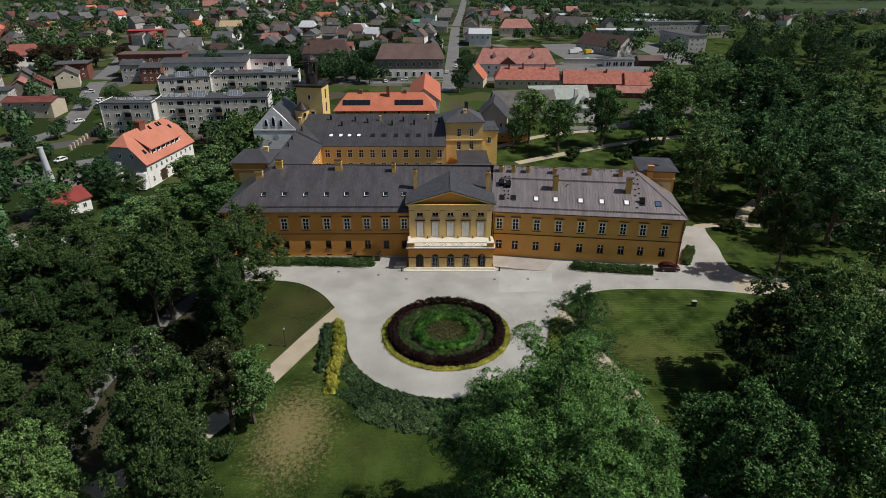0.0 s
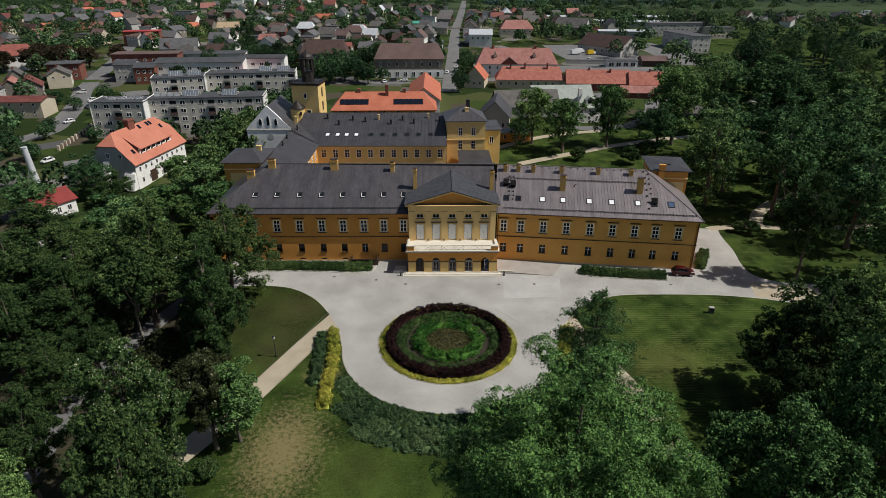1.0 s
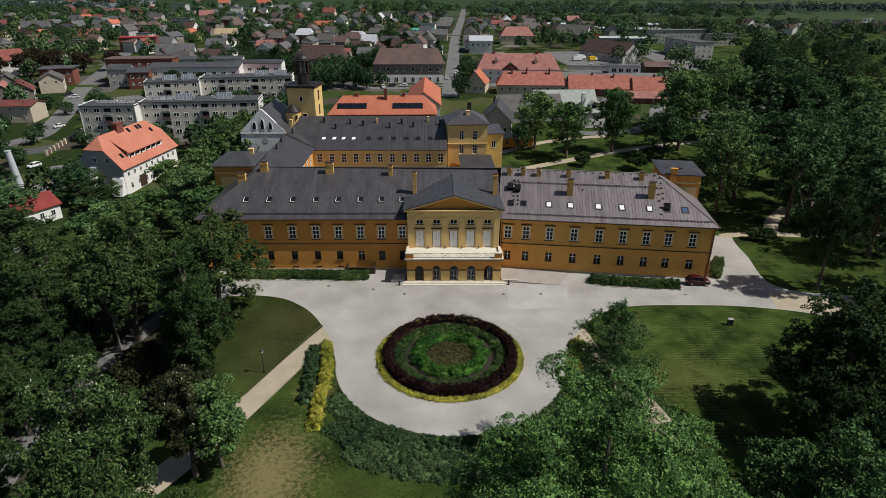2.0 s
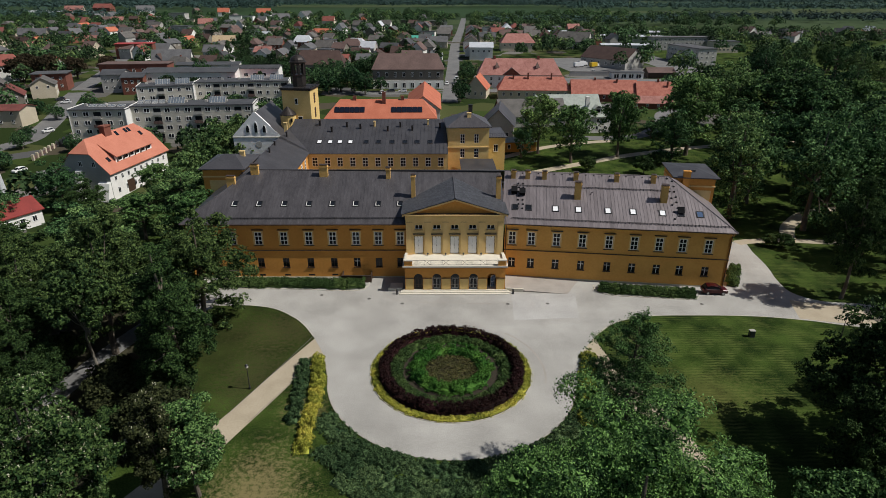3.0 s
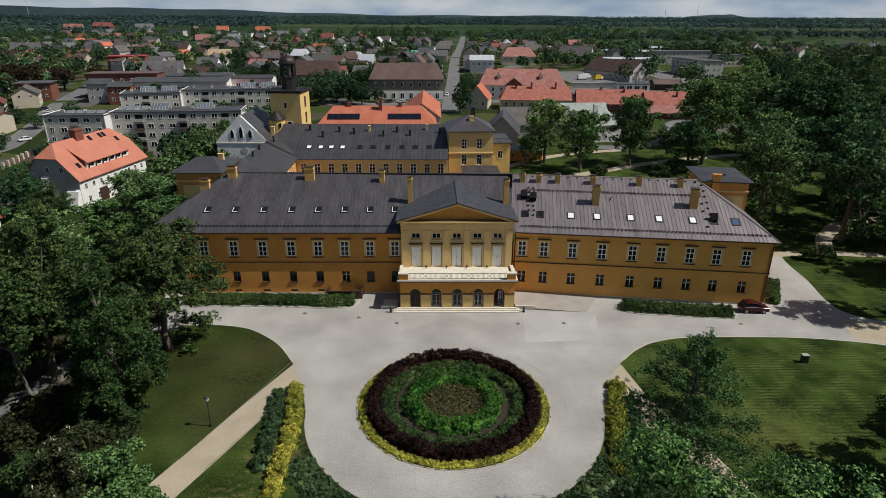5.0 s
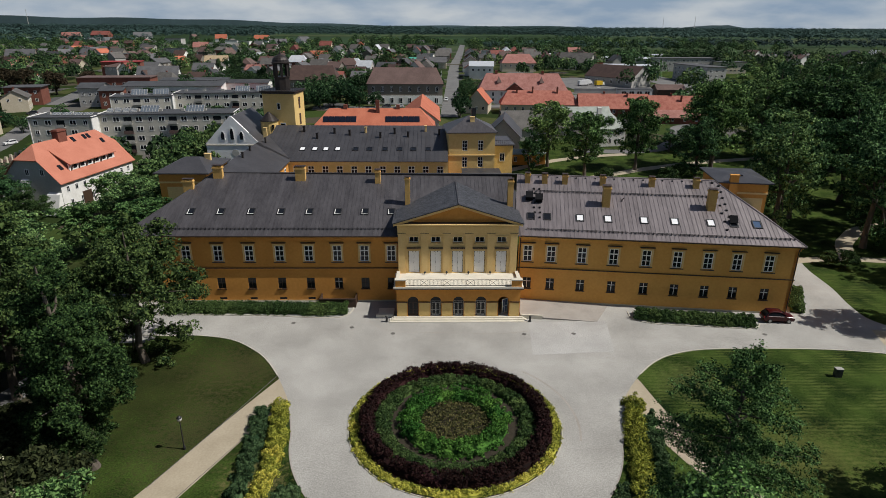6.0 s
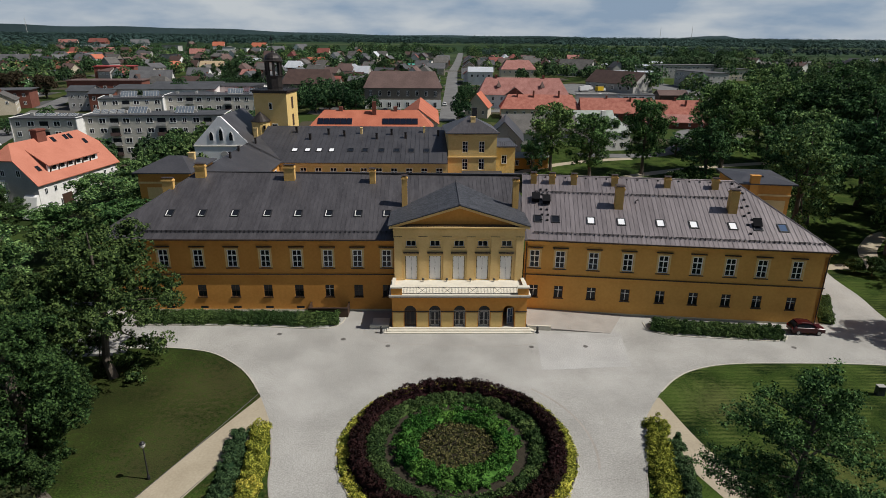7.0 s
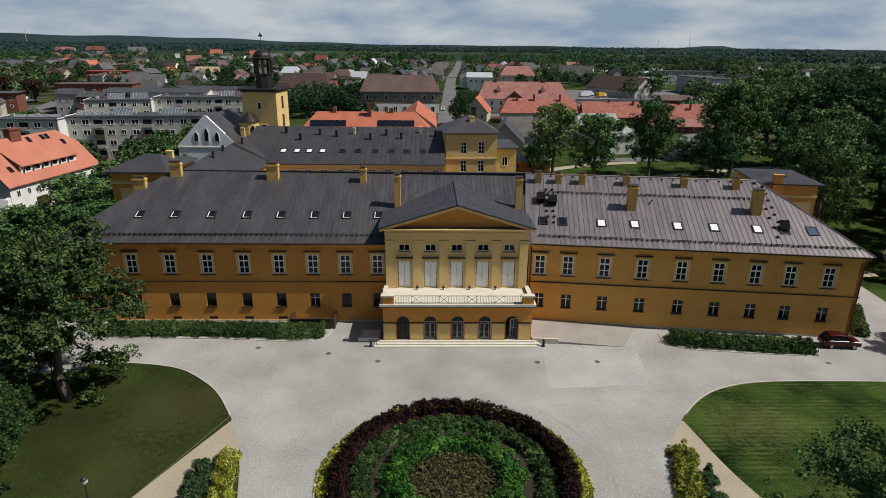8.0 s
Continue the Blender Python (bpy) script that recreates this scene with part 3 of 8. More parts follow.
def kerb(line, wide, high, material=KERB):
    b = bmesh.new()
    ribbon(b, line, wide, -0.05, high)
    tagged(part("kerb", b, material), "low pale stone kerb along the lawn", "kerb", kind="structure")


for line in (left_kerb, right_kerb):
    kerb(line, 0.16, 0.08)
kerb(left_edge[1:] + arc + right_edge[:3], 0.14, 0.06, SETTS)
for line in ([(-48, -4.9, 0), (-40.9, -4.9, 0), (-30, -5.2, 0), (-22.6, -5.9, 0), (-19, -5.9, 0), (-17.4, -4.9, 0), (-16.8, -3.2, 0), (-16.9, -1.2, 0)], [(26.6, -4.0, 0), (26.8, -6.6, 0), (29.6, -8.2, 0), (36.3, -9.1, 0), (42.6, -9.8, 0), (44.6, -9.5, 0), (45.6, -8.2, 0)]):
    kerb(smooth_line(line), 0.16, 0.12)
for line in ([(-24.1, -22.1, 0), (-27.6, -31.2, 0), (-32.0, -42, 0)], [(-21.0, -28, 0), (-24.2, -33.4, 0), (-28.7, -43.6, 0)]):
    kerb(smooth_line(line), 0.08, 0.03, WEATHERED)


# unseen pale ground assumed behind the palace, added to bounce light onto the wing
bm = bmesh.new()
slab(bm, ((-38.2, 27.6, 0.03), (3.0, 27.6, 0.03), (3.0, 51.9, 0.03), (-38.2, 51.9, 0.03)), 0.05)
tagged(part("courtyard_pavement", bm, GRAVEL_NEW), "assumed pale courtyard ground, unseen, added to bounce light onto the wing", "courtyard", kind="structure")
# newer paving laid into the forecourt, and a worn drainage line round the bed
bm = bmesh.new()
slab(bm, ((10.4, -7.6, 0.034), (22.4, -7.2, 0.034), (21.0, -16.4, 0.034), (9.6, -17.2, 0.034)), 0.03)
tagged(part("paved_patch", bm, GRAVEL_NEW), "lighter newer paving laid into the gravelled forecourt", "paving", kind="structure")
for r0, r1 in ((13.9, 14.15),):
    bm = bmesh.new()
    ribbon(bm, [Vector((BED.x + (r0 + r1) / 2 * math.cos(radians(a)), BED.y + (r0 + r1) / 2 * math.sin(radians(a)), 0)) for a in range(-14, 52, 3)], r1 - r0, 0.0, 0.033)
    tagged(part("drain_line", bm, SETTS), "worn darker line of setts curving round the bed", "paving", kind="structure")

bm = bmesh.new()
ribbon(bm, smooth_line([(-13.6, -6.1, 0), (-13.4, -7.6, 0), (-11.5, -9.5, 0), (-7.9, -10.5, 0), (0, -10.9, 0), (5.8, -11.1, 0), (10.6, -10.2, 0)]), 0.12, 0.0, 0.033)
tagged(part("drain_line", bm, SETTS), "thin darker line of setts before the portico steps", "paving", kind="structure")

# ---- the palace ----
palace = empty("palace")
tagged(palace, "long ochre palace with grey sheet roof and a pedimented portico", "palace")
MR = Matrix.Translation((9.5, 0.3, 0)) @ Matrix.Rotation(radians(-7.34), 4, "Z")
ML = Matrix.Translation((-52, 0, 0))
UP_L = [-48.0, -43.1, -38.1, -33.2, -28.4, -23.8, -19.3, -15.0, -10.75]
UP_R = [1.5, 5.2, 10.0, 14.9, 19.9, 24.6, 29.2, 33.5, 38.2]
EAVE, RIDGE = 11.5, 18.0


def window_mesh(w, h, cols, rows, bar, material, depth=0.09):
    """A casement: outer frame, uprights and crossbars, standing in the plane y = 0."""
    b = bmesh.new()
    e = bar * 1.5
    for x0, x1, z0, z1 in ((-w / 2, -w / 2 + e, 0, h), (w / 2 - e, w / 2, 0, h), (-w / 2 + e, w / 2 - e, 0, e), (-w / 2 + e, w / 2 - e, h - e, h)):
        box(b, x0, 0, z0, x1, depth, z1)
    for i in range(1, cols):
        x = -w / 2 + w * i / cols
        box(b, x - bar * 0.7, 0.01, e, x + bar * 0.7, depth, h - e)
    for k in range(1, rows):
        z = h * k / rows
        wide = bar * (0.9 if rows == 3 and k == 2 else 0.5)
        box(b, -w / 2 + e, 0.006, z - wide, w / 2 - e, depth - 0.004, z + wide)
    return mesh_of("window", b, material)


def block_mesh(name, x0, y0, z0, x1, y1, z1, material):
    b = bmesh.new()
    box(b, x0, y0, z0, x1, y1, z1)
    return mesh_of(name, b, material)


UW, UH, LW, LH = 1.42, 2.7, 1.3, 1.9
up_window = window_mesh(UW, UH, 2, 3, 0.09, WHITE)
low_window = window_mesh(LW, LH, 2, 2, 0.045, BROWN_FRAME)
low_window_right = window_mesh(LW, LH, 1, 1, 0.06, BROWN_FRAME)
bm = bmesh.new()
box(bm, -0.05, 0.02, 0.1, 0.05, 0.045, LH - 0.1)
box(bm, -LW / 2 + 0.1, 0.021, LH * 0.62, LW / 2 - 0.1, 0.044, LH * 0.62 + 0.09)
white_cross = mesh_of("glazing_cross", bm, WALL_WHITE)
up_pane = block_mesh("pane", -UW / 4 + 0.06, 0.05, -UH / 6 + 0.05, UW / 4 - 0.06, 0.07, UH / 6 - 0.05, PANE)
low_pane = block_mesh("pane", -LW / 4 + 0.02, 0.05, -LH / 4 + 0.02, LW / 4 - 0.02, 0.07, LH / 4 - 0.02, PANE)
bm = bmesh.new()
for x0, x1, z0, z1 in ((-UW / 2 - 0.26, -UW / 2, -0.05, UH + 0.22), (UW / 2, UW / 2 + 0.26, -0.05, UH + 0.22), (-UW / 2, UW / 2, UH, UH + 0.22)):
    box(bm, x0, -0.15, z0, x1, -0.08, z1)
up_surround = mesh_of("surround", bm, CREAM)
up_hood = block_mesh("hood", -1.12, -0.34, UH + 0.42, 1.12, -0.08, UH + 0.54, TRIM)
up_sill = block_mesh("sill", -1.0, -0.28, -0.16, 1.0, 0.02, -0.06, TRIM)
low_sill = block_mesh("sill", -0.75, -0.22, -0.12, 0.75, 0.02, 0.0, TRIM)
cellar_pane = block_mesh("cellar_window", -0.6, 0, 0, 0.6, 0.06, 0.42, PANE)
REVEAL = 0.10


def facade_windows(base, centres, right):
    for i, x in enumerate(centres):
        w = piece("window", up_window, palace, base @ Matrix.Translation((x, REVEAL, 7.0)))
        piece("surround", up_surround, w)
        piece("hood", up_hood, w)
        piece("sill", up_sill, w)
        for c in (-1, 1):
            for r in range(3):
                piece("pane", up_pane, w, Matrix.Translation((c * UW / 4, 0, UH * (r + 0.5) / 3)))
        w = piece("window", low_window_right if right or i in (6,) else low_window, palace, base @ Matrix.Translation((x + (0.1 if right else 0), REVEAL, 2.3)))
        piece("sill", low_sill, w)
        if right or i in (6,):
            piece("glazing_cross", white_cross, w)
        for c in (-1, 1):
            for r in (-1, 1):
                piece("pane", low_pane, w, Matrix.Translation((c * LW / 4, 0, LH / 2 + r * LH / 4)))
        if not right and i < 6:
            piece("cellar_window", cellar_pane, palace, base @ Matrix.Translation((x, 0.1, 0.36)))


def facade_wall(base, length, centres, right, off=0.0):
    paint = OCHRE_PALE if right else OCHRE
    holes = []
    for x in centres:
        holes.append((x - UW / 2 + off, x + UW / 2 + off, 7.0, 7.0 + UH))
        d = 0.1 if right else 0.0
        holes.append((x - LW / 2 + off + d, x + LW / 2 + off + d, 2.3, 2.3 + LH))
    if not right:
        holes += [(x - 0.6 + off, x + 0.6 + off, 0.36, 0.78) for x in centres[:6]]
    b = bmesh.new()
    pierced_wall(b, length, -0.2, EAVE - 0.1, 0.6, holes)
    part("wall", b, paint, palace, m=base)
    b = bmesh.new()
    box(b, 0, -0.10, 5.52, length, 0.01, 5.86)
    part("string_course", b, paint, palace, m=base)
    b = bmesh.new()
    box(b, 0, -0.2, 5.86, length + 0.1, 0.01, 5.96)
    part("string_flashing", b, TRIM, palace, "dark sheet flashing", m=base)
    b = bmesh.new()
    box(b, 0, -0.14, EAVE - 0.85, length + 0.14, 0.01, EAVE - 0.45)
    box(b, 0, -0.34, EAVE - 0.45, length + 0.34, 0.01, EAVE - 0.12)
    part("eaves_cornice", b, paint, palace, m=base)
    b = bmesh.new()
    box(b, 0, -0.06, -0.2, length + 0.02, 0.004, 0.28)
    part("plinth", b, PLINTH, palace, m=base)


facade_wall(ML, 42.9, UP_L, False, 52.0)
facade_windows(Matrix.Translation((0, 0, 0)), UP_L, False)
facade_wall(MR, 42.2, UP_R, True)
facade_windows(MR, UP_R, True)
# end and back walls
for m, length in ((MR @ Matrix.Translation((42.2, 0, 0)) @ Matrix.Rotation(radians(90), 4, "Z"), 26.0),
                  (Matrix.Translation((-52, 27, 0)) @ Matrix.Rotation(radians(-90), 4, "Z"), 27.0)):
    bm = bmesh.new()
    pierced_wall(bm, length, -0.2, EAVE - 0.1, 0.6, [(x - 0.7, x + 0.7, z, z + h) for x in (5, 10, 15, 20) for z, h in ((7.0, 2.7), (2.3, 1.9))])
    end = part("wall", bm, OCHRE, palace, m=m)
    for x in (5, 10, 15, 20):
        piece("window", up_window, palace, m @ Matrix.Translation((x, REVEAL, 7.0)))
        piece("pane", block_mesh("pane", -0.7, 0.05, 0, 0.7, 0.07, 2.7, PANE), palace, m @ Matrix.Translation((x, REVEAL, 7.0)))
        piece("pane", block_mesh("pane", -0.7, 0.05, 0, 0.7, 0.07, 1.9, PANE), palace, m @ Matrix.Translation((x, REVEAL, 2.3)))
bm = bmesh.new()
box(bm, -52, 26.4, -0.2, 12, 27, EAVE - 0.1)
part("wall", bm, OCHRE, palace)
bm = bmesh.new()
box(bm, 2, 25.4, -0.2, 42.2, 26, EAVE - 0.1)
part("wall", bm, OCHRE, palace, m=MR)

# roofs: back slopes and hips as sheets, front slopes from seamed panels
roof_left = empty("roof")
roof_left.parent = palace
roof_right = empty("roof")
roof_right.parent = palace
roof_right.matrix_basis = MR
L0, L1, LY = -52.6, 9.7, 14.4
R1, RV, RU = 42.8, 13.1, 32.4
bm = bmesh.new()
slab(bm, ((-42, LY, RIDGE), (11.6, 13.5, RIDGE), (13.5, 27.6, EAVE), (L0, 27.6, EAVE)), 0.15)
slab(bm, ((-42, LY, RIDGE), (L0, 27.6, EAVE), (L0, -0.6, EAVE)), 0.15)
part("roof_back", bm, SHEET_DARK, roof_left)
bm = bmesh.new()
slab(bm, ((0.5, RV, RIDGE), (RU, RV, RIDGE), (R1, 26.6, EAVE), (1.0, 26.6, EAVE)), 0.15)
slab(bm, ((RU, RV, RIDGE), (R1, -0.6, EAVE), (R1, 26.6, EAVE)), 0.15)
part("roof_back", bm, SHEET_NEW, roof_right)


def seamed_slope(parent, x0, x1, depth, hip0, hip1, step, sheet, seam=0.085):
    """Standing-seam panels from the eave (y = -0.6) up to the ridge at y = depth; hips cut the ends at hip0 and hip1."""
    n = round((x1 - x0) / step)
    for i in range(n):
        a, b = x0 + (x1 - x0) * i / n, x0 + (x1 - x0) * (i + 1) / n
        def top(x):
            r = 1.0
            if hip0 is not None and x < hip0:
                r = (x - x0) / (hip0 - x0)
            if hip1 is not None and x > hip1:
                r = (x1 - x) / (x1 - hip1)
            return max(r, 0.0)
        bmx = bmesh.new()
        def at(x, r, up=0.0):
            return (x, -0.6 + (depth + 0.6) * r, EAVE + (RIDGE - EAVE) * r + up)
        ta, tb = top(a), top(b)
        corners = [at(a, 0), at(b, 0)]
        if tb > 0.001:
            corners.append(at(b, tb))
        if ta > 0.001:
            corners.append(at(a, ta))
        if len(corners) < 3:
            continue
        slab(bmx, corners, 0.12)
        if ta > 0.02:
            w = 0.035
            slab(bmx, [at(a - w, 0, seam), at(a + w, 0, seam), at(a + w, ta, seam), at(a - w, ta, seam)], 0.12)
        part("roof_panel", bmx, sheet, parent)


seamed_slope(roof_left, L0, L1, LY, -42.0, None, 0.66, SHEET, 0.045)
seamed_slope(roof_right, -0.6, R1, RV, None, RU, 0.66, SHEET_NEW, 0.055)
for parent, x0, x1, dep, low in ((roof_left, -51, -9.4, LY, 0.085), (roof_right, 1.2, 41.4, RV, 0.085), (roof_right, 1.4, 31, RV, 0.70)):
    bm = bmesh.new()
    def on(r, up):
        return -0.6 + (dep + 0.6) * r, EAVE + (RIDGE - EAVE) * r + up
    y, z = on(low, 0.0)
    box(bm, x0, y - 0.03, z + 0.16, x1, y + 0.03, z + 0.22)
    box(bm, x0, y - 0.03, z + 0.30, x1, y + 0.03, z + 0.36)
    k = int((x1 - x0) / 0.66)
    for i in range(k + 1):
        x = x0 + (x1 - x0) * i / k
        box(bm, x - 0.025, y - 0.04, z - 0.05, x + 0.025, y + 0.2, z + 0.38)
    part("snow_guard", bm, IRON, parent)
bm = bmesh.new()
box(bm, L0 + 0.2, -0.78, EAVE - 0.16, -9.3, -0.58, EAVE + 0.01)
part("gutter", bm, TRIM, roof_left)
bm = bmesh.new()
box(bm, 0.2, -0.78, EAVE - 0.16, R1 - 0.1, -0.58, EAVE + 0.01)
part("gutter", bm, TRIM, roof_right)
# ridge caps
bm = bmesh.new()
tube(bm, [(-42, LY, RIDGE + 0.03), (11.6, 13.5, RIDGE + 0.03)], [0.12, 0.12], 6)
tube(bm, [(-42, LY, RIDGE + 0.03), (L0, -0.6, EAVE + 0.03)], [0.1, 0.1], 6)
part("ridge_cap", bm, SHEET_DARK, roof_left)
bm = bmesh.new()
tube(bm, [(0.6, RV, RIDGE + 0.03), (RU, RV, RIDGE + 0.03)], [0.12, 0.12], 6)
tube(bm, [(RU, RV, RIDGE + 0.03), (R1, -0.6, EAVE + 0.03)], [0.1, 0.1], 6)
part("ridge_cap", bm, SHEET_NEW, roof_right)
# vents dotted along the right ridge and the step irons by the hip
vent = block_mesh("ridge_vent", -0.1, RV - 0.62, RIDGE - 0.32, 0.1, RV - 0.38, RIDGE - 0.06, IRON)
for i in range(20):
    piece("ridge_vent", vent, roof_right, Matrix.Translation((1.5 + i * 1.6, 0, 0)))
for x, r0, r1 in ((31.9, 0.2, 0.95), (32.8, 0.3, 0.9), (2.3, 0.28, 0.75), (3.2, 0.28, 0.75)):
    for i in range(7):
        bm = bmesh.new()
        r = r0 + (r1 - r0) * i / 6
        box(bm, x - 0.16 + 0.1 * (i % 2), -0.6 + (RV + 0.6) * r - 0.15, EAVE + (RIDGE - EAVE) * r - 0.05, x + 0.16 + 0.1 * (i % 2), -0.6 + (RV + 0.6) * r + 0.15, EAVE + (RIDGE - EAVE) * r + 0.22)
        part("roof_step", bm, IRON, roof_right)


def chimney_with_cap(parent, x, y, w, d, z0, z1, cap=CREAM):
    b = bmesh.new()
    box(b, x - w / 2, y - d / 2, z0, x + w / 2, y + d / 2, z1 - 0.25)
    box(b, x - w / 2 - 0.09, y - d / 2 - 0.09, z1 - 0.25, x + w / 2 + 0.09, y + d / 2 + 0.09, z1 - 0.05)
    box(b, x - w / 2 + 0.02, y - d / 2 + 0.02, z1 - 0.05, x + w / 2 - 0.02, y + d / 2 - 0.02, z1 + 0.12)
    k = max(2, round(w / 0.45))
    for i in range(k):
        u = x - w / 2 + w * (i + 0.5) / k
        box(b, u - 0.1, y - d / 2 + 0.08, z1 + 0.12, u + 0.1, y + d / 2 - 0.08, z1 + 0.26)
    c = piece("chimney", mesh_of("chimney", b, CHIMNEY), parent)
    return piece("chimney_cap", block_mesh("chimney_cap", x - w / 2 - 0.06, y - d / 2 - 0.06, z1 + 0.26, x + w / 2 + 0.06, y + d / 2 + 0.06, z1 + 0.34, TRIM), c) and c


for x, y, w, d, z0, z1 in ((-41.2, 13.2, 1.6, 0.8, 16.6, 19.3), (-45.4, 10.4, 1.7, 0.8, 14.6, 17.6), (-26.9, 12.6, 1.7, 0.9, 16.2, 19.3), (-13.6, 12.0, 0.9, 0.9, 16, 18.9), (-8.3, 6.6, 0.8, 0.9, 13.6, 19.0), (8.6, 6.4, 0.9, 0.9, 13.6, 18.7)):
    chimney_with_cap(roof_left, x, y, w, d, z0, z1)
for x in (1.2, 4.1, 7.5, 13.8, 21.9, 29.1):
    chimney_with_cap(roof_right, x, 11.4, 0.9, 0.8, 15.8, 18.5)
for x in (13.9, 30.4):
    chimney_with_cap(roof_right, x, 6.6, 1.2, 1.2, 13.6, 17.9)

SLOPE_L = math.atan2(RIDGE - EAVE, LY + 0.6)
SLOPE_R = math.atan2(RIDGE - EAVE, RV + 0.6)
bm = bmesh.new()
for x0, x1, y0, y1 in ((-0.42, -0.32, -0.6, 0.6), (0.32, 0.42, -0.6, 0.6), (-0.32, 0.32, -0.6, -0.5), (-0.32, 0.32, 0.5, 0.6)):
    box(bm, x0, y0, -0.05, x1, y1, 0.14)
sky_frame = mesh_of("roof_window", bm, IRON)
bm = bmesh.new()
box(bm, -0.32, -0.5, 0.0, -0.25, 0.5, 0.12)
box(bm, -0.25, -0.5, 0.0, 0.32, -0.42, 0.12)
sky_reveal = mesh_of("reveal", bm, WALL_WHITE)
sky_dark = block_mesh("pane", -0.32, -0.5, 0.0, 0.32, 0.5, 0.09, PANE)
sky_white = block_mesh("pane", -0.32, -0.5, 0.0, 0.32, 0.5, 0.09, PANE_WHITE)


def roof_windows(parent, xs, y, slope, depth, white):
    for i, x in enumerate(xs):
        z = EAVE + (RIDGE - EAVE) * (y + 0.6) / (depth + 0.6)
        m = Matrix.Translation((x, y, z)) @ Matrix.Rotation(slope, 4, "X") @ Matrix.Diagonal((1.5, 1.3, 1, 1))
        w = piece("roof_window", sky_frame, parent, m)
        piece("pane", sky_white if i in white else sky_dark, w)
        if i not in white and depth == LY:
            piece("reveal", sky_reveal, w)


roof_windows(roof_left, [-43.3, -38.5, -33.6, -28.8, -24.2, -19.6, -15.2, -10.9], 4.7, SLOPE_L, LY, ())
roof_windows(roof_right, [1.8, 4.4, 9.6, 14.0, 19.6, 24.3, 29.8, 33.2], 3.5, SLOPE_R, RV, (2, 3, 4, 5, 6))
# the last roof window: mirrored sky painted as a blue pane
m = Matrix.Translation((36.7, 3.5, EAVE + (RIDGE - EAVE) * 4.1 / (RV + 0.6))) @ Matrix.Rotation(SLOPE_R, 4, "X") @ Matrix.Diagonal((1.6, 1.4, 1, 1))
w = piece("roof_window", sky_frame, roof_right, m)
piece("pane", block_mesh("pane", -0.32, -0.5, 0.0, 0.32, 0.5, 0.09, PANE_SKY), w)
# sash of the opened roof window
bm = bmesh.new()
box(bm, -0.62, 0.0, 0.0, 0.62, 1.3, 0.09)
part("opened_sash", bm, ROOF_BLACK, roof_right, m=Matrix.Translation((33.2, 3.3, EAVE + (RIDGE - EAVE) * 3.9 / (RV + 0.6) + 0.3)) @ Matrix.Rotation(SLOPE_R + 0.45, 4, "X"))
# two black roof hatches by the portico and a cowl
for x, y in ((1.5, 7.6), (3.1, 7.2)):
    z = EAVE + (RIDGE - EAVE) * (y + 0.6) / (RV + 0.6)
    bm = bmesh.new()
    box(bm, -0.55, -0.7, -0.1, 0.55, 0.7, 0.7)
    box(bm, -0.62, -0.78, 0.7, 0.62, 0.78, 0.78)
    part("roof_hatch", bm, ROOF_BLACK, roof_right, "black sheet roof hatch", m=Matrix.Translation((x, y, z)) @ Matrix.Rotation(SLOPE_R, 4, "X"))
bm = bmesh.new()
tube(bm, [(16.6, 7.5, 14.9), (16.6, 7.5, 15.7), (16.9, 7.5, 15.9)], [0.09, 0.09, 0.11], 8)
part("vent_pipe", bm, IRON, roof_right)
# rain pipes
for parent, pts in ((palace, [(-9.4, -0.14, 11.3), (-9.4, -0.14, 0.1)]),):
    bm = bmesh.new()
    tube(bm, pts, [0.07, 0.07], 8)
    part("rain_pipe", bm, TRIM, parent)
for pts in ([(41.95, -0.75, 11.45), (42.0, -0.16, 10.7), (42.0, -0.16, 0.1)], [(0.25, -0.16, 11.3), (0.25, -0.16, 0.2)]):
    bm = bmesh.new()
    tube(bm, pts, [0.075] * len(pts), 8)
    part("rain_pipe", bm, TRIM, palace, m=MR)

# ---- portico ----
PX, PY, AY = -0.25, -1.2, -6.3
DOORS = [PX + k * 3.43 for k in (-2, -1, 0, 1, 2)]
PIL = [PX + k for k in (-8.75, -5.15, -1.72, 1.72, 5.15, 8.75)]
bm = bmesh.new()
pierced_wall(bm, 18.6, 5.0, 12.2, 0.6, [h for x in DOORS for h in ((x - 0.87 - PX + 9.3, x + 0.87 - PX + 9.3, 5.55, 9.25), (x - 0.72 - PX + 9.3, x + 0.72 - PX + 9.3, 10.65, 11.55))])
part("portico_wall", bm, CREAM, palace, m=Matrix.Translation((PX - 9.3, PY, 0)))
for s in (-1, 1):
    bm = bmesh.new()
    box(bm, PX + s * 9.3 - (0.0 if s < 0 else 0.5), PY + 0.6, 0, PX + s * 9.3 + (0.5 if s < 0 else 0.0), 6, 14)
    part("portico_side", bm, OCHRE, palace)
for x in PIL:
    bm = bmesh.new()
    box(bm, x - 0.55, PY - 0.16, 5.5, x + 0.55, PY + 0.01, 12.0)
    box(bm, x - 0.63, PY - 0.22, 12.0, x + 0.63, PY + 0.01, 12.2)
    box(bm, x - 0.62, PY - 0.2, 5.5, x + 0.62, PY + 0.01, 5.75)
    p = part("pilaster", bm, CREAM, palace)
    bm = bmesh.new()
    box(bm, x - 0.66, PY - 0.25, 12.2, x + 0.66, PY - 0.001, 12.26)
    part("flashing", bm, TRIM, p)
shutter = bmesh.new()
box(shutter, -0.8, 0.0, 0, -0.01, 0.07, 3.6)
box(shutter, 0.01, 0.0, 0, 0.8, 0.07, 3.6)
for z in (0.06, 1.72, 3.38):
    for a, b in ((-0.74, -0.08), (0.08, 0.74)):
        box(shutter, a, -0.025, z, b, 0.0, z + 0.1)
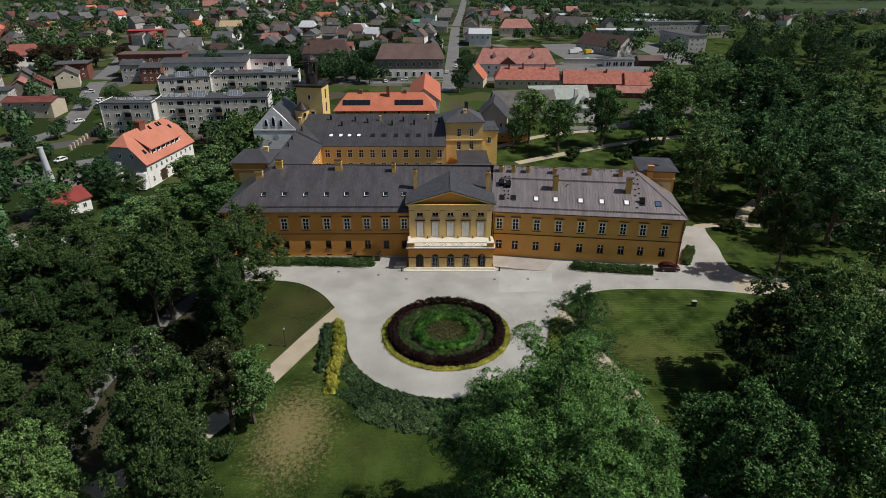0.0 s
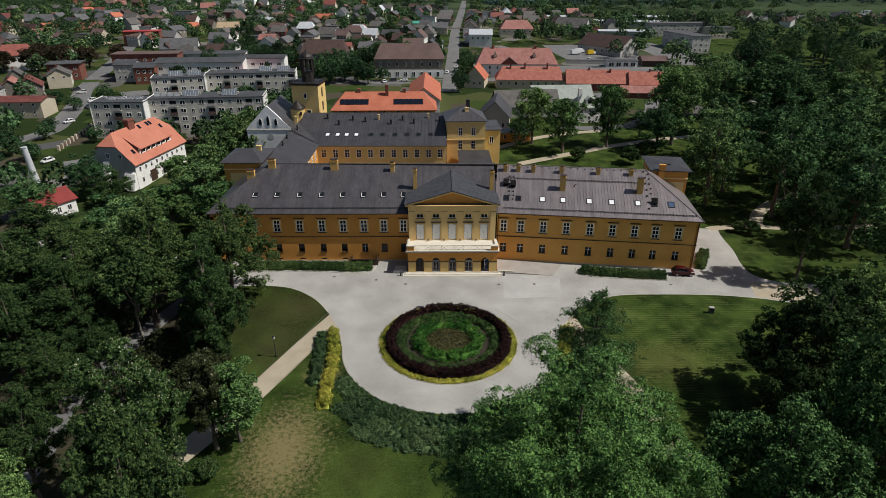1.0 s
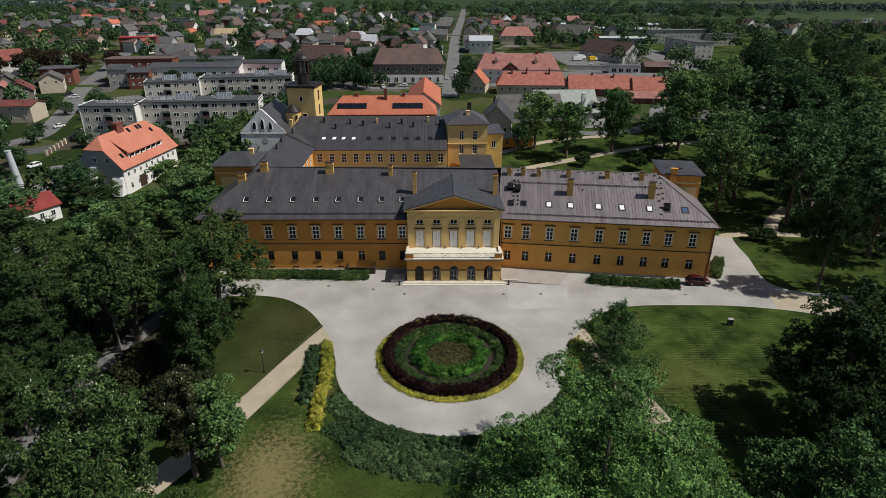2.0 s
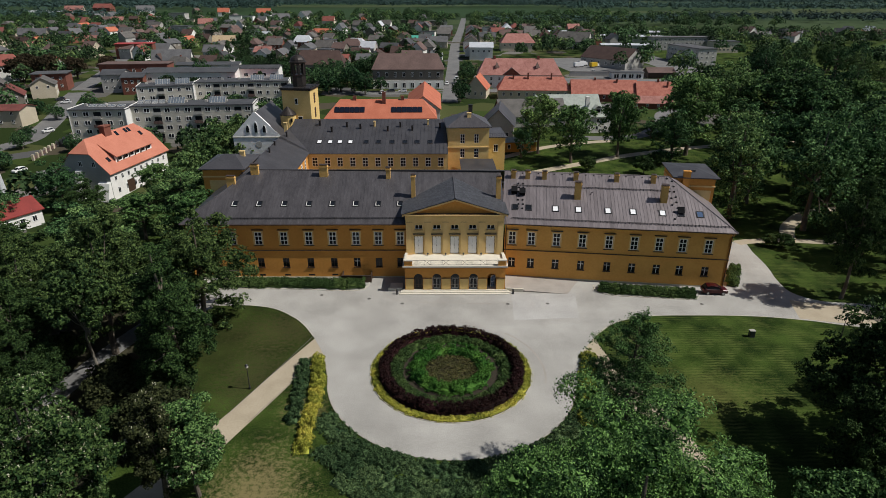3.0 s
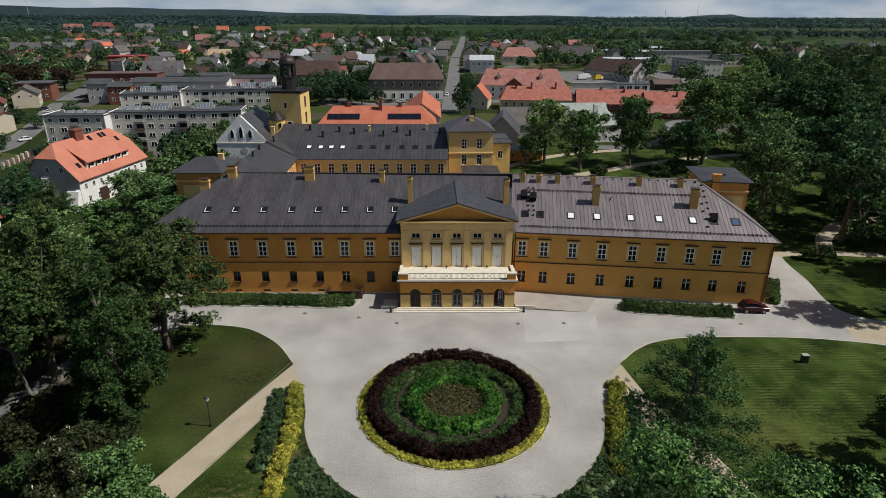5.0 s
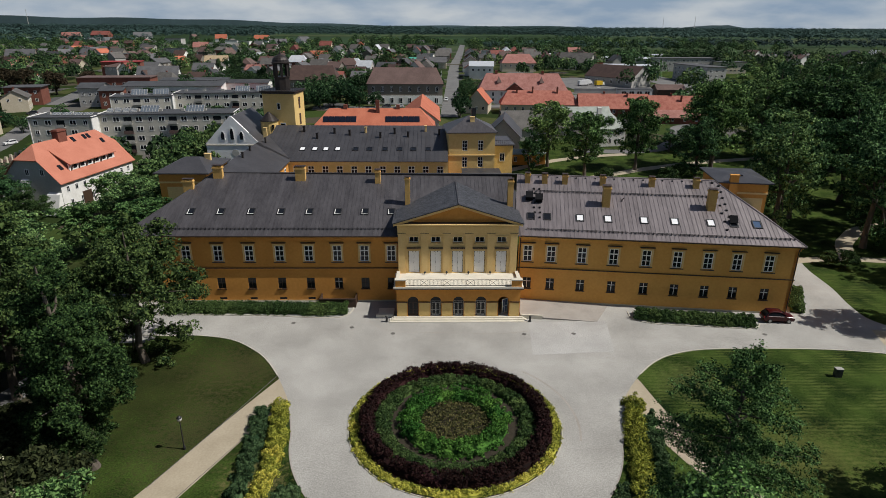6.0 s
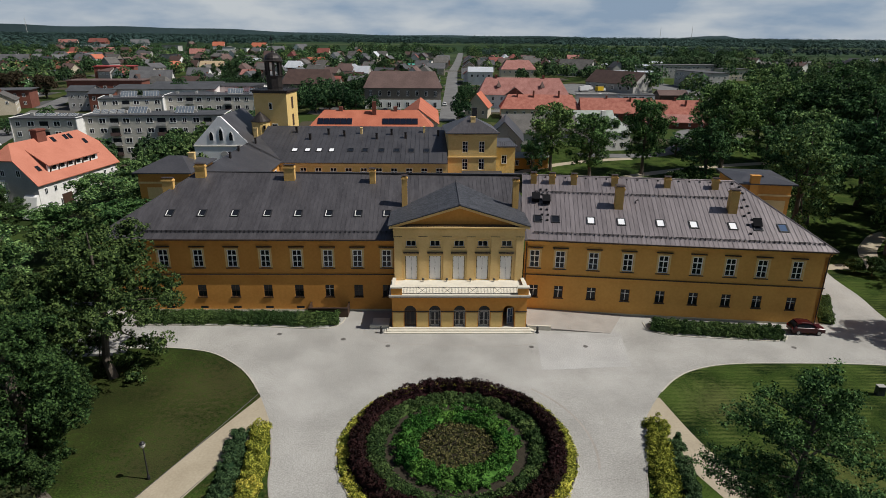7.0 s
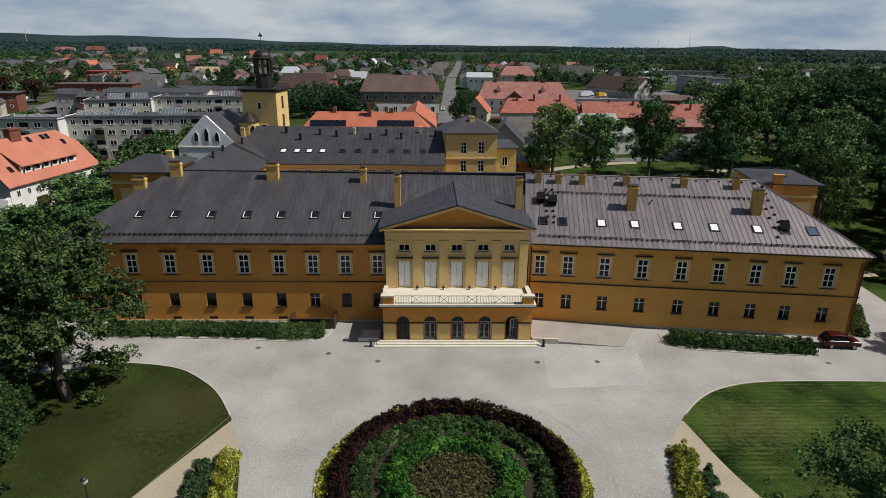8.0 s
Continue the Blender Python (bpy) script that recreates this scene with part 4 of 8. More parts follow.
shutter = mesh_of("shutter", shutter, SHUTTER)
hinge = block_mesh("hinge", 0, -0.05, 0, 0.08, 0.01, 0.16, IRON)
latch = block_mesh("latch", -0.08, -0.05, 1.6, 0.0, -0.02, 1.8, IRON)
HINGES = [(x, z) for z in (0.15, 1.0, 1.9, 2.8, 3.4) for x in (-0.84, 0.76)] + [(-0.3, 3.4), (0.22, 3.4)]
mezz = window_mesh(1.44, 0.9, 2, 1, 0.06, WHITE)
mezz_pane = block_mesh("pane", -0.3, 0.05, 0.06, 0.3, 0.07, 0.84, PANE)
door_moulding = bmesh.new()
for x0, x1, z0, z1 in ((-1.08, -0.87, 0, 3.85), (0.87, 1.08, 0, 3.85), (-0.87, 0.87, 3.7, 3.85)):
    box(door_moulding, x0, -0.06, z0, x1, 0.0, z1)
door_moulding = mesh_of("moulding", door_moulding, CREAM)
door_hood = block_mesh("hood", -1.12, -0.3, 4.12, 1.12, 0.0, 4.24, TRIM)
for x in DOORS:
    d = piece("balcony_door", shutter, palace, Matrix.Translation((x, PY + 0.2, 5.58)), "balcony door closed by white boarded shutters")
    for hx, hz in HINGES:
        piece("hinge", hinge, d, Matrix.Translation((hx, -0.01, hz)))
    piece("latch", latch, d, Matrix.Translation((0, -0.01, 0)))
    piece("moulding", door_moulding, d, Matrix.Translation((0, -0.2, 0)))
    piece("hood", door_hood, d, Matrix.Translation((0, -0.2, 0)))
    w = piece("mezzanine_window", mezz, palace, Matrix.Translation((x, PY + 0.2, 10.65)))
    for s in (-0.36, 0.36):
        piece("pane", mezz_pane, w, Matrix.Translation((s, 0, 0)))
    bm = bmesh.new()
    for x0, x1, z0, z1 in ((-0.98, -0.72, 0, 0.9), (0.72, 0.98, 0, 0.9), (-0.98, 0.98, 0.9, 1.12), (-0.98, 0.98, -0.3, 0)):
        box(bm, x0, -0.25, z0, x1, -0.2, z1)
    piece("surround", mesh_of("surround", bm, CREAM), w)
    piece("sill", block_mesh("sill", -0.85, -0.34, -0.1, 0.85, -0.2, -0.02, TRIM), w)
# small floodlights at the feet of the pilasters
for x in PIL[1:5]:
    bm = bmesh.new()
    lathe(bm, [(0.06, 5.5), (0.06, 5.7), (0.17, 5.74), (0.19, 5.92), (0.1, 6.0)], 10, x, PY - 0.55)
    part("floodlight", bm, IRON, palace)
# entablature, pediment and its roof
bm = bmesh.new()
box(bm, PX - 9.35, PY - 0.2, 12.26, PX + 9.35, PY + 0.7, 13.1)
box(bm, PX - 9.42, PY - 0.28, 13.1, PX + 9.42, PY + 0.7, 13.25)
for i in range(62):
    x = PX - 9.2 + i * 0.30
    box(bm, x - 0.07, PY - 0.36, 13.27, x + 0.07, PY - 0.1, 13.5)
box(bm, PX - 9.38, PY - 0.22, 13.25, PX + 9.38, PY + 0.7, 13.62)
part("entablature", bm, CREAM, palace)
bm = bmesh.new()
box(bm, PX - 9.9, PY - 0.75, 13.62, PX + 9.9, PY + 0.5, 13.8)
part("cornice", bm, CREAM, palace)
bm = bmesh.new()
box(bm, PX - 8.8, PY - 0.5, 13.8, PX + 8.8, PY - 0.05, 14.02)
part("cornice_flashing", bm, TRIM, palace)
AP = 16.75
bm = bmesh.new()
for y in (PY - 0.02, PY + 0.5):
    poly(bm, ((PX - 9.2, y, 13.8), (PX + 9.2, y, 13.8), (PX, y, AP - 0.1)))
part("tympanum", bm, OCHRE, palace)
for s in (-1, 1):
    bm = bmesh.new()
    for up, out, th in ((0.0, 0.55, 0.34), (0.16, 0.75, 0.16)):
        pts = [(PX + s * 9.95, 13.75 + up), (PX, AP + 0.1 + up), (PX, AP + 0.1 + up - th), (PX + s * 9.95, 13.75 + up - th)]
        a = [bm.verts.new((x, PY - out, z)) for x, z in pts]
        b = [bm.verts.new((x, PY + 0.2, z)) for x, z in pts]
        bm.faces.new(a)
        bm.faces.new(b[::-1])
        for i in range(4):
            bm.faces.new((a[i], b[i], b[(i + 1) % 4], a[(i + 1) % 4]))
    part("raking_cornice", bm, CREAM, palace)
porch_roof = empty("portico_roof")
porch_roof.parent = palace
ROWS_UP = 30
for s in (-1, 1):
    bm = bmesh.new()
    for k in range(ROWS_UP):
        r0, r1 = k / ROWS_UP, (k + 1) / ROWS_UP
        x0, x1 = PX + s * 10.1 * (1 - r0), PX + s * 10.1 * (1 - r1)
        z0, z1 = 13.95 + (AP + 0.3 - 13.95) * r0, 13.95 + (AP + 0.3 - 13.95) * r1
        back0 = (z0 - EAVE) / (RIDGE - EAVE) * (LY + 0.6) - 0.6 + 0.5
        back1 = (z1 - EAVE) / (RIDGE - EAVE) * (LY + 0.6) - 0.6 + 0.5
        m = 34
        for i in range(m):
            y0 = PY - 0.8 + (back0 - PY + 0.8) * i / m
            y1 = PY - 0.8 + (back0 - PY + 0.8) * (i + 0.94) / m
            y2 = PY - 0.8 + (back1 - PY + 0.8) * (i + 0.94) / m
            y3 = PY - 0.8 + (back1 - PY + 0.8) * i / m
            lift = 0.035 + 0.012 * ((i * 7 + k * 5) % 3)
            poly(bm, ((x0 + s * 0.03, y0, z0 + lift), (x0 + s * 0.03, y1, z0 + lift), (x1, y2, z1), (x1, y3, z1)))
            poly(bm, ((x0 + s * 0.03, y0, z0 + lift), (x0 + s * 0.03, y1, z0 + lift), (x0 + s * 0.03, y1, z0 - 0.02), (x0 + s * 0.03, y0, z0 - 0.02)))
    me = mesh_of("slating", bm, SLATE)
    tagged(piece("slating", me, porch_roof, None, "weathered grey slates"), kind="stuff")
    bm = bmesh.new()
    slab(bm, ((PX + s * 10.1, PY - 0.8, 13.93), (PX + s * 10.1, 5.8, 13.93), (PX, 12.2, AP + 0.27), (PX, PY - 0.8, AP + 0.27)), 0.12)
    part("roof_boarding", bm, SHEET_DARK, porch_roof)
bm = bmesh.new()
tube(bm, [(PX, PY - 0.85, AP + 0.34), (PX, 12.0, AP + 0.34)], [0.11, 0.11], 8)
part("ridge_cap", bm, SHEET, porch_roof)

# arcade with five arches, balcony on top
bm = bmesh.new()
AX0, AX1, AZ0, AZ1 = PX - 9.4, PX + 9.4, 0.0, 4.85
ARCH_W, SPRING, CROWN = 0.82, 2.9, 3.75
ARCHES = [PX + k * 3.45 for k in (-2, -1, 0, 1, 2)]
def arch_z(u):
    return SPRING + (CROWN - SPRING) * math.sqrt(max(0.0, 1 - u * u))
cuts = [AX0]
for x in ARCHES:
    cuts += [x + ARCH_W * u for u in (-1, -0.95, -0.85, -0.7, -0.45, -0.2, 0.2, 0.45, 0.7, 0.85, 0.95, 1)]
cuts.append(AX1)
for a, b in zip(cuts, cuts[1:]):
    mid = (a + b) / 2
    arch = [x for x in ARCHES if abs(mid - x) < ARCH_W]
    za, zb = (arch_z((a - arch[0]) / ARCH_W), arch_z((b - arch[0]) / ARCH_W)) if arch else (AZ0, AZ0)
    for y in (AY, AY + 0.5):
        poly(bm, ((a, y, za), (b, y, zb), (b, y, AZ1), (a, y, AZ1)))
    if arch:
        poly(bm, ((a, AY, za), (b, AY, zb), (b, AY + 0.5, zb), (a, AY + 0.5, za)))
for x in ARCHES:
    for u in (-1, 1):
        e = x + u * ARCH_W
        poly(bm, ((e, AY, 0), (e, AY, SPRING), (e, AY + 0.5, SPRING), (e, AY + 0.5, 0)))
part("arcade_wall", bm, OCHRE, palace)
for s in (-1, 1):
    bm = bmesh.new()
    x = PX + s * 9.4
    box(bm, min(x, x - s * 0.5), AY + 0.5, 0, max(x, x - s * 0.5), PY + 0.5, AZ1)
    part("arcade_side", bm, OCHRE, palace)
bm = bmesh.new()
box(bm, PX - 8.9, PY - 0.2, 0, PX + 8.9, PY + 0.1, 4.8)
part("porch_back_wall", bm, OCHRE, palace)
edges = [AX0] + [v for x in ARCHES for v in (x - ARCH_W, x + ARCH_W)] + [AX1]
for a, b in zip(edges[::2], edges[1::2]):
    bm = bmesh.new()
    box(bm, a - 0.02, AY - 0.09, 2.8, b + 0.02, AY, 2.92)
    part("impost_band", bm, TRIM, palace)
    bm = bmesh.new()
    box(bm, a + 0.1, AY - 0.05, 0.5, b - 0.1, AY, 2.7)
    part("pier_panel", bm, TOWER, palace)
bm = bmesh.new()
box(bm, PX - 9.4, AY, 0.0, PX + 9.4, PY, 0.46)
part("porch_floor", bm, STONE, palace)
bm = bmesh.new()
box(bm, PX - 9.55, AY - 0.15, AZ1, PX + 9.55, PY + 0.2, 5.02)
box(bm, PX - 9.75, AY - 0.4, 5.02, PX + 9.75, PY + 0.2, 5.2)
part("balcony_cornice", bm, OCHRE, palace)
bm = bmesh.new()
box(bm, PX - 9.8, AY - 0.45, 5.2, PX + 9.8, PY - 0.002, 5.5)
part("balcony_floor", bm, STONE, palace, "pale stone balcony floor")
bm = bmesh.new()
box(bm, PX - 9.82, AY - 0.5, 5.12, PX + 9.82, AY - 0.4, 5.2)
part("balcony_flashing", bm, TRIM, palace)
for s in (-1, 1):
    bm = bmesh.new()
    x = PX + s * 8.75
    box(bm, x - 0.75, AY - 0.3, 5.5, x + 0.75, AY + 0.3, 6.5)
    e = part("balcony_pier", bm, OCHRE, palace)
    bm = bmesh.new()
    box(bm, x - 0.85, AY - 0.4, 6.5, x + 0.85, AY + 0.4, 6.68)
    part("coping", bm, STONE, e)
    bm = bmesh.new()
    xs = PX + s * 9.3
    box(bm, xs - 0.2, AY + 0.3, 5.5, xs + 0.2, PY - 0.2, 5.85)
    e = part("balcony_parapet", bm, OCHRE, palace)
    bm = bmesh.new()
    box(bm, xs - 0.26, AY + 0.3, 5.85, xs + 0.26, PY - 0.2, 5.93)
    part("coping", bm, STONE, e)
rail = empty("balcony_railing", Matrix.Translation((PX, AY, 5.5)))
rail.parent = palace
bm = bmesh.new()
box(bm, -8.0, -0.03, 1.0, 8.0, 0.03, 1.06)
box(bm, -8.0, -0.02, 0.08, 8.0, 0.02, 0.12)
part("rail", bm, IRON, rail)
baluster = block_mesh("baluster", -0.015, -0.015, 0.1, 0.015, 0.015, 1.02, IRON)
bm = bmesh.new()
for s in (-1, 1):
    v = [(-0.55 * s, 0.12), (0.55 * s, 1.0)]
    tube(bm, [(v[0][0], 0, v[0][1]), (v[1][0], 0, v[1][1])], [0.03, 0.03], 5)
box(bm, -0.6, -0.02, 0.1, -0.56, 0.02, 1.02)
box(bm, 0.56, -0.02, 0.1, 0.6, 0.02, 1.02)
cross = mesh_of("cross_panel", bm, IRON)
CROSSES = (-5.2, -1.75, 1.75, 5.2)
for x in CROSSES:
    piece("cross_panel", cross, rail, Matrix.Translation((x, 0, 0)))
for i in range(81):
    x = -8.0 + i * 0.2
    if all(abs(x - c) > 0.62 for c in CROSSES):
        piece("baluster", baluster, rail, Matrix.Translation((x, 0, 0)))
for i, x in enumerate(ARCHES):
    bm = bmesh.new()
    for a, b, z0, z1 in ((-0.82, -0.72, 0.46, 2.9), (0.72, 0.82, 0.46, 2.9), (-0.72, 0.72, 1.35, 1.44), (-0.72, 0.72, 2.85, 2.93)):
        box(bm, a, 0, z0, b, 0.08, z1)
    if i < 4:
        g = part("porch_door", bm, WALL_GREY if i else BROWN_FRAME, palace, "glazed porch door in a round arch", m=Matrix.Translation((x, AY + 0.32, 0)))
        piece("pane", block_mesh("pane", -0.8, 0.03, 0.46, 0.8, 0.05, CROWN, PANE), g)
        for x0, x1 in ((-0.6, -0.02), (0.02, 0.6)):
            leaf = bmesh.new()
            for a, b, z0, z1 in ((x0, x0 + 0.07, 0.5, 2.7), (x1 - 0.07, x1, 0.5, 2.7), (x0 + 0.07, x1 - 0.07, 2.62, 2.7), (x0 + 0.07, x1 - 0.07, 0.5, 0.72)):
                box(leaf, a, -0.02, z0, b, 0.02, z1)
            part("door_leaf", leaf, WALL_GREY if i else BROWN_FRAME, g)
    else:
        bm.free()
        bm = bmesh.new()
        for x0, x1, z0, z1 in ((-0.5, -0.4, 0.5, 2.9), (0.4, 0.5, 0.5, 2.9), (-0.4, 0.4, 0.5, 0.62), (-0.4, 0.4, 2.78, 2.9), (-0.4, 0.4, 1.6, 1.68), (-0.03, 0.03, 0.62, 2.78)):
            box(bm, x0, 0, z0, x1, 0.06, z1)
        g = part("porch_door", bm, WHITE, palace, "white glazed door leaf standing ajar in the last arch", m=Matrix.Translation((x + 0.35, AY + 1.1, 0)) @ Matrix.Rotation(radians(28), 4, "Z"))
        piece("pane", block_mesh("pane", -0.4, 0.02, 0.6, 0.4, 0.04, 2.8, PANE_SKY), g)
for k in range(3):
    bm = bmesh.new()
    d = 0.42 * (3 - k)
    box(bm, PX - 9.6 - d * 0.7, AY - d, 0.15 * k - (0.1 if k == 0 else 0), PX + 9.6 + d * 0.7, AY + 0.02, 0.15 * (k + 1))
    part("step", bm, STONE, palace)
for s in (-1, 1):
    bm = bmesh.new()
    lathe(bm, [(0.22, 0.0), (0.26, 0.1), (0.16, 0.25), (0.16, 0.8), (0.24, 0.9), (0.1, 1.0)], 10)
    tagged(part("bollard", bm, IRON, m=Matrix.Translation((PX + s * 10.9, AY - 1.0, 0.02))), "black iron bollard beside the portico steps", "bollard")
# access ramp to the right of the portico, low stone wall with rail
bm = bmesh.new()
slabs = ((9.4, -6.2, 0.46), (20.9, -7.5, 0.05), (24.5, -1.2, 0.05), (9.4, 0.6, 0.46))
slab(bm, slabs, 0.5)
ramp = tagged(part("access_ramp", bm, SETTS), "paved access ramp beside the portico", "ramp")
bm = bmesh.new()
box(bm, 0, -0.12, 0, 3.2, 0.12, 0.72)
tagged(part("ramp_wall", bm, STONE, m=Matrix.Translation((9.5, -6.25, 0)) @ Matrix.Rotation(radians(-6), 4, "Z")), "low pale stone wall at the head of the ramp", "wall")
# sunken cellar stair with a dark parapet on the left
bm = bmesh.new()
box(bm, -22.2, -2.4, 0.0, -16.4, -2.2, 1.45)
box(bm, -22.2, -2.2, 0.0, -22.0, 0, 1.45)
box(bm, -16.6, -2.2, 0.0, -16.4, 0, 1.45)
tagged(part("cellar_parapet", bm, BROWN_FRAME), "dark brown parapet round the cellar stair", "parapet")
bm = bmesh.new()
box(bm, -22.2, -2.46, 1.45, -16.4, -2.14, 1.53)
tagged(part("parapet_coping", bm, TRIM), "dark sheet coping on the cellar parapet", "coping")
bm = bmesh.new()
box(bm, -12.6, -5.6, 0.0, -10.2, -3.2, 0.35)
box(bm, -12.9, -6.0, 0.0, -10.2, -5.6, 0.55)
tagged(part("side_steps", bm, STONE), "pale stone side steps by the portico", "steps")


# ---- back wing, courtyard, tower ----
def gable_roof_mesh(w, d, h, rise, over, thick=0.2, hip=0.0):
    """Roof over a w x d block, ridge along x; hip > 0 pulls the ridge ends in."""
    b = bmesh.new()
    x, y = w / 2 + over, d / 2 + over
    low = h - over * rise / (d / 2)
    rx = x - hip
    slab(b, ((-x, -y, low), (x, -y, low), (rx, 0, h + rise), (-rx, 0, h + rise)), thick)
    slab(b, ((x, y, low), (-x, y, low), (-rx, 0, h + rise), (rx, 0, h + rise)), thick)
    if hip > 0:
        slab(b, ((x, -y, low), (x, y, low), (rx, 0, h + rise)), thick)
        slab(b, ((-x, y, low), (-x, -y, low), (-rx, 0, h + rise)), thick)
    return b


def gable_wall_mesh(w, d, h, rise, hip=0.0):
    b = bmesh.new()
    x, y = w / 2, d / 2
    poly(b, ((-x, -y, -2.5), (x, -y, -2.5), (x, -y, h), (-x, -y, h)))
    poly(b, ((-x, y, -2.5), (x, y, -2.5), (x, y, h), (-x, y, h)))
    for s in (-1, 1):
        pts = [(s * x, -y, -2.5), (s * x, y, -2.5), (s * x, y, h)]
        if hip == 0:
            pts.append((s * x, 0, h + rise - 0.08))
        pts.append((s * x, -y, h))
        poly(b, pts)
    poly(b, ((-x, -y, -2.5), (x, -y, -2.5), (x, y, -2.5), (-x, y, -2.5)))
    poly(b, ((-x, -y, h - 0.05), (x, -y, h - 0.05), (x, y, h - 0.05), (-x, y, h - 0.05)))
    return b


# a plain house window, one metre square, set into a shallow frame
bm = bmesh.new()
for x0, x1, z0, z1 in ((-0.5, -0.42, 0, 1), (0.42, 0.5, 0, 1), (-0.42, 0.42, 0, 0.07), (-0.42, 0.42, 0.93, 1), (-0.035, 0.035, 0.07, 0.93)):
    box(bm, x0, -0.07, z0, x1, 0.02, z1)
WINDOW = mesh_of("window", bm, WHITE)
bm = bmesh.new()
box(bm, -0.42, -0.035, 0.07, 0.42, 0.0, 0.93)
WINDOW_PANE = mesh_of("pane", bm, PANE)


def windows_row(parent, x0, x1, k, y, z, w, h, turn=0.0, pane=True):
    for i in range(k):
        x = x0 + (x1 - x0) * (i + 0.5) / k
        m = Matrix.Rotation(turn, 4, "Z") @ Matrix.Translation((x, y, z)) @ Matrix.Diagonal((w, 1, h, 1))
        o = piece("window", WINDOW, parent, m)
        if pane:
            piece("pane", WINDOW_PANE, o)


def building(name, label, category, x, y, turn, w, d, h, rise, wall, roof, rows=(), side_rows=(), hip=0.0, over=0.5, chimneys=(), pane=True, group=""):
    """A free-standing building: walls, roof, windows in rows (z, number, width, height) on the long and short sides, chimneys."""
    t = empty(name, pose(x, y, gz(y), 0, 0, turn))
    tagged(t, label, category, group)
    part("wall", gable_wall_mesh(w, d, h, rise, hip), wall, t)
    if rise > 0.6:
        r = part("roof", gable_roof_mesh(w, d, h, rise, over, 0.2, hip), roof, t)
    else:
        b = bmesh.new()
        box(b, -w / 2 - over, -d / 2 - over, h, w / 2 + over, d / 2 + over, h + 0.3)
        r = part("roof", b, roof, t)
    for cx, cy, cz in chimneys:
        b = bmesh.new()
        box(b, cx - 0.35, cy - 0.35, h, cx + 0.35, cy + 0.35, cz)
        box(b, cx - 0.42, cy - 0.42, cz, cx + 0.42, cy + 0.42, cz + 0.12)
        part("chimney", b, WALL_BRICK, r)
    for z, k, ww, hh in rows:
        windows_row(t, -w / 2 + 0.6, w / 2 - 0.6, k, -d / 2 - 0.01, z, ww, hh, 0.0, pane)
    for z, k, ww, hh in side_rows:
        windows_row(t, -d / 2 + 0.6, d / 2 - 0.6, k, -w / 2 - 0.01, z, ww, hh, radians(90), pane)
        windows_row(t, -d / 2 + 0.6, d / 2 - 0.6, k, -w / 2 - 0.01, z, ww, hh, radians(-90), pane)
    return t


def small_chimney(parent, x, y, z0, z1, w=0.7, material=None):
    b = bmesh.new()
    box(b, x - w / 2, y - 0.35, z0, x + w / 2, y + 0.35, z1)
    box(b, x - w / 2 - 0.08, y - 0.43, z1, x + w / 2 + 0.08, y + 0.43, z1 + 0.12)
    return part("chimney", b, material or CREAM, parent)


# courtyard wing running across behind the palace
wing = empty("courtyard_wing", pose(-19.5, 52, 0))
tagged(wing, "ochre courtyard wing with white windows under a dark sheet roof", "palace wing")
bm = bmesh.new()
WING_X = [1.9 + i * 3.42 for i in range(11)]
pierced_wall(bm, 38.0, -0.2, 12.0, 0.5, [(x - 0.75, x + 0.75, z, z + 2.5) for x in WING_X for z in (8.3, 4.2)])
part("wall", bm, TOWER, wing, m=Matrix.Translation((-19, 0, 0)))
wing_window = window_mesh(1.5, 2.5, 2, 3, 0.08, WHITE)
wing_pane = block_mesh("pane", -0.7, 0.05, 0.05, 0.7, 0.07, 2.45, PANE)
bm = bmesh.new()
for x0, x1, z0, z1 in ((-1.0, -0.75, -0.15, 2.75), (0.75, 1.0, -0.15, 2.75), (-0.75, 0.75, 2.5, 2.75), (-0.75, 0.75, -0.15, 0.0)):
    box(bm, x0, -0.07, z0, x1, 0.0, z1)
wing_surround = mesh_of("surround", bm, CREAM)
for x in WING_X:
    for z in (8.3, 4.2):
        w = piece("window", wing_window, wing, Matrix.Translation((x - 19, 0.15, z)))
        piece("pane", wing_pane, w)
        piece("surround", wing_surround, w, Matrix.Translation((0, -0.15, 0)))
bm = bmesh.new()
box(bm, -19, -0.15, 11.2, 19, 0, 11.9)
part("cornice", bm, CREAM, wing)
bm = bmesh.new()
box(bm, -19.3, -0.7, 11.9, 19, -0.5, 12.05)
part("gutter", bm, TRIM, wing)
wing_roof = empty("roof")
wing_roof.parent = wing
for i in range(42):
    a, b = -26 + 45.0 * i / 42, -26 + 45.0 * (i + 1) / 42
    bm = bmesh.new()
    slab(bm, ((a, -0.6, 12.0), (b, -0.6, 12.0), (b, 20, 17.3), (a, 20, 17.3)), 0.12)
    slab(bm, ((a - 0.04, -0.6, 12.09), (a + 0.04, -0.6, 12.09), (a + 0.04, 20, 17.39), (a - 0.04, 20, 17.39)), 0.12)
    part("roof_panel", bm, SHEET_DARK, wing_roof)
bm = bmesh.new()
slab(bm, ((-26, 20, 17.3), (19, 20, 17.3), (19, 38, 12), (-26, 38, 12)), 0.15)
part("roof_back", bm, SHEET_DARK, wing_roof)
bm = bmesh.new()
box(bm, -26, 37, -0.2, 19, 37.5, 12.0)
box(bm, 18.5, 0.5, -0.2, 19, 37, 12.0)
part("wall", bm, OCHRE, wing)
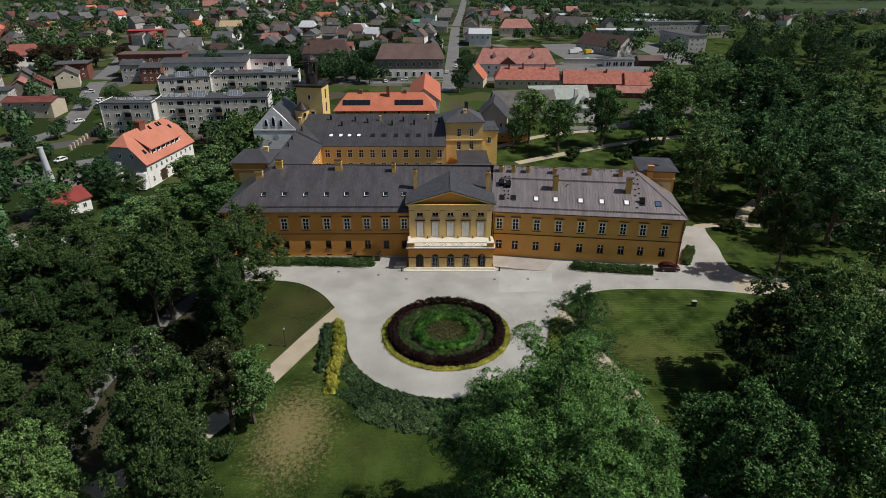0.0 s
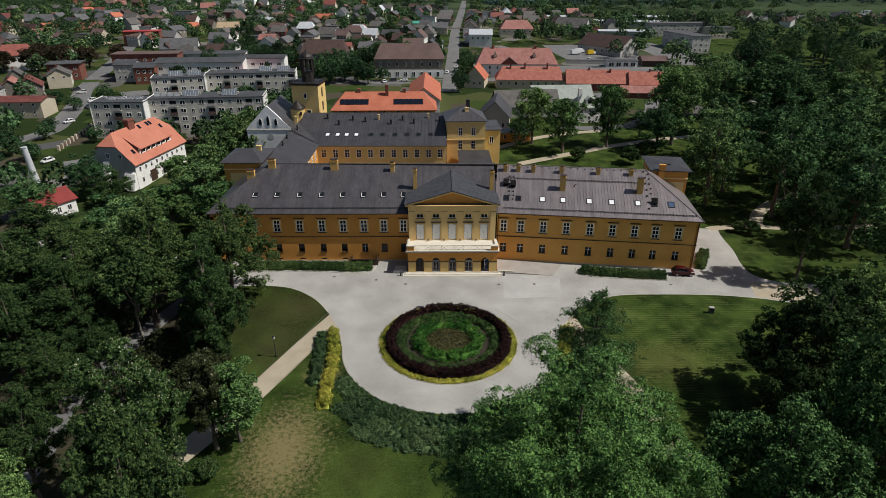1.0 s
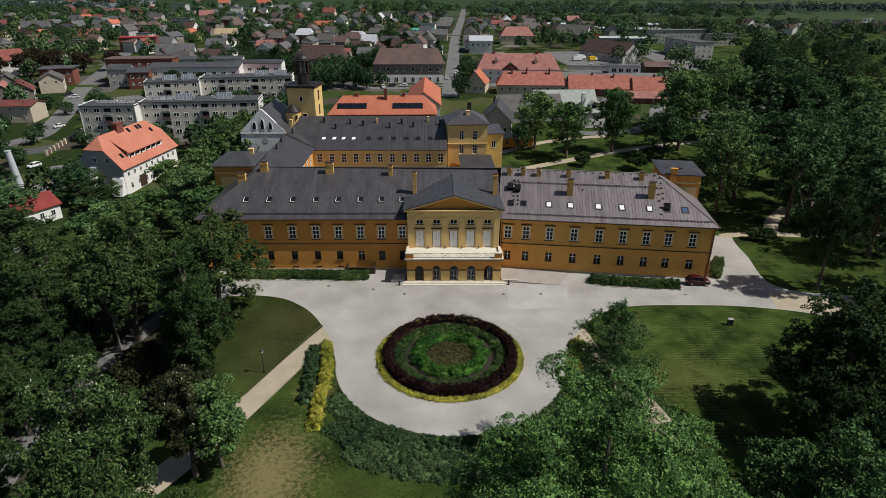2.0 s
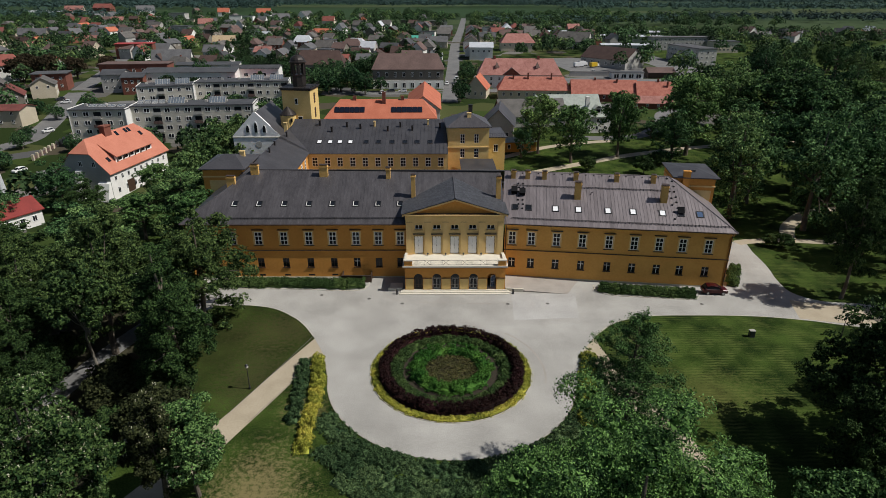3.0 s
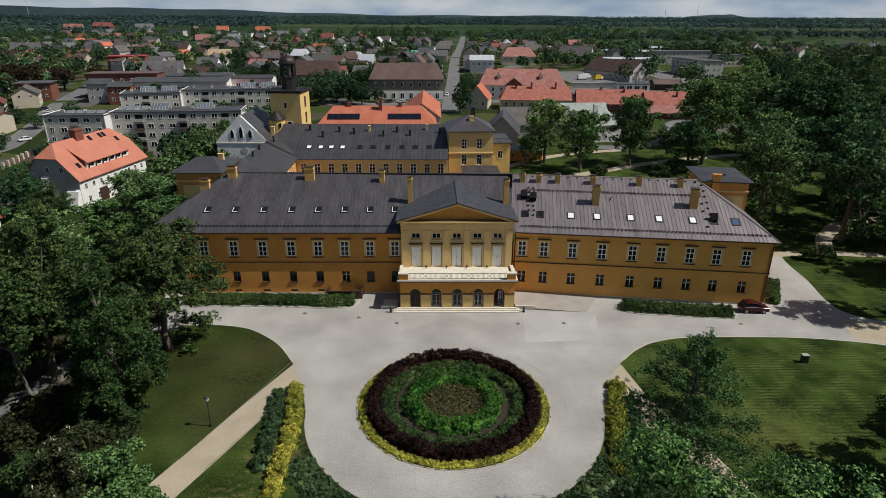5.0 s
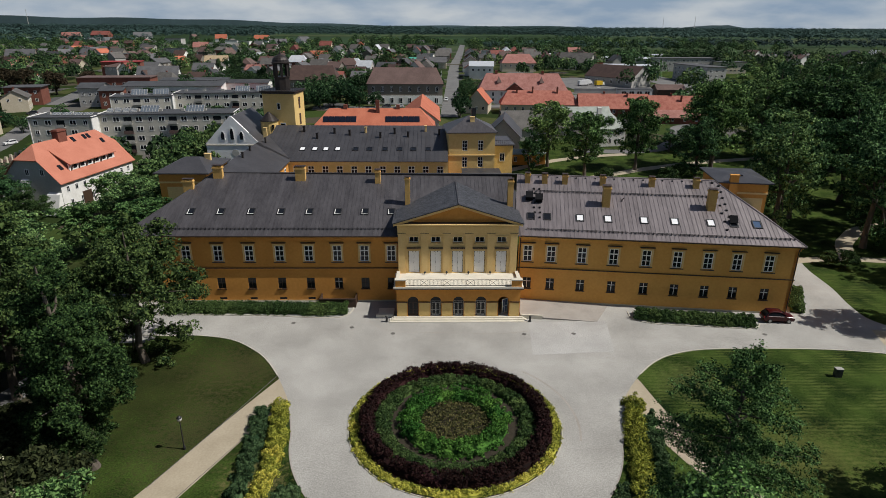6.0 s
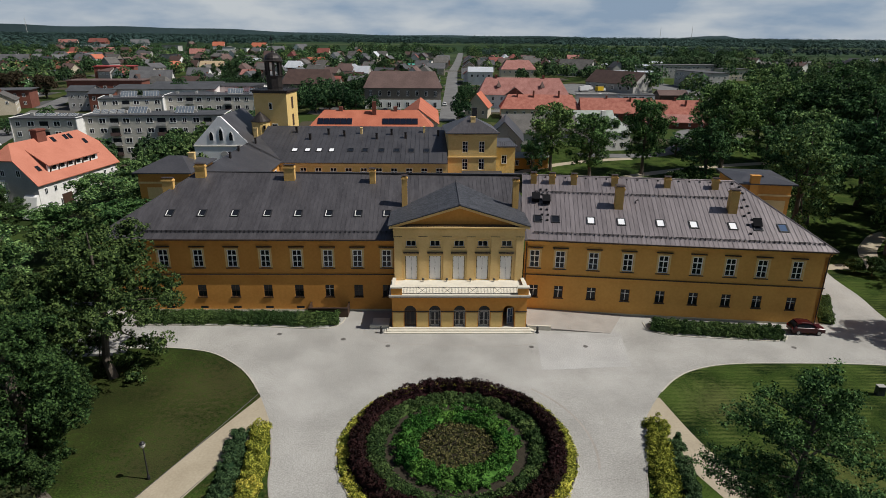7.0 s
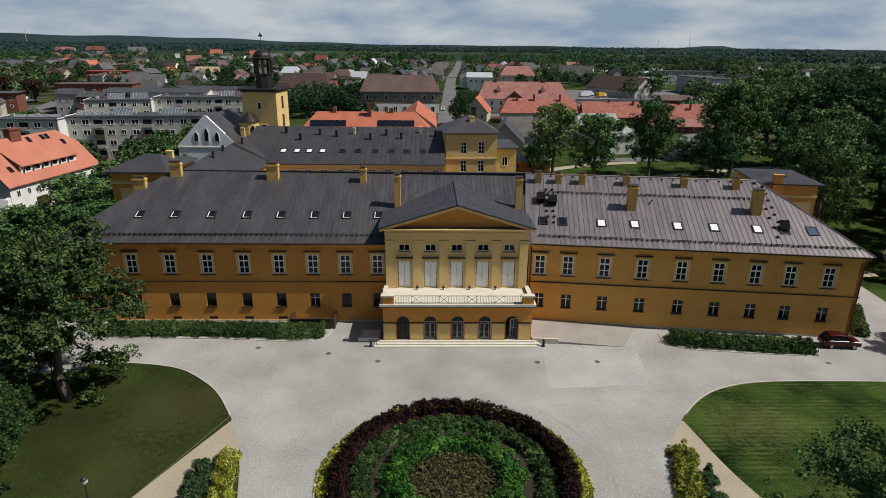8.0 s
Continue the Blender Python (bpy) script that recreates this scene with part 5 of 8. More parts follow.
for i, x in enumerate((-16.6, -13.6, -10.9, -8.0, -3.6, -0.2, 3.6, 7.2, 10.6, 14.2)):
    y = 6.0
    m = Matrix.Translation((x, y, 12.0 + 5.3 * (y + 0.6) / 20.6)) @ Matrix.Rotation(math.atan2(5.3, 20.6), 4, "X") @ Matrix.Diagonal((1.7, 1.6, 1, 1))
    o = piece("roof_window", sky_frame, wing_roof, m)
    piece("pane", sky_white if i < 4 else sky_dark, o)
for x, y in ((-14, 12), (-10, 15), (-6, 14), (-2, 15.5), (2, 12.5), (5.5, 15), (9, 13), (13.5, 16.5), (17, 14.5), (-18, 16)):
    small_chimney(wing_roof, x, y, 13.5, 12.0 + 5.3 * y / 20.6 + 1.5, 0.5, COPPER_DARK if x not in (-2, 13.5) else CREAM)
# side wing joining palace and tower
bm = bmesh.new()
slab(bm, ((-37.8, 20, 12.2), (-37.8, 53, 12.2), (-46.3, 56, 15.7), (-46.3, 20, 15.7)), 0.15)
slab(bm, ((-37.8, 52, 12.2), (-37.8, 84, 12.2), (-46.3, 84, 15.7), (-46.3, 54, 15.7)), 0.15)
slab(bm, ((-46.3, 20, 15.7), (-46.3, 84, 15.7), (-50.2, 84, 11.6), (-50.2, 20, 11.6)), 0.15)
side_wing = empty("side_wing")
tagged(side_wing, "dark-roofed side wing between palace and tower", "palace wing")
r = part("roof", bm, SHEET_DARK, side_wing)
small_chimney(r, -46.8, 65.0, 14.5, 17.6, 0.9)
for x, y in ((-45.2, 40), (-45.6, 47), (-45, 58)):
    small_chimney(r, x, y, 14.6, 16.4, 0.3, COPPER_DARK)
bm = bmesh.new()
box(bm, -49.8, 20.6, -0.2, -38.4, 84, 11.8)
part("wall", bm, OCHRE, side_wing)
for y in (30, 34.5, 39, 43.5, 48):
    m = Matrix.Translation((-38.38, y, 8.6)) @ Matrix.Rotation(radians(90), 4, "Z")
    w = piece("window", wing_window, side_wing, m @ Matrix.Translation((0, -0.05, 0)))
    piece("pane", wing_pane, w)
# white chapel gable
gable = empty("chapel_gable", pose(-56.3, 68, 0) @ Matrix.Diagonal((1.05, 1, 1, 1)))
tagged(gable, "white plastered chapel gable with three pointed windows", "chapel")
bm = bmesh.new()
outline2 = ((-6.6, 0), (6.6, 0), (6.6, 13.2), (0.3, 20.0), (-0.3, 20.0), (-6.6, 13.2))
a = [bm.verts.new((x, 0, z)) for x, z in outline2]
b = [bm.verts.new((x, 0.7, z)) for x, z in outline2]
bm.faces.new(a)
bm.faces.new(b[::-1])
for i in range(6):
    bm.faces.new((a[i], a[(i + 1) % 6], b[(i + 1) % 6], b[i]))
part("wall", bm, CHAPEL_WHITE, gable)
bm = bmesh.new()
slab(bm, ((-7.1, 0.2, 12.9), (-7.1, 20, 12.9), (0, 20, 20.0), (0, 0.2, 20.0)), 0.2)
slab(bm, ((7.1, 0.2, 12.9), (7.1, 20, 12.9), (0, 20, 20.0), (0, 0.2, 20.0)), 0.2)
part("roof", bm, SHEET_DARK, gable)
bm = bmesh.new()
box(bm, -6.7, -0.14, 12.6, 6.7, 0.0, 12.9)
part("band", bm, STONE, gable)
for x, z0, h in ((-2.3, 14.1, 2.3), (0, 14.1, 3.3), (2.3, 14.1, 2.3)):
    bm = bmesh.new()
    pts = [(-0.55, 0), (0.55, 0), (0.55, h * 0.62), (0.3, h * 0.86), (0, h), (-0.3, h * 0.86), (-0.55, h * 0.62)]
    a = [bm.verts.new((x + px * 1.05, -0.1, z0 + pz * 1.04 - 0.06)) for px, pz in pts]
    b = [bm.verts.new((x + px * 1.05, 0.0, z0 + pz * 1.04 - 0.06)) for px, pz in pts]
    bm.faces.new(a)
    for i in range(7):
        bm.faces.new((a[i], a[(i + 1) % 7], b[(i + 1) % 7], b[i]))
    w = part("gothic_window", bm, WHITE, gable)
    bm = bmesh.new()
    poly(bm, [(x + px * 0.72, -0.13, z0 + pz * 0.93 + 0.06) for px, pz in pts])
    poly(bm, [(x + px * 0.72, -0.105, z0 + pz * 0.93 + 0.06) for px, pz in pts])
    part("pane", bm, PANE, w)
bm = bmesh.new()
lathe(bm, [(0.9, -0.06), (0.9, 0.0)], 20)
part("oculus", bm, WALL_GREY, gable, m=Matrix.Translation((0.4, -0.05, 10.6)) @ Matrix.Rotation(radians(90), 4, "X"))

# clock tower with open lantern
tower = empty("tower", pose(-45.4, 81.5, 0, 0, 0, -6) @ Matrix.Diagonal((0.94, 0.94, 0.985, 1)))
tagged(tower, "yellow square tower with a dark open lantern and dome", "tower")
bm = bmesh.new()
box(bm, -4.6, -4.6, 0, 4.6, 4.6, 25.2)
part("wall", bm, TOWER, tower)
bm = bmesh.new()
box(bm, -4.85, -4.85, 25.2, 4.85, 4.85, 25.6)
box(bm, -5.2, -5.2, 25.6, 5.2, 5.2, 25.95)
part("cornice", bm, COPPER_DARK, tower)
bm = bmesh.new()
for s in (-1, 1):
    box(bm, -5.1, s * 5.05 - 0.03, 26.75, 5.1, s * 5.05 + 0.03, 26.82)
    box(bm, s * 5.05 - 0.03, -5.1, 26.75, s * 5.05 + 0.03, 5.1, 26.82)
    for i in range(23):
        v = -5.05 + i * 0.46
        box(bm, v - 0.02, s * 5.05 - 0.02, 25.95, v + 0.02, s * 5.05 + 0.02, 26.75)
        box(bm, s * 5.05 - 0.02, v - 0.02, 25.95, s * 5.05 + 0.02, v + 0.02, 26.75)
part("parapet_railing", bm, IRON, tower)
bm = bmesh.new()
lathe(bm, [(2.25, 25.9), (2.25, 29.2), (2.5, 29.3), (2.5, 29.5)], 8)
part("lantern_base", bm, COPPER_DARK, tower)
for k in range(8):
    a = radians(45 * k + 22.5)
    bm = bmesh.new()
    box(bm, -0.28, -0.28, 29.5, 0.28, 0.28, 33.0)
    part("lantern_post", bm, COPPER_DARK, tower, m=Matrix.Translation((2.05 * math.cos(a), 2.05 * math.sin(a), 0)) @ Matrix.Rotation(a, 4, "Z"))
bm = bmesh.new()
lathe(bm, [(2.3, 32.8), (2.7, 33.0), (2.75, 33.25), (2.4, 33.4), (2.3, 33.9), (1.9, 34.5), (1.2, 35.0), (0.3, 35.3), (0.12, 36.0), (0.05, 36.4)], 16)
part("dome", bm, COPPER_DARK, tower)
bm = bmesh.new()
tube(bm, [(0, 0, 36.2), (0, 0, 39.2)], [0.06, 0.04], 6)
box(bm, -0.5, -0.03, 38.3, 0.5, 0.03, 38.7)
box(bm, -0.2, -0.03, 38.7, 0.15, 0.03, 39.2)
part("weather_vane", bm, IRON, tower)
bm = bmesh.new()
box(bm, -0.5, -4.68, 21.0, 0.5, -4.55, 22.8)
w = part("window", bm, WHITE, tower)
bm = bmesh.new()
box(bm, -0.35, -4.72, 21.15, 0.35, -4.68, 22.65)
part("pane", bm, PANE, w)
bm = bmesh.new()
box(bm, 0.1, -4.68, 14.6, 1.7, -4.55, 17.4)
w = part("window", bm, WHITE, tower)
bm = bmesh.new()
box(bm, 0.25, -4.74, 14.8, 1.55, -4.69, 17.2)
part("pane", bm, PANE, w)
for z0, z1 in ((16.5, 19.5), (21.0, 24.0)):
    bm = bmesh.new()
    box(bm, 4.58, -0.7, z0, 4.68, 0.7, z1)
    w = part("louvre_window", bm, BROWN_FRAME, tower)
bm = bmesh.new()
lathe(bm, [(2.3, 12), (2.3, 16.2), (2.45, 16.3)], 18)
turret = empty("stair_turret", pose(-48.6, 76.6, 1.6))
tagged(turret, "small round yellow turret with a conical roof", "turret")
part("wall", bm, TOWER, turret)
bm = bmesh.new()
lathe(bm, [(2.6, 16.2), (2.55, 16.4), (0.1, 18.6)], 18)
part("roof", bm, COPPER_DARK, turret)
bm = bmesh.new()
box(bm, 1.2, -2.25, 14.4, 1.7, -1.75, 15.4)
part("window", bm, PANE, turret)

# belvedere block at the right end of the courtyard wing
belv = empty("belvedere", pose(5.1, 63.5, 1.1, 0, 0, 3))
tagged(belv, "ochre belvedere block with a low grey hipped roof", "palace wing")
bm = bmesh.new()
pierced_wall(bm, 11.4, -0.2, 17.2, 0.5, [(x - 0.65, x + 0.65, z, z + 2.6) for x in (4.0, 7.9) for z in (12.3, 8.2)])
part("wall", bm, TOWER, belv, m=Matrix.Translation((-5.7, -6, 0)))
bm = bmesh.new()
box(bm, -5.7, -5.5, -0.2, 5.7, 6, 17.2)
part("wall", bm, TOWER, belv)
bw = window_mesh(1.3, 2.6, 2, 3, 0.07, WHITE)
bp = block_mesh("pane", -0.6, 0.05, 0.05, 0.6, 0.07, 2.55, PANE)
for x in (-1.7, 2.2):
    for z in (12.3, 8.2):
        w = piece("window", bw, belv, Matrix.Translation((x, -5.85, z)))
        piece("pane", bp, w)
bm = bmesh.new()
box(bm, -5.9, -6.2, 11.1, 5.9, -6.0, 11.35)
box(bm, -5.9, -6.15, 16.2, 5.9, -6.0, 16.5)
part("band", bm, CREAM, belv)
bm = gable_roof_mesh(11.4, 12, 17.2, 3.0, 0.6, 0.2, 6.2)
r = part("roof", bm, SHEET, belv)
for x, y, z in ((1.0, 0.2, 21.8), (0.4, -2.4, 20.0)):
    small_chimney(r, x, y, 17.6, z, 1.1, IRON if y > 0 else CREAM)
annex = building("annex", "ochre flat-roofed annex beside the belvedere", "annex", 13.4, 70, 3, 5.4, 12, 12.6, 0.3, TOWER, SHEET, rows=((8.5, 1, 1.3, 2.2),))
bm = bmesh.new()
for s in (-1, 1):
    box(bm, s * 2.7 - 0.03, -5.9, 13.85, s * 2.7 + 0.03, 5.9, 13.91)
box(bm, -2.7, -5.93, 13.85, 2.7, -5.87, 13.91)
for i in range(11):
    box(bm, -2.72 + i * 0.54, -5.92, 12.9, -2.68 + i * 0.54, -5.88, 13.85)
part("railing", bm, IRON, annex)
building("garden_pavilion", "low ochre garden building with a grey roof", "outbuilding", 24.5, 96.5, 8, 12, 5, 3.6, 0.9, OCHRE, TILE_GREEN, rows=((1.0, 3, 1.0, 1.6),))
bm = bmesh.new()
slab(bm, ((3, 27, 9.2), (14, 25, 9.2), (12, 34, 11.6), (2, 34, 11.6)), 0.2)
slab(bm, ((2, 34, 11.6), (12, 34, 11.6), (13, 44, 9.2), (2, 44, 9.2)), 0.2)
slab(bm, ((2.9, 27.2, 9.2), (12.3, 27.2, 9.2), (12.3, 57.0, 9.2), (2.9, 57.0, 9.2)), 0.15)
link_roof = part("link_roof", bm, SHEET_DARK)
tagged(link_roof, "low dark sheet roof over the link to the belvedere", "roof")
bm = bmesh.new()
box(bm, 3.2, 27.5, 0, 12, 56, 9.0)
tagged(part("link_wing", bm, OCHRE), "ochre link wing behind the palace", "palace wing")

# corner pavilions
def pavilion(x, y, turn, w, d, h, rise, roofm, windows):
    t = empty("corner_pavilion", pose(x, y, 0, 0, 0, turn))
    tagged(t, "ochre corner pavilion with a low hipped grey roof", "pavilion")
    part("wall", gable_wall_mesh(w, d, h, 0, 1), OCHRE, t)
    part("roof", gable_roof_mesh(w, d, h, rise, 0.7, 0.2, w / 2 - 0.5), roofm, t)
    b = bmesh.new()
    box(b, -w / 2 - 0.12, -d / 2 - 0.12, h - 2.2, w / 2 + 0.12, d / 2 + 0.12, h - 1.9)
    part("band", b, CREAM, t)
    for px in windows:
        b = bmesh.new()
        box(b, px - 2.2, -d / 2 - 0.06, h - 7.0, px + 2.2, -d / 2 + 0.01, h - 2.9)
        part("blind_panel", b, CREAM, t)
    return t

pl = pavilion(-50.6, 26.6, 0, 8.8, 11.8, 16.7, 1.6, SHEET_DARK, (-0.9,))
small_chimney(pl, 2.6, 1.0, 16.6, 18.6, 1.1)
pr = pavilion(51.1, 17.5, -8, 8.0, 10.6, 17.05, 0.5, SHEET_DARK, (1.2,))
small_chimney(pr, -2.0, -5.6, 15.0, 18.2, 1.4, OCHRE)
bm = bmesh.new()
box(bm, -0.5, -2.4, 17.3, 0.5, -1.4, 17.62)
part("roof_hatch", bm, SHEET_DARK, pr)


# ---- planting ----
def hedge(name, label, category, line, width, height, material, per_m, low, high, seed, closed=False, kind="", lumps=0.18, shrubs=1, dense=4.2, core_h=0.36, wide=0.40):
    """A clipped or wild hedge: a dark core with leaves all over it, along a line in the plan."""
    rng = np.random.default_rng(seed)
    p = np.array([(q[0], q[1]) for q in line], float)
    if closed:
        p = np.vstack([p, p[:1]])
    seg = np.diff(p, axis=0)
    ln = np.linalg.norm(seg, axis=1)
    acc = np.concatenate([[0], np.cumsum(ln)])
    total = acc[-1]
    def along(s):
        i = np.clip(np.searchsorted(acc, s, side="right") - 1, 0, len(ln) - 1)
        f = ((s - acc[i]) / ln[i])[:, None]
        d = seg[i] / ln[i][:, None]
        return p[i] + seg[i] * f, np.stack([-d[:, 1], d[:, 0]], 1)
    # small domed clumps side by side, uneven in height, each with its own leaves
    clumps = max(12, int(total * width * dense))
    cs = rng.uniform(0, total, clumps)
    cu = rng.uniform(-0.5, 0.5, clumps)
    cr = rng.uniform(0.22, 0.48, clumps) * min(1.0, 0.45 + 0.3 * width)
    at, side = along(cs)
    ch = height * np.clip(1 - np.abs(cu * 2) ** 3.2 * 0.55, 0.2, 1) * rng.normal(1.0, lumps * 0.6, clumps)
    base = np.concatenate([at + side * (cu * (width - 0.2))[:, None], np.maximum((ch - cr * 0.7) * np.where(np.abs(cu) > 0.36, rng.uniform(0.15, 1.0, clumps), 1.0), 0.04)[:, None]], 1)
    per = max(6, int(total * per_m / clumps))
    s = np.repeat(cs, per)
    nrm = unit_vectors(rng, clumps * per)
    nrm[:, 2] = np.abs(nrm[:, 2]) * 1.2 - 0.25
    pos = np.repeat(base, per, 0) + nrm * np.repeat(cr, per)[:, None] * rng.uniform(0.55, 1.08, (clumps * per, 1))
    pos[:, 2] = np.maximum(pos[:, 2], 0.03)
    verts = [leaves(rng, pos, nrm + np.array([0, 0, 0.3]), low, high, 0.75, wide=wide)]
    n = max(2, int(total / 1.5))
    q, sd = along(np.linspace(0, total - 1e-4, n))
    k = core_h / 0.36
    prof = [(-0.33, 0.0), (-0.30, 0.22 * k), (-0.2, core_h), (0.2, core_h), (0.30, 0.22 * k), (0.33, 0.0)]
    rows = [np.concatenate([q + sd * (u * width), np.full((n, 1), v * height)], 1) for u, v in prof]
    core = []
    for r0, r1 in zip(rows, rows[1:]):
        core.append(np.stack([r0[:-1], r0[1:], r1[1:], r1[:-1]], 1).reshape(-1, 3))
    if not closed:
        for e in (0, -1):
            a = [r[e] for r in rows]
            core.append(np.array([a[0], a[1], a[4], a[5], a[1], a[2], a[3], a[4]]))
    if shrubs == 1:
        return tagged(new(name, quads_mesh(name, np.vstack(core + verts), material)), label, category, kind=kind)
    t = empty(name, Matrix.Translation((*p.mean(axis=0), 0)))
    off = np.array([*p.mean(axis=0), 0])
    cells = np.vstack(core).reshape(-1, 4, 3)
    spot = np.concatenate([np.tile(np.linspace(0, total, n)[:-1], len(prof) - 1), np.zeros(len(cells) - (n - 1) * (len(prof) - 1))])
    leaf = verts[0].reshape(-1, 4, 3)
    for i in range(shrubs):
        a, b = total * i / shrubs, total * (i + 1) / shrubs
        both = np.concatenate([cells[(spot >= a) & (spot < b)], leaf[(s >= a) & (s < b)]]) - off
        piece("shrub", quads_mesh("shrub", both.reshape(-1, 3), material), t)
    return tagged(t, label, category, kind=kind)


def ring(r, step=4, cx=BED.x, cy=BED.y, a0=0, a1=360):
    return [(cx + r * math.cos(radians(a)), cy + r * math.sin(radians(a))) for a in range(a0, a1, step)]


hedge("golden_edging", "low golden-yellow shrub edging round the circular bed", "shrub border", ring(11.4), 1.25, 0.5, GOLD, 290, 0.09, 0.2, 11, True, shrubs=36, dense=9)
hedge("barberry_hedge", "dark purple barberry hedge ring in the circular bed", "hedge", ring(10.0), 1.9, 1.6, BARBERRY, 520, 0.1, 0.24, 12, True, lumps=0.2, shrubs=36, dense=9)
hedge("outer_box_ring", "dull green clipped shrub ring in the circular bed", "hedge", ring(8.25), 2.1, 0.8, HEDGE, 680, 0.09, 0.21, 13, True, lumps=0.25, shrubs=28, dense=8, core_h=0.6)
hedge("inner_box_ring", "bright green clipped shrub ring in the circular bed", "hedge", ring(5.15), 2.8, 1.25, BOX_BRIGHT, 640, 0.09, 0.22, 14, True, lumps=0.28, shrubs=20, dense=5)
kerb([Vector((*p, 0)) for p in ring(12.02, 4)] + [Vector((BED.x + 12.02, BED.y, 0))], 0.1, 0.1)
bm = bmesh.new()
poly(bm, [(x, y, 0.06) for x, y in ring(11.9, 6)])
tagged(part("bed_soil", bm, SOIL), "dark bare soil under the circular bed", "soil", kind="structure")
rng = np.random.default_rng(15)
r, a = 3.95 * np.sqrt(rng.uniform(0, 1, 3600)), rng.uniform(0, math.tau, 3600)
at = np.stack([BED.x + r * np.cos(a), BED.y + r * np.sin(a), 0.1 + rng.uniform(0, 0.28, 3600)], 1)
dry = new("bed_perennials", quads_mesh("bed_perennials", leaves(rng, at, np.tile([0, 0, 1.0], (3600, 1)), 0.12, 0.28), SEDUM))
tagged(dry, "low brownish perennials filling the middle of the bed", "perennials", kind="stuff")

JUN = "spreading blue-green juniper mat beside the forecourt"
hedge("juniper_bed", JUN, "juniper", ring(20.1, 4, ROUND.x, ROUND.y, a0=210, a1=331), 3.6, 0.6, JUNIPER, 1100, 0.12, 0.28, 21, lumps=0.25, shrubs=12, wide=0.22)
hedge("juniper_bed", JUN, "juniper", ring(23.2, 4, ROUND.x, ROUND.y, a0=224, a1=326), 3.2, 0.6, JUNIPER, 900, 0.12, 0.28, 22, lumps=0.25, shrubs=12, wide=0.22)
hedge("juniper_bed", JUN, "juniper", ring(25.6, 4, ROUND.x, ROUND.y, a0=236, a1=318), 2.4, 0.6, JUNIPER, 700, 0.12, 0.28, 23, lumps=0.25, wide=0.22)
hedge("golden_shrub_border", "golden-yellow shrub border beside a sandy path", "shrub border", smooth_line([(-22.3, -28.4, 0), (-21.3, -33, 0), (-20.7, -39, 0), (-20.7, -45, 0), (-20.3, -49.6, 0)]), 2.2, 0.95, GOLD, 1300, 0.11, 0.26, 24, lumps=0.3, shrubs=12, wide=0.2, dense=7, core_h=0.08)
hedge("juniper_border", JUN, "juniper", smooth_line([(-23.9, -29.8, 0), (-23.4, -36, 0), (-22.9, -44, 0)]), 2.2, 0.9, JUNIPER, 1100, 0.12, 0.28, 25, lumps=0.4, wide=0.2)
hedge("golden_shrub_border", "short golden-yellow shrub border near the thin-crowned tree", "shrub border", smooth_line([(20.0, -28.0, 0), (18.6, -33.4, 0), (17.3, -39, 0), (15.6, -45, 0)]), 2.6, 0.95, GOLD, 1150, 0.11, 0.26, 26, lumps=0.4, wide=0.2, dense=7, core_h=0.08)
hedge("juniper_border", JUN, "juniper", smooth_line([(20.6, -31.4, 0), (20.0, -35, 0), (19.2, -41, 0), (18.2, -48, 0)]), 1.9, 0.9, JUNIPER, 1000, 0.12, 0.28, 27, lumps=0.4, wide=0.2)
hedge("facade_hedge", "low clipped green hedge under the palace wall", "hedge", smooth_line([(-46, -3.1, 0), (-30, -3.4, 0), (-21, -3.9, 0), (-17.6, -3.6, 0)]), 3.5, 1.25, HEDGE, 1500, 0.09, 0.2, 31, shrubs=10, dense=10, core_h=0.7)
hedge("facade_hedge", "low clipped green hedge under the palace wall", "hedge", smooth_line([(27.4, -5.4, 0), (30, -6.3, 0), (38, -7.5, 0), (44.6, -8.2, 0)]), 3.4, 1.25, HEDGE, 1500, 0.09, 0.2, 32, shrubs=10, dense=10, core_h=0.7)
hedge("facade_hedge", "small clipped hedge at the palace corner", "hedge", smooth_line([(53.2, -4.6, 0), (55.0, -1.2, 0), (57.4, 3.2, 0)]), 2.5, 1.4, HEDGE, 1100, 0.1, 0.22, 33, dense=9, core_h=0.3)


# dark sheet laid under the grove, with the trees' deep shade in its colour
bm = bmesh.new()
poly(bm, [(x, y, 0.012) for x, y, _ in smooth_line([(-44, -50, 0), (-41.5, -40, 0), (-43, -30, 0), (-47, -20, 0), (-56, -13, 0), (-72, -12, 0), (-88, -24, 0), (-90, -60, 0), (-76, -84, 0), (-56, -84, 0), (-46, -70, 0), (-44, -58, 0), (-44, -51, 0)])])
tagged(part("grove_floor", bm, GROVE_SHADE), "near-black ground sheet under the grove, shade put into its colour", "leaf litter", kind="structure")


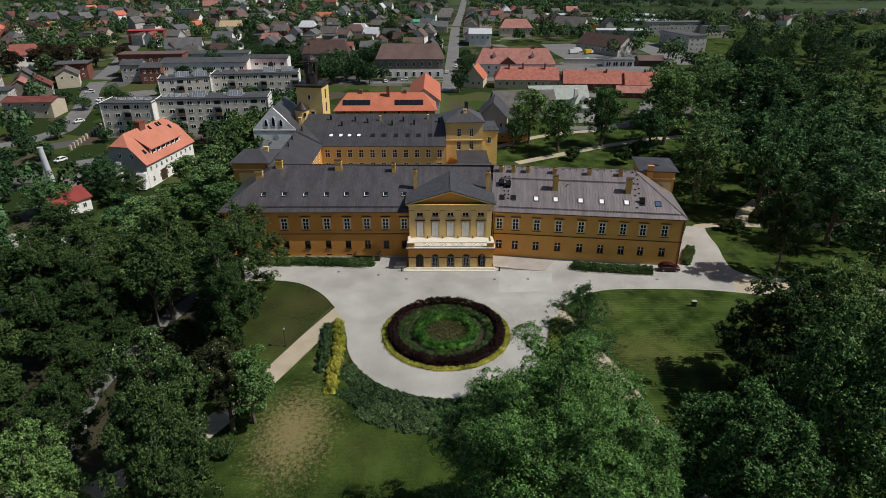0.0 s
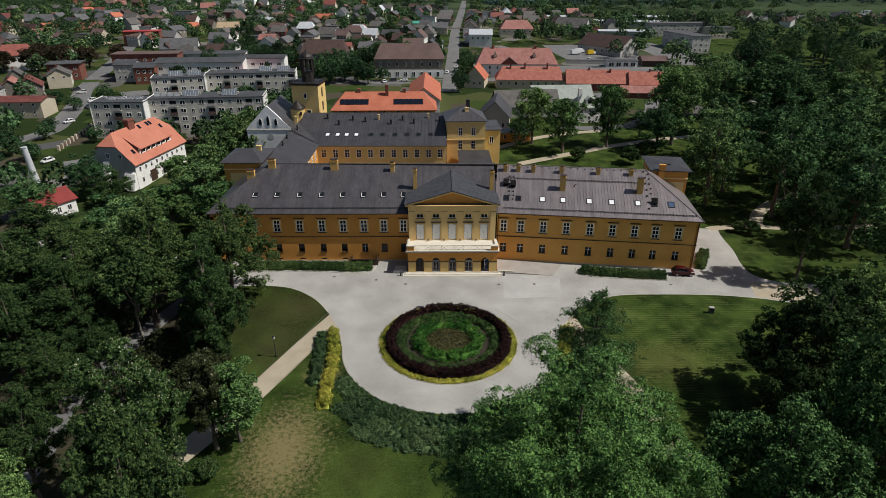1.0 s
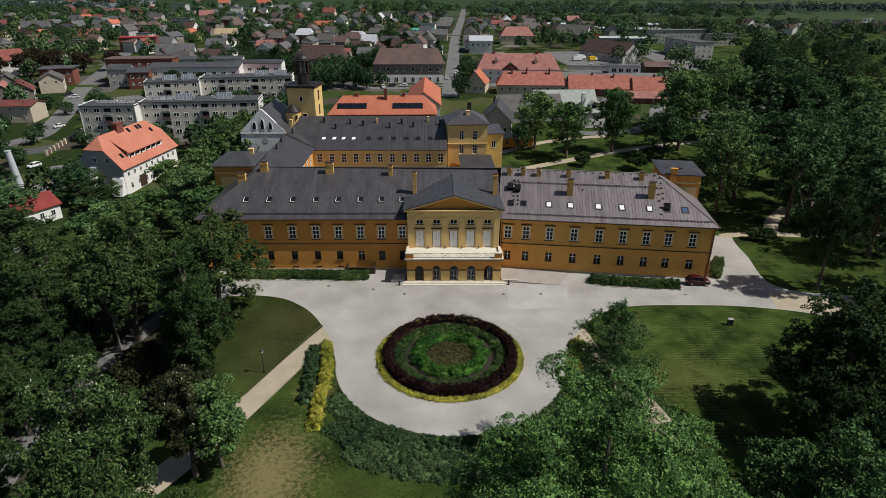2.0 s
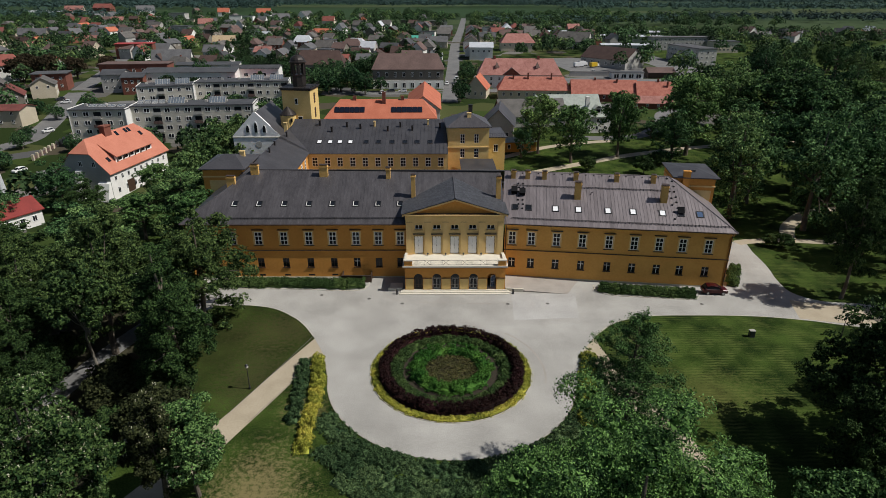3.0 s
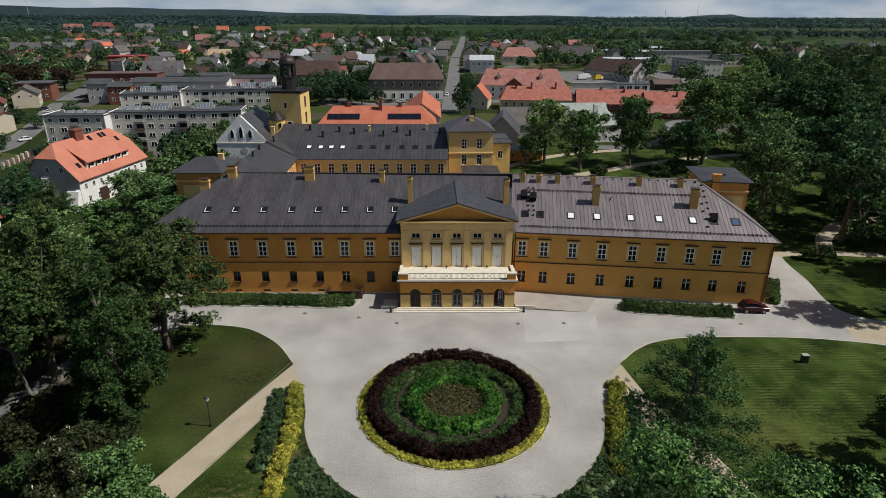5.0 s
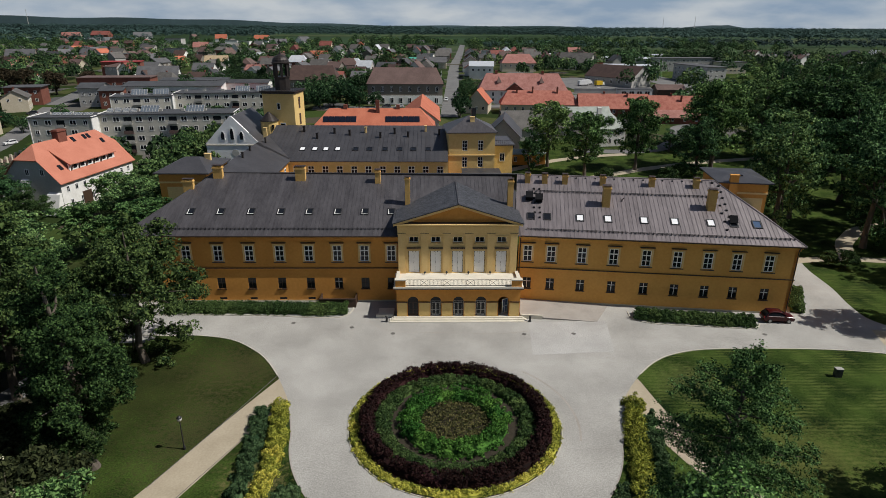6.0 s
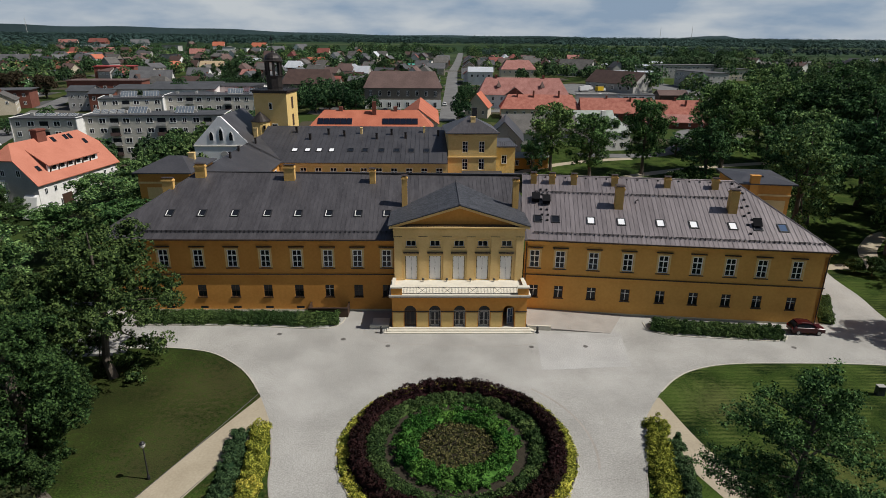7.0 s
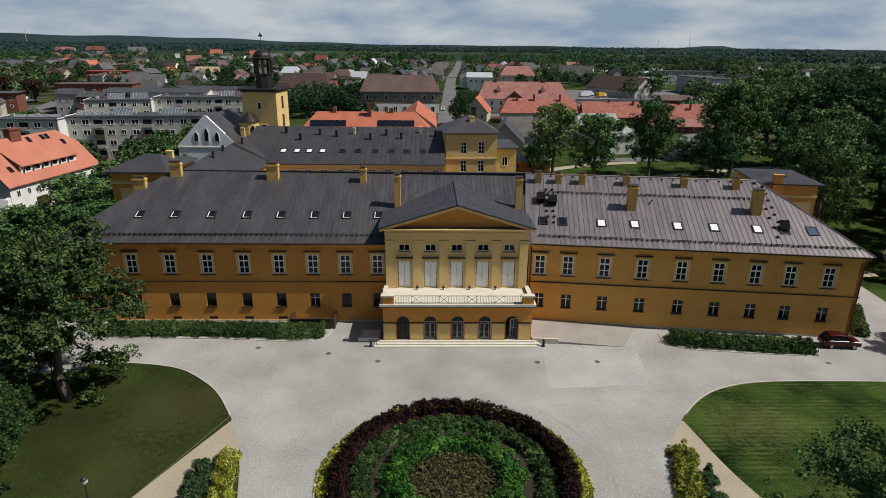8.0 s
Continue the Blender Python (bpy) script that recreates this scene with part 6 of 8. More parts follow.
# ---- trees ----
def tree(name, label, seed, h, r, base, lobes, k, low, high, material, x=0, y=0, flat=0.8, reach=(0.45, 0.92), lobe_r=(0.2, 0.34), trunk_r=0.03, group="", turn=0.0, top=1.0, clump=0.5, blossom=0, bark=None, per=9, corners=3, fill=34, skirt=0.25):
    """A tapered, slightly bent trunk with limbs and a crown of leaf clumps gathered in lobes."""
    rng = np.random.default_rng(seed)
    z0 = h * base
    mid, semi = (z0 + h) / 2, (h - z0) / 2
    d = unit_vectors(rng, lobes)
    d[:, 2] = np.where(rng.uniform(0, 1, lobes) < skirt, d[:, 2], np.abs(d[:, 2]) * 1.1 - 0.35)
    q = rng.uniform(*reach, (lobes, 1))
    wide = np.where(d[:, 2:] > 0, 1 - 0.35 * (1 - top) - (1 - top) * d[:, 2:], 1.0)
    centre = np.array([0, 0, mid]) + d * q * np.array([r, r, semi]) * np.concatenate([wide, wide, np.ones_like(wide)], 1)
    rl = r * rng.uniform(*lobe_r, lobes)
    # twigs over the lobes, each with a small dome of leaves
    k = k // per
    pick = rng.choice(lobes, k, p=rl ** 2 / (rl ** 2).sum())
    tw = unit_vectors(rng, k) + 0.55 * d[pick] + np.array([0, 0, 0.3])
    tw /= np.linalg.norm(tw, axis=1)[:, None]
    tip = centre[pick] + tw * (rl[pick] * rng.uniform(0.6, 1.16, k) ** 0.8)[:, None] * np.array([1, 1, flat])
    inner = rng.uniform(0, 1, k) < 0.08
    tip[inner] = np.array([0, 0, mid]) + (tip[inner] - np.array([0, 0, mid])) * rng.uniform(0.3, 0.8, (inner.sum(), 1))
    u = unit_vectors(rng, k * per) * 0.85 + np.repeat(tw, per, 0) * 0.7 + np.array([0, 0, 0.35])
    u /= np.linalg.norm(u, axis=1)[:, None]
    pos = np.repeat(tip, per, 0) + u * (np.repeat(rng.uniform(0.7, 1.3, k), per) * rng.uniform(0.45, 1.0, k * per) * clump)[:, None] * np.array([1, 1, 0.75])
    t = empty(name, pose(x, y, gz(y), 0, 0, turn))
    tagged(t, label, "tree", group)
    bmt = bmesh.new()
    r0 = h * trunk_r
    bend = rng.normal(0, h * 0.012, (4, 2))
    pts = [(0, 0, -0.3), (bend[0][0], bend[0][1], h * 0.12), (bend[1][0], bend[1][1], h * 0.35), (bend[2][0], bend[2][1], h * 0.6), (bend[3][0], bend[3][1], h * 0.85)]
    tube(bmt, pts, [r0 * 1.35, r0, r0 * 0.8, r0 * 0.5, r0 * 0.12], 9)
    for i in range(min(lobes, 14)):
        s = rng.uniform(0.25, 0.65)
        a = Vector((bend[2][0] * s, bend[2][1] * s, h * s))
        b = Vector(centre[i])
        m = a.lerp(b, 0.5) + Vector((0, 0, -0.04 * h))
        tube(bmt, [a, m, b], [r0 * 0.38, r0 * 0.24, r0 * 0.07], 6)
    part("trunk", bmt, bark or BARK, t)
    crown = [leaves(rng, pos, u, low, high, 0.6, corners)]
    if corners == 3:
        # broad leaf sprays inside each lobe, which close the crown
        inside = unit_vectors(rng, lobes * fill)
        deep = np.repeat(centre, fill, 0) + inside * np.repeat(rl, fill)[:, None] * rng.uniform(0.3, 0.66, (lobes * fill, 1)) * np.array([1, 1, flat])
        crown.append(leaves(rng, deep, inside, min(0.3, 0.32 * float(rl.mean())) if fill > 60 else 0.32 * float(rl.mean()), min(0.5, 0.55 * float(rl.mean())) if fill > 60 else 0.55 * float(rl.mean()), 0.5, 3))
    piece("crown", quads_mesh("crown", np.vstack(crown), material, corners), t)
    if blossom:
        at = tip[rng.choice(k, min(blossom, k // 2), False)]
        at = at[at[:, 2] > h * 0.3] + np.array([0, 0, clump * 0.7])
        rise = np.tile([0, 0, 1.0], (len(at), 1))
        at = np.vstack([at, at + rise * 0.16])
        me = quads_mesh("blossom", leaves(rng, at, np.vstack([rise, rise]), 0.08, 0.17, 0.9), BLOSSOM)
        tagged(piece("blossom", me, t, label="pale upright blossom candles"), "pale upright blossom candles", kind="stuff")
    return t


def layered_tree(label, seed, h, r, x, y, boughs=56):
    """A straight trunk with flat, spreading boughs in tiers, each carrying loose sprays of leaves."""
    rng = np.random.default_rng(seed)
    t = tagged(empty("park_tree", pose(x, y, gz(y))), label, "tree")
    bmt = bmesh.new()
    tube(bmt, [(0, 0, -0.3), (0.1, 0.05, h * 0.3), (-0.1, 0.1, h * 0.65), (0, 0, h * 0.97)], [0.42, 0.32, 0.2, 0.03], 9)
    sprays, ways = [], []
    for i in range(boughs):
        s = 0.10 + 0.88 * (i + rng.uniform(0, 0.8)) / boughs
        long_m = (r * (1 - s ** 3.2) * (0.5 + 0.5 * min(1, s / 0.35)) + 0.4) * rng.uniform(0.6, 1.12)
        a = i * 2.4 + rng.normal(0, 0.3)
        out = np.array([math.cos(a), math.sin(a), 0.0])
        side = np.array([-math.sin(a), math.cos(a), 0.0])
        root = np.array([0, 0, h * s])
        tip = root + out * long_m + np.array([0, 0, long_m * rng.uniform(0.02, 0.28)])
        tube(bmt, [Vector(root - np.array([0, 0, 0.4])), Vector((root + tip) / 2 + np.array([0, 0, -0.15])), Vector(tip)], [0.035 + 0.011 * long_m, 0.03 + 0.005 * long_m, 0.015], 5)
        n = int(14 + 13 * long_m)
        f = rng.uniform(0.22, 1.05, n)[:, None]
        wide = 0.20 * long_m * np.sqrt(f) + 0.15
        sprays.append(root + (tip - root) * f + side * rng.normal(0, 1, (n, 1)) * wide * 0.75 + np.array([0, 0, 1.0]) * rng.normal(0.1, 0.24, (n, 1)))
    part("trunk", bmt, BARK, t)
    at = np.vstack(sprays)
    per = 26
    u = unit_vectors(rng, len(at) * per) * 0.8 + np.array([0, 0, 0.6])
    u /= np.linalg.norm(u, axis=1)[:, None]
    pos = np.repeat(at, per, 0) + u * rng.uniform(0.1, 0.5, (len(at) * per, 1)) * np.array([1, 1, 0.55])
    piece("crown", quads_mesh("crown", leaves(rng, pos, u, 0.075, 0.155, 0.45, 3), LEAF_A, 3), t)
    return t


# the great lime close to the camera's way and the thin tree beside the right path
tree("lime_tree", "tall broad lime tree with fresh bluish-green leaves", 41, 31.2, 11.0, 0.12, 260, 330000, 0.08, 0.165, LEAF_B, 8.3, -81.3, reach=(0.5, 1.0), lobe_r=(0.09, 0.17), trunk_r=0.022, top=1.1, clump=0.66, per=40, fill=70)
layered_tree("thin-crowned tree with layered dark branches on the lawn", 42, 22.6, 6.6, 16.8, -54.8)

# leaning tree with a thin pale trunk, and a brownish thicket beside the path
lean = tree("leaning_tree", "leaning tree with a thin pale trunk in the grove", 43, 22, 4.6, 0.55, 40, 5000, 0.18, 0.38, LEAF_C, -55, -30.6, trunk_r=0.009, bark=BARK_PALE)
lean.matrix_basis = pose(-55, -30.6, 0, 20, 14, 0)
thicket = tree("thicket", "brownish-green thicket of thin stems under the trees", 44, 8.5, 4.4, 0.0, 50, 9000, 0.2, 0.42, LEAF_BROWN, -38.8, -47.5, lobe_r=(0.2, 0.36), trunk_r=0.012)
copy_thing(thicket, pose(-47.5, -39.5, 0, 0, 0, 120) @ Matrix.Diagonal((0.9, 0.9, 0.75, 1)))
copy_thing(thicket, pose(-50.5, -33.5, 0, 0, 0, 250) @ Matrix.Diagonal((0.6, 0.6, 0.45, 1)))
# kinds of park tree: closely leafed ones near the forecourt, plainer ones behind the palace
NEAR = dict(reach=(0.40, 1.0), lobe_r=(0.11, 0.19), clump=0.58, per=17, fill=44, skirt=0.5)
BEHIND = dict(reach=(0.38, 1.0), lobe_r=(0.12, 0.22), clump=0.75, per=13, fill=26, skirt=0.55)
KINDS = {
    # a first tree of the kind, its height and crown radius
    "dark": (tree("park_tree", "tall broad-leaved park tree with a dense dark green crown", 51, 24, 8.0, 0.14, 120, 43000, 0.13, 0.29, LEAF_C, -54, -27, trunk_r=0.018, **NEAR), 24, 8.0),
    "chestnut": (tree("chestnut_tree", "horse chestnut with pale blossom in a dark crown", 52, 26, 6.8, 0.04, 120, 46000, 0.13, 0.29, LEAF_CHESTNUT, -37, -69, trunk_r=0.018, blossom=4200, **NEAR), 26, 6.8),
    "deep": (tree("park_tree", "large dark-leaved park tree beside the lawn", 53, 23, 8.6, -0.08, 130, 43000, 0.14, 0.31, LEAF_C, 50, -49.5, trunk_r=0.02, **NEAR), 23, 8.6),
    "light": (tree("park_tree", "tall light-green broad-leaved tree in the park", 54, 27, 4.9, -0.10, 110, 40000, 0.12, 0.27, LEAF_D, -38.5, -39, trunk_r=0.018, **NEAR), 27, 4.9),
    "fresh": (tree("park_tree", "rounded fresh-green tree beside the path", 55, 22.5, 8.4, 0.05, 150, 48000, 0.13, 0.29, LEAF_A, 31, -76, trunk_r=0.02, **NEAR), 22.5, 8.4),
    "far_dark": (tree("park_tree", "dark broad-leaved tree in the park behind the palace", 56, 28, 9.0, 0.02, 110, 14000, 0.24, 0.5, LEAF_E, 84, 25, trunk_r=0.02, **BEHIND), 28, 9.0),
    "far_light": (tree("park_tree", "tall light-green tree in the park behind the palace", 57, 28, 7.0, 0.0, 110, 14000, 0.22, 0.46, LEAF_F, 70, 33.5, trunk_r=0.018, **BEHIND), 28, 7.0),
    "far_fresh": (tree("park_tree", "rounded green tree on the lawn behind the palace", 58, 22, 7.0, 0.14, 100, 13000, 0.22, 0.46, LEAF_A, 31, 92, trunk_r=0.02, **BEHIND), 22, 7.0),
}
tree("chestnut_tree", "slender brownish-green chestnut with pale blossom candles", 59, 17, 2.9, -0.02, 56, 16000, 0.13, 0.29, LEAF_BROWN, -33.4, -57.4, trunk_r=0.016, blossom=300, **NEAR)
PARK = (
    # kind, x, y, height, crown radius, turn
    ("deep", -42.5, -18.5, 21.5, 8.4, 40), ("deep", -58, -50, 13, 4.6, 70), ("deep", -66, -60, 15, 6.0, 300), ("dark", -56.5, -41.5, 12.5, 4.2, 120), ("dark", -31.5, -80, 25, 5.2, 95), ("dark", -51.5, -66.5, 16.5, 4.6, 15), ("fresh", -45.5, -80, 20, 5.2, 200),
    ("dark", -62, -36, 19, 6.2, 200), ("deep", -50.5, -20.5, 15, 5.6, 310), ("deep", -62.5, -15, 16, 6.0, 170), ("deep", -68, -42, 17, 6.5, 60), ("dark", -66, -26, 20, 7.0, 130),
    ("dark", -73, -54, 20, 8.0, 20), ("dark", -80, -12, 19, 8.0, 260), ("far_dark", -74, -76, 22, 8.6, 130), ("fresh", -62, -82, 20, 7.0, 80),
    ("far_light", -66, -4, 17, 6.6, 60), ("far_fresh", -56, 15, 14.5, 6.4, 130), ("far_light", -63, 27, 16, 6.6, 210), ("far_fresh", -70, 20, 12.5, 5.7, 260),
    ("far_dark", -76, 6, 14, 6.8, 30), ("deep", -78, -26, 19.5, 8.6, 70), ("far_dark", -92, -44, 20, 8.0, 100),
    ("far_dark", -98, -14, 16, 8.0, 190), ("far_dark", -84, -64, 21, 8.0, 220), ("far_dark", -100, 41, 13.5, 6.0, 250), ("dark", -91, 35, 9.5, 5.2, 40), ("far_dark", -112, 56, 5, 2.6, 160), ("far_fresh", -78.5, 47, 11.5, 4.6, 300), ("far_light", -71, 50, 13, 5.4, 20), ("far_dark", -108, 26, 12, 6.4, 250), ("far_dark", -120, 2, 14, 7.2, 280),
    ("deep", 44, -57, 15, 5.0, 77), ("fresh", 44.5, -73, 29, 8.6, 230), ("fresh", 59, -61, 24, 8.6, 50), ("fresh", 63, -41, 19, 7.2, 140), ("light", 71, -78, 24, 8.6, 320),
    ("fresh", 76, -52, 22, 8.4, 15), ("light", 86, -34, 21, 8.0, 95), ("dark", 71.5, -9.5, 24, 5.3, 185), ("far_light", 90, -14, 25, 8.4, 275), ("far_fresh", 97, -28, 22, 8.0, 310),
    ("far_dark", 92, 6, 25, 8.5, 5), ("far_dark", 96, 36, 28, 9.0, 65), ("far_dark", 80, 45, 24, 7.5, 125), ("far_light", 104, 22, 26, 9.0, 185), ("far_dark", 100, 58, 27, 9.0, 245),
    ("far_light", 113, 97, 32, 11.5, 305), ("far_light", 102, 104, 31, 8.0, 45), ("far_light", 122, 90, 29, 9.0, 105), ("far_fresh", 80.5, 90, 29.5, 9.6, 165), ("far_dark", 72.5, 82, 18.5, 7.2, 225),
    ("far_dark", 90, 74, 22, 8.0, 285), ("far_dark", 116, 8, 25, 9.5, 345), ("far_fresh", 40, 81.5, 20.5, 7.0, 55), ("far_fresh", 57, 88.5, 24, 6.8, 90), ("far_dark", 76, 112, 8, 4.4, 30), ("far_fresh", 70, 122, 9, 4.6, 150), ("far_light", -60, 96, 17, 6.2, 40), ("far_light", -73, 80, 13.5, 5.2, 200), ("deep", -41.2, -34.2, 13.5, 4.6, 100), ("deep", -40.4, -39.6, 10, 3.8, 200), ("deep", -43.5, -30.5, 12, 4.4, 130), ("far_dark", 24.6, 87, 13, 3.6, 15),
    ("far_dark", 112, 48, 27, 10.0, 200), ("far_light", 126, 62, 27, 9.6, 20), ("far_dark", 84, 60, 20, 7.0, 140), ("far_dark", 122, 30, 27, 9.0, 260), ("far_fresh", 157, 118, 22.5, 8.4, 80), ("far_dark", 106, -60, 23, 9.0, 115), ("far_dark", 100, -90, 24, 9.0, 175), ("far_dark", 47, -100, 22, 8.0, 10),
    ("far_dark", -70, -98, 23, 8.0, 235), ("far_dark", -96, -92, 22, 9.4, 295), ("far_fresh", 92, 118, 25, 9.0, 355), ("far_light", 110, 126, 26, 9.5, 33),
)
for which, x, y, h, r, turn in PARK:
    first, h0, r0 = KINDS[which]
    copy_thing(first, pose(x, y, gz(y), 0, 0, turn) @ Matrix.Diagonal((r / r0, r / r0, h / h0, 1)))
tree("small_maple", "small dense green tree beside the sandy path", 61, 15, 3.3, 0.02, 70, 20000, 0.14, 0.3, LEAF_A, -30.6, -56, lobe_r=(0.18, 0.3), trunk_r=0.016)
shrub = tree("shrub", "rounded green shrub on the lawn", 62, 6.5, 3.0, 0.02, 26, 6000, 0.2, 0.4, LEAF_C, 60, 70, trunk_r=0.02)
for x, y, f in ((-45.5, -46, 0.7), (-60, -30, 0.9), (-36.5, -66.5, 0.6), (71, 15.6, 0.5), (73.4, 14.2, 0.6), (43.7, 73.5, 0.8), (-33, -62.5, 0.5), (-60, -12, 0.6), (66, 78, 0.8)):
    copy_thing(shrub, pose(x, y, gz(y), 0, 0, 40 * x) @ Matrix.Scale(f, 4))


# ---- forecourt furniture and the parked car ----
def park_lamp(x, y):
    t = empty("park_lamp", pose(x, y, 0))
    tagged(t, "black iron park lamp with a small globe on the lawn", "street lamp", "park lamps")
    b = bmesh.new()
    lathe(b, [(0.13, 0), (0.13, 0.25), (0.06, 0.4), (0.045, 2.6), (0.07, 2.65)], 10)
    part("post", b, IRON, t)
    b = bmesh.new()
    lathe(b, [(0.08, 2.65), (0.2, 2.78), (0.22, 2.92), (0.15, 3.06), (0.05, 3.1)], 12)
    part("globe", b, WALL_GREY, t)
    b = bmesh.new()
    lathe(b, [(0.24, 3.0), (0.2, 3.06), (0.04, 3.18)], 12)
    part("cap", b, IRON, t)
    return t


lamp = park_lamp(-30.5, -36.3)
lamp.scale = (1.15, 1.15, 1.32)
copy_thing(lamp, pose(63.3, -22.7, 0))
copy_thing(lamp, pose(-49, -12.6, 0))
bm = bmesh.new()
box(bm, -0.42, -0.32, 0, 0.42, 0.32, 1.2)
cab = tagged(part("utility_box", bm, CAR_DARK, m=pose(48.2, -22.8, 0, 0, 0, -4)), "grey utility cabinet standing on the lawn", "utility box")
bm = bmesh.new()
box(bm, -0.46, -0.36, 1.15, 0.46, 0.36, 1.22)
part("lid", bm, WALL_GREY, cab, "pale sheet lid")
for x, y in ((-10.0, -11.0), (9.2, -11.3), (-16.2, -9.1), (16.5, -11.2), (-25.2, -7.6), (44.6, -11.6)):
    bm = bmesh.new()
    lathe(bm, [(0.34, 0.0), (0.34, 0.036), (0.29, 0.04)], 16)
    tagged(part("manhole_cover", bm, WEATHERED, m=Matrix.Translation((x, y, 0.0))), "dark round iron cover in the paving", "manhole cover", "manhole covers")


def car(label, x, y, turn, paint):
    t = empty("car", pose(x, y, 0.03 + gz(y), 0, 0, turn))
    tagged(t, label, "car")
    b = bmesh.new()
    prof = [(-2.1, 0.35), (-2.15, 0.62), (-2.05, 0.86), (-0.98, 0.98), (1.55, 1.0), (2.0, 0.95), (2.12, 0.7), (2.1, 0.35)]
    rows = []
    for yy, inset in ((-0.86, 0.05), (-0.78, 0.0), (0.78, 0.0), (0.86, 0.05)):
        rows.append([b.verts.new((px * (1 - inset * 0.2), yy, pz if abs(yy) < 0.8 else pz - (0.05 if pz > 0.8 else 0))) for px, pz in prof])
    for r0, r1 in zip(rows, rows[1:]):
        for i in range(len(prof)):
            j = (i + 1) % len(prof)
            b.faces.new((r0[i], r0[j], r1[j], r1[i]))
    b.faces.new(rows[0])
    b.faces.new(rows[-1][::-1])
    part("body", b, paint, t)
    # rounded cabin: glass all round, a domed roof panel and pillars in the paint
    side = ((-1.25, 0.97, 0.80), (-0.85, 1.20, 0.73), (-0.35, 1.42, 0.66), (0.25, 1.53, 0.63), (0.95, 1.54, 0.62), (1.50, 1.44, 0.62), (1.86, 1.20, 0.68), (2.02, 0.97, 0.74))
    b = bmesh.new()
    ring_l = [b.verts.new((px, -py, pz)) for px, pz, py in side]
    ring_r = [b.verts.new((px, py, pz)) for px, pz, py in side]
    belt_l = [b.verts.new((px, -0.81, 0.95)) for px, pz, py in side]
    belt_r = [b.verts.new((px, 0.81, 0.95)) for px, pz, py in side]
    for i in range(len(side) - 1):
        b.faces.new((ring_l[i], ring_l[i + 1], ring_r[i + 1], ring_r[i]))
        b.faces.new((belt_l[i], belt_l[i + 1], ring_l[i + 1], ring_l[i]))
        b.faces.new((ring_r[i], ring_r[i + 1], belt_r[i + 1], belt_r[i]))
    part("glazing", b, PANE, t)
    b = bmesh.new()
    top = side[2:6]
    rows = [[b.verts.new((px, py * f, pz + lift)) for px, pz, py in top] for f, lift in ((-1.06, -0.04), (-0.8, 0.03), (0.0, 0.06), (0.8, 0.03), (1.06, -0.04))]
    for r0, r1 in zip(rows, rows[1:]):
        for i in range(len(top) - 1):
            b.faces.new((r0[i], r0[i + 1], r1[i + 1], r1[i]))
    part("roof", b, paint, t)
    for e in (-1, 1):
        b = bmesh.new()
        tube(b, [(-1.24, e * 0.82, 0.95), (-0.35, e * 0.68, 1.42), (0.3, e * 0.66, 1.52), (0.95, e * 0.65, 1.53), (1.5, e * 0.66, 1.43), (1.8, e * 0.82, 0.95)], [0.05, 0.05, 0.045, 0.05, 0.09, 0.13], 6)
        part("window_frame", b, paint, t)
    for px in (-1.35, 1.3):
        for s in (-1, 1):
            m = Matrix.Translation((px, s * 0.78, 0.32)) @ Matrix.Rotation(radians(90), 4, "X")
            b = bmesh.new()
            lathe(b, [(0.22, -0.1), (0.32, -0.09), (0.32, 0.09), (0.22, 0.1)], 14)
            w = part("wheel", b, RUBBER, t, m=m)
            b = bmesh.new()
            lathe(b, [(0.05, -0.115), (0.21, -0.105), (0.21, 0.105), (0.05, 0.115)], 10)
            part("rim", b, CHROME, w)
    for s in (-1, 1):
        b = bmesh.new()
        box(b, -2.14, s * 0.62 - 0.16, 0.62, -2.0, s * 0.62 + 0.16, 0.78)
        part("headlight", b, CHROME, t)
        b = bmesh.new()
        box(b, 1.98, s * 0.68 - 0.1, 0.66, 2.14, s * 0.68 + 0.1, 0.9)
        part("tail_light", b, LAMP_RED, t)
        b = bmesh.new()
        box(b, -0.85, s * 0.92 - 0.08, 0.95, -0.68, s * 0.92 + 0.08, 1.07)
        part("mirror", b, paint, t)
    return t


red = car("dark red hatchback parked at the palace corner", 48.6, -7.3, 176, CAR_RED)
red.scale = (1.06, 1.08, 1.18)


# ---- the town ----
def half_hip_house(name, label, x, y, turn, w, d, h, ridge, hip_z, wall, roof):
    """A house under a half-hipped roof: gables clipped near the ridge."""
    t = empty(name, pose(x, y, gz(y), 0, 0, turn))
    tagged(t, label, "house")
    k = (ridge - h) / (d / 2)
    hy = (ridge - hip_z) / k
    b = bmesh.new()
    prof = ((-d / 2, -0.3), (-d / 2, h), (-hy, hip_z), (hy, hip_z), (d / 2, h), (d / 2, -0.3))
    rows = [[b.verts.new((s * w / 2, py, pz - 0.12)) for py, pz in prof] for s in (-1, 1)]
    for r in rows:
        b.faces.new(r)
    for i in range(6):
        b.faces.new((rows[0][i], rows[0][(i + 1) % 6], rows[1][(i + 1) % 6], rows[1][i]))
    part("wall", b, wall, t)
    b = bmesh.new()
    o, e = 0.6, h - 0.6 * k
    for s in (-1, 1):
        slab(b, ((-w / 2 - o, s * (d / 2 + o), e), (w / 2 + o, s * (d / 2 + o), e), (w / 2 + o, s * hy, hip_z), (w / 2 - 2.6, 0, ridge), (-w / 2 + 2.6, 0, ridge), (-w / 2 - o, s * hy, hip_z)), 0.2)
        slab(b, ((s * (w / 2 + o), -hy, hip_z), (s * (w / 2 + o), hy, hip_z), (s * (w / 2 - 2.6), 0, ridge)), 0.2)
    return t, part("roof", b, roof, t)


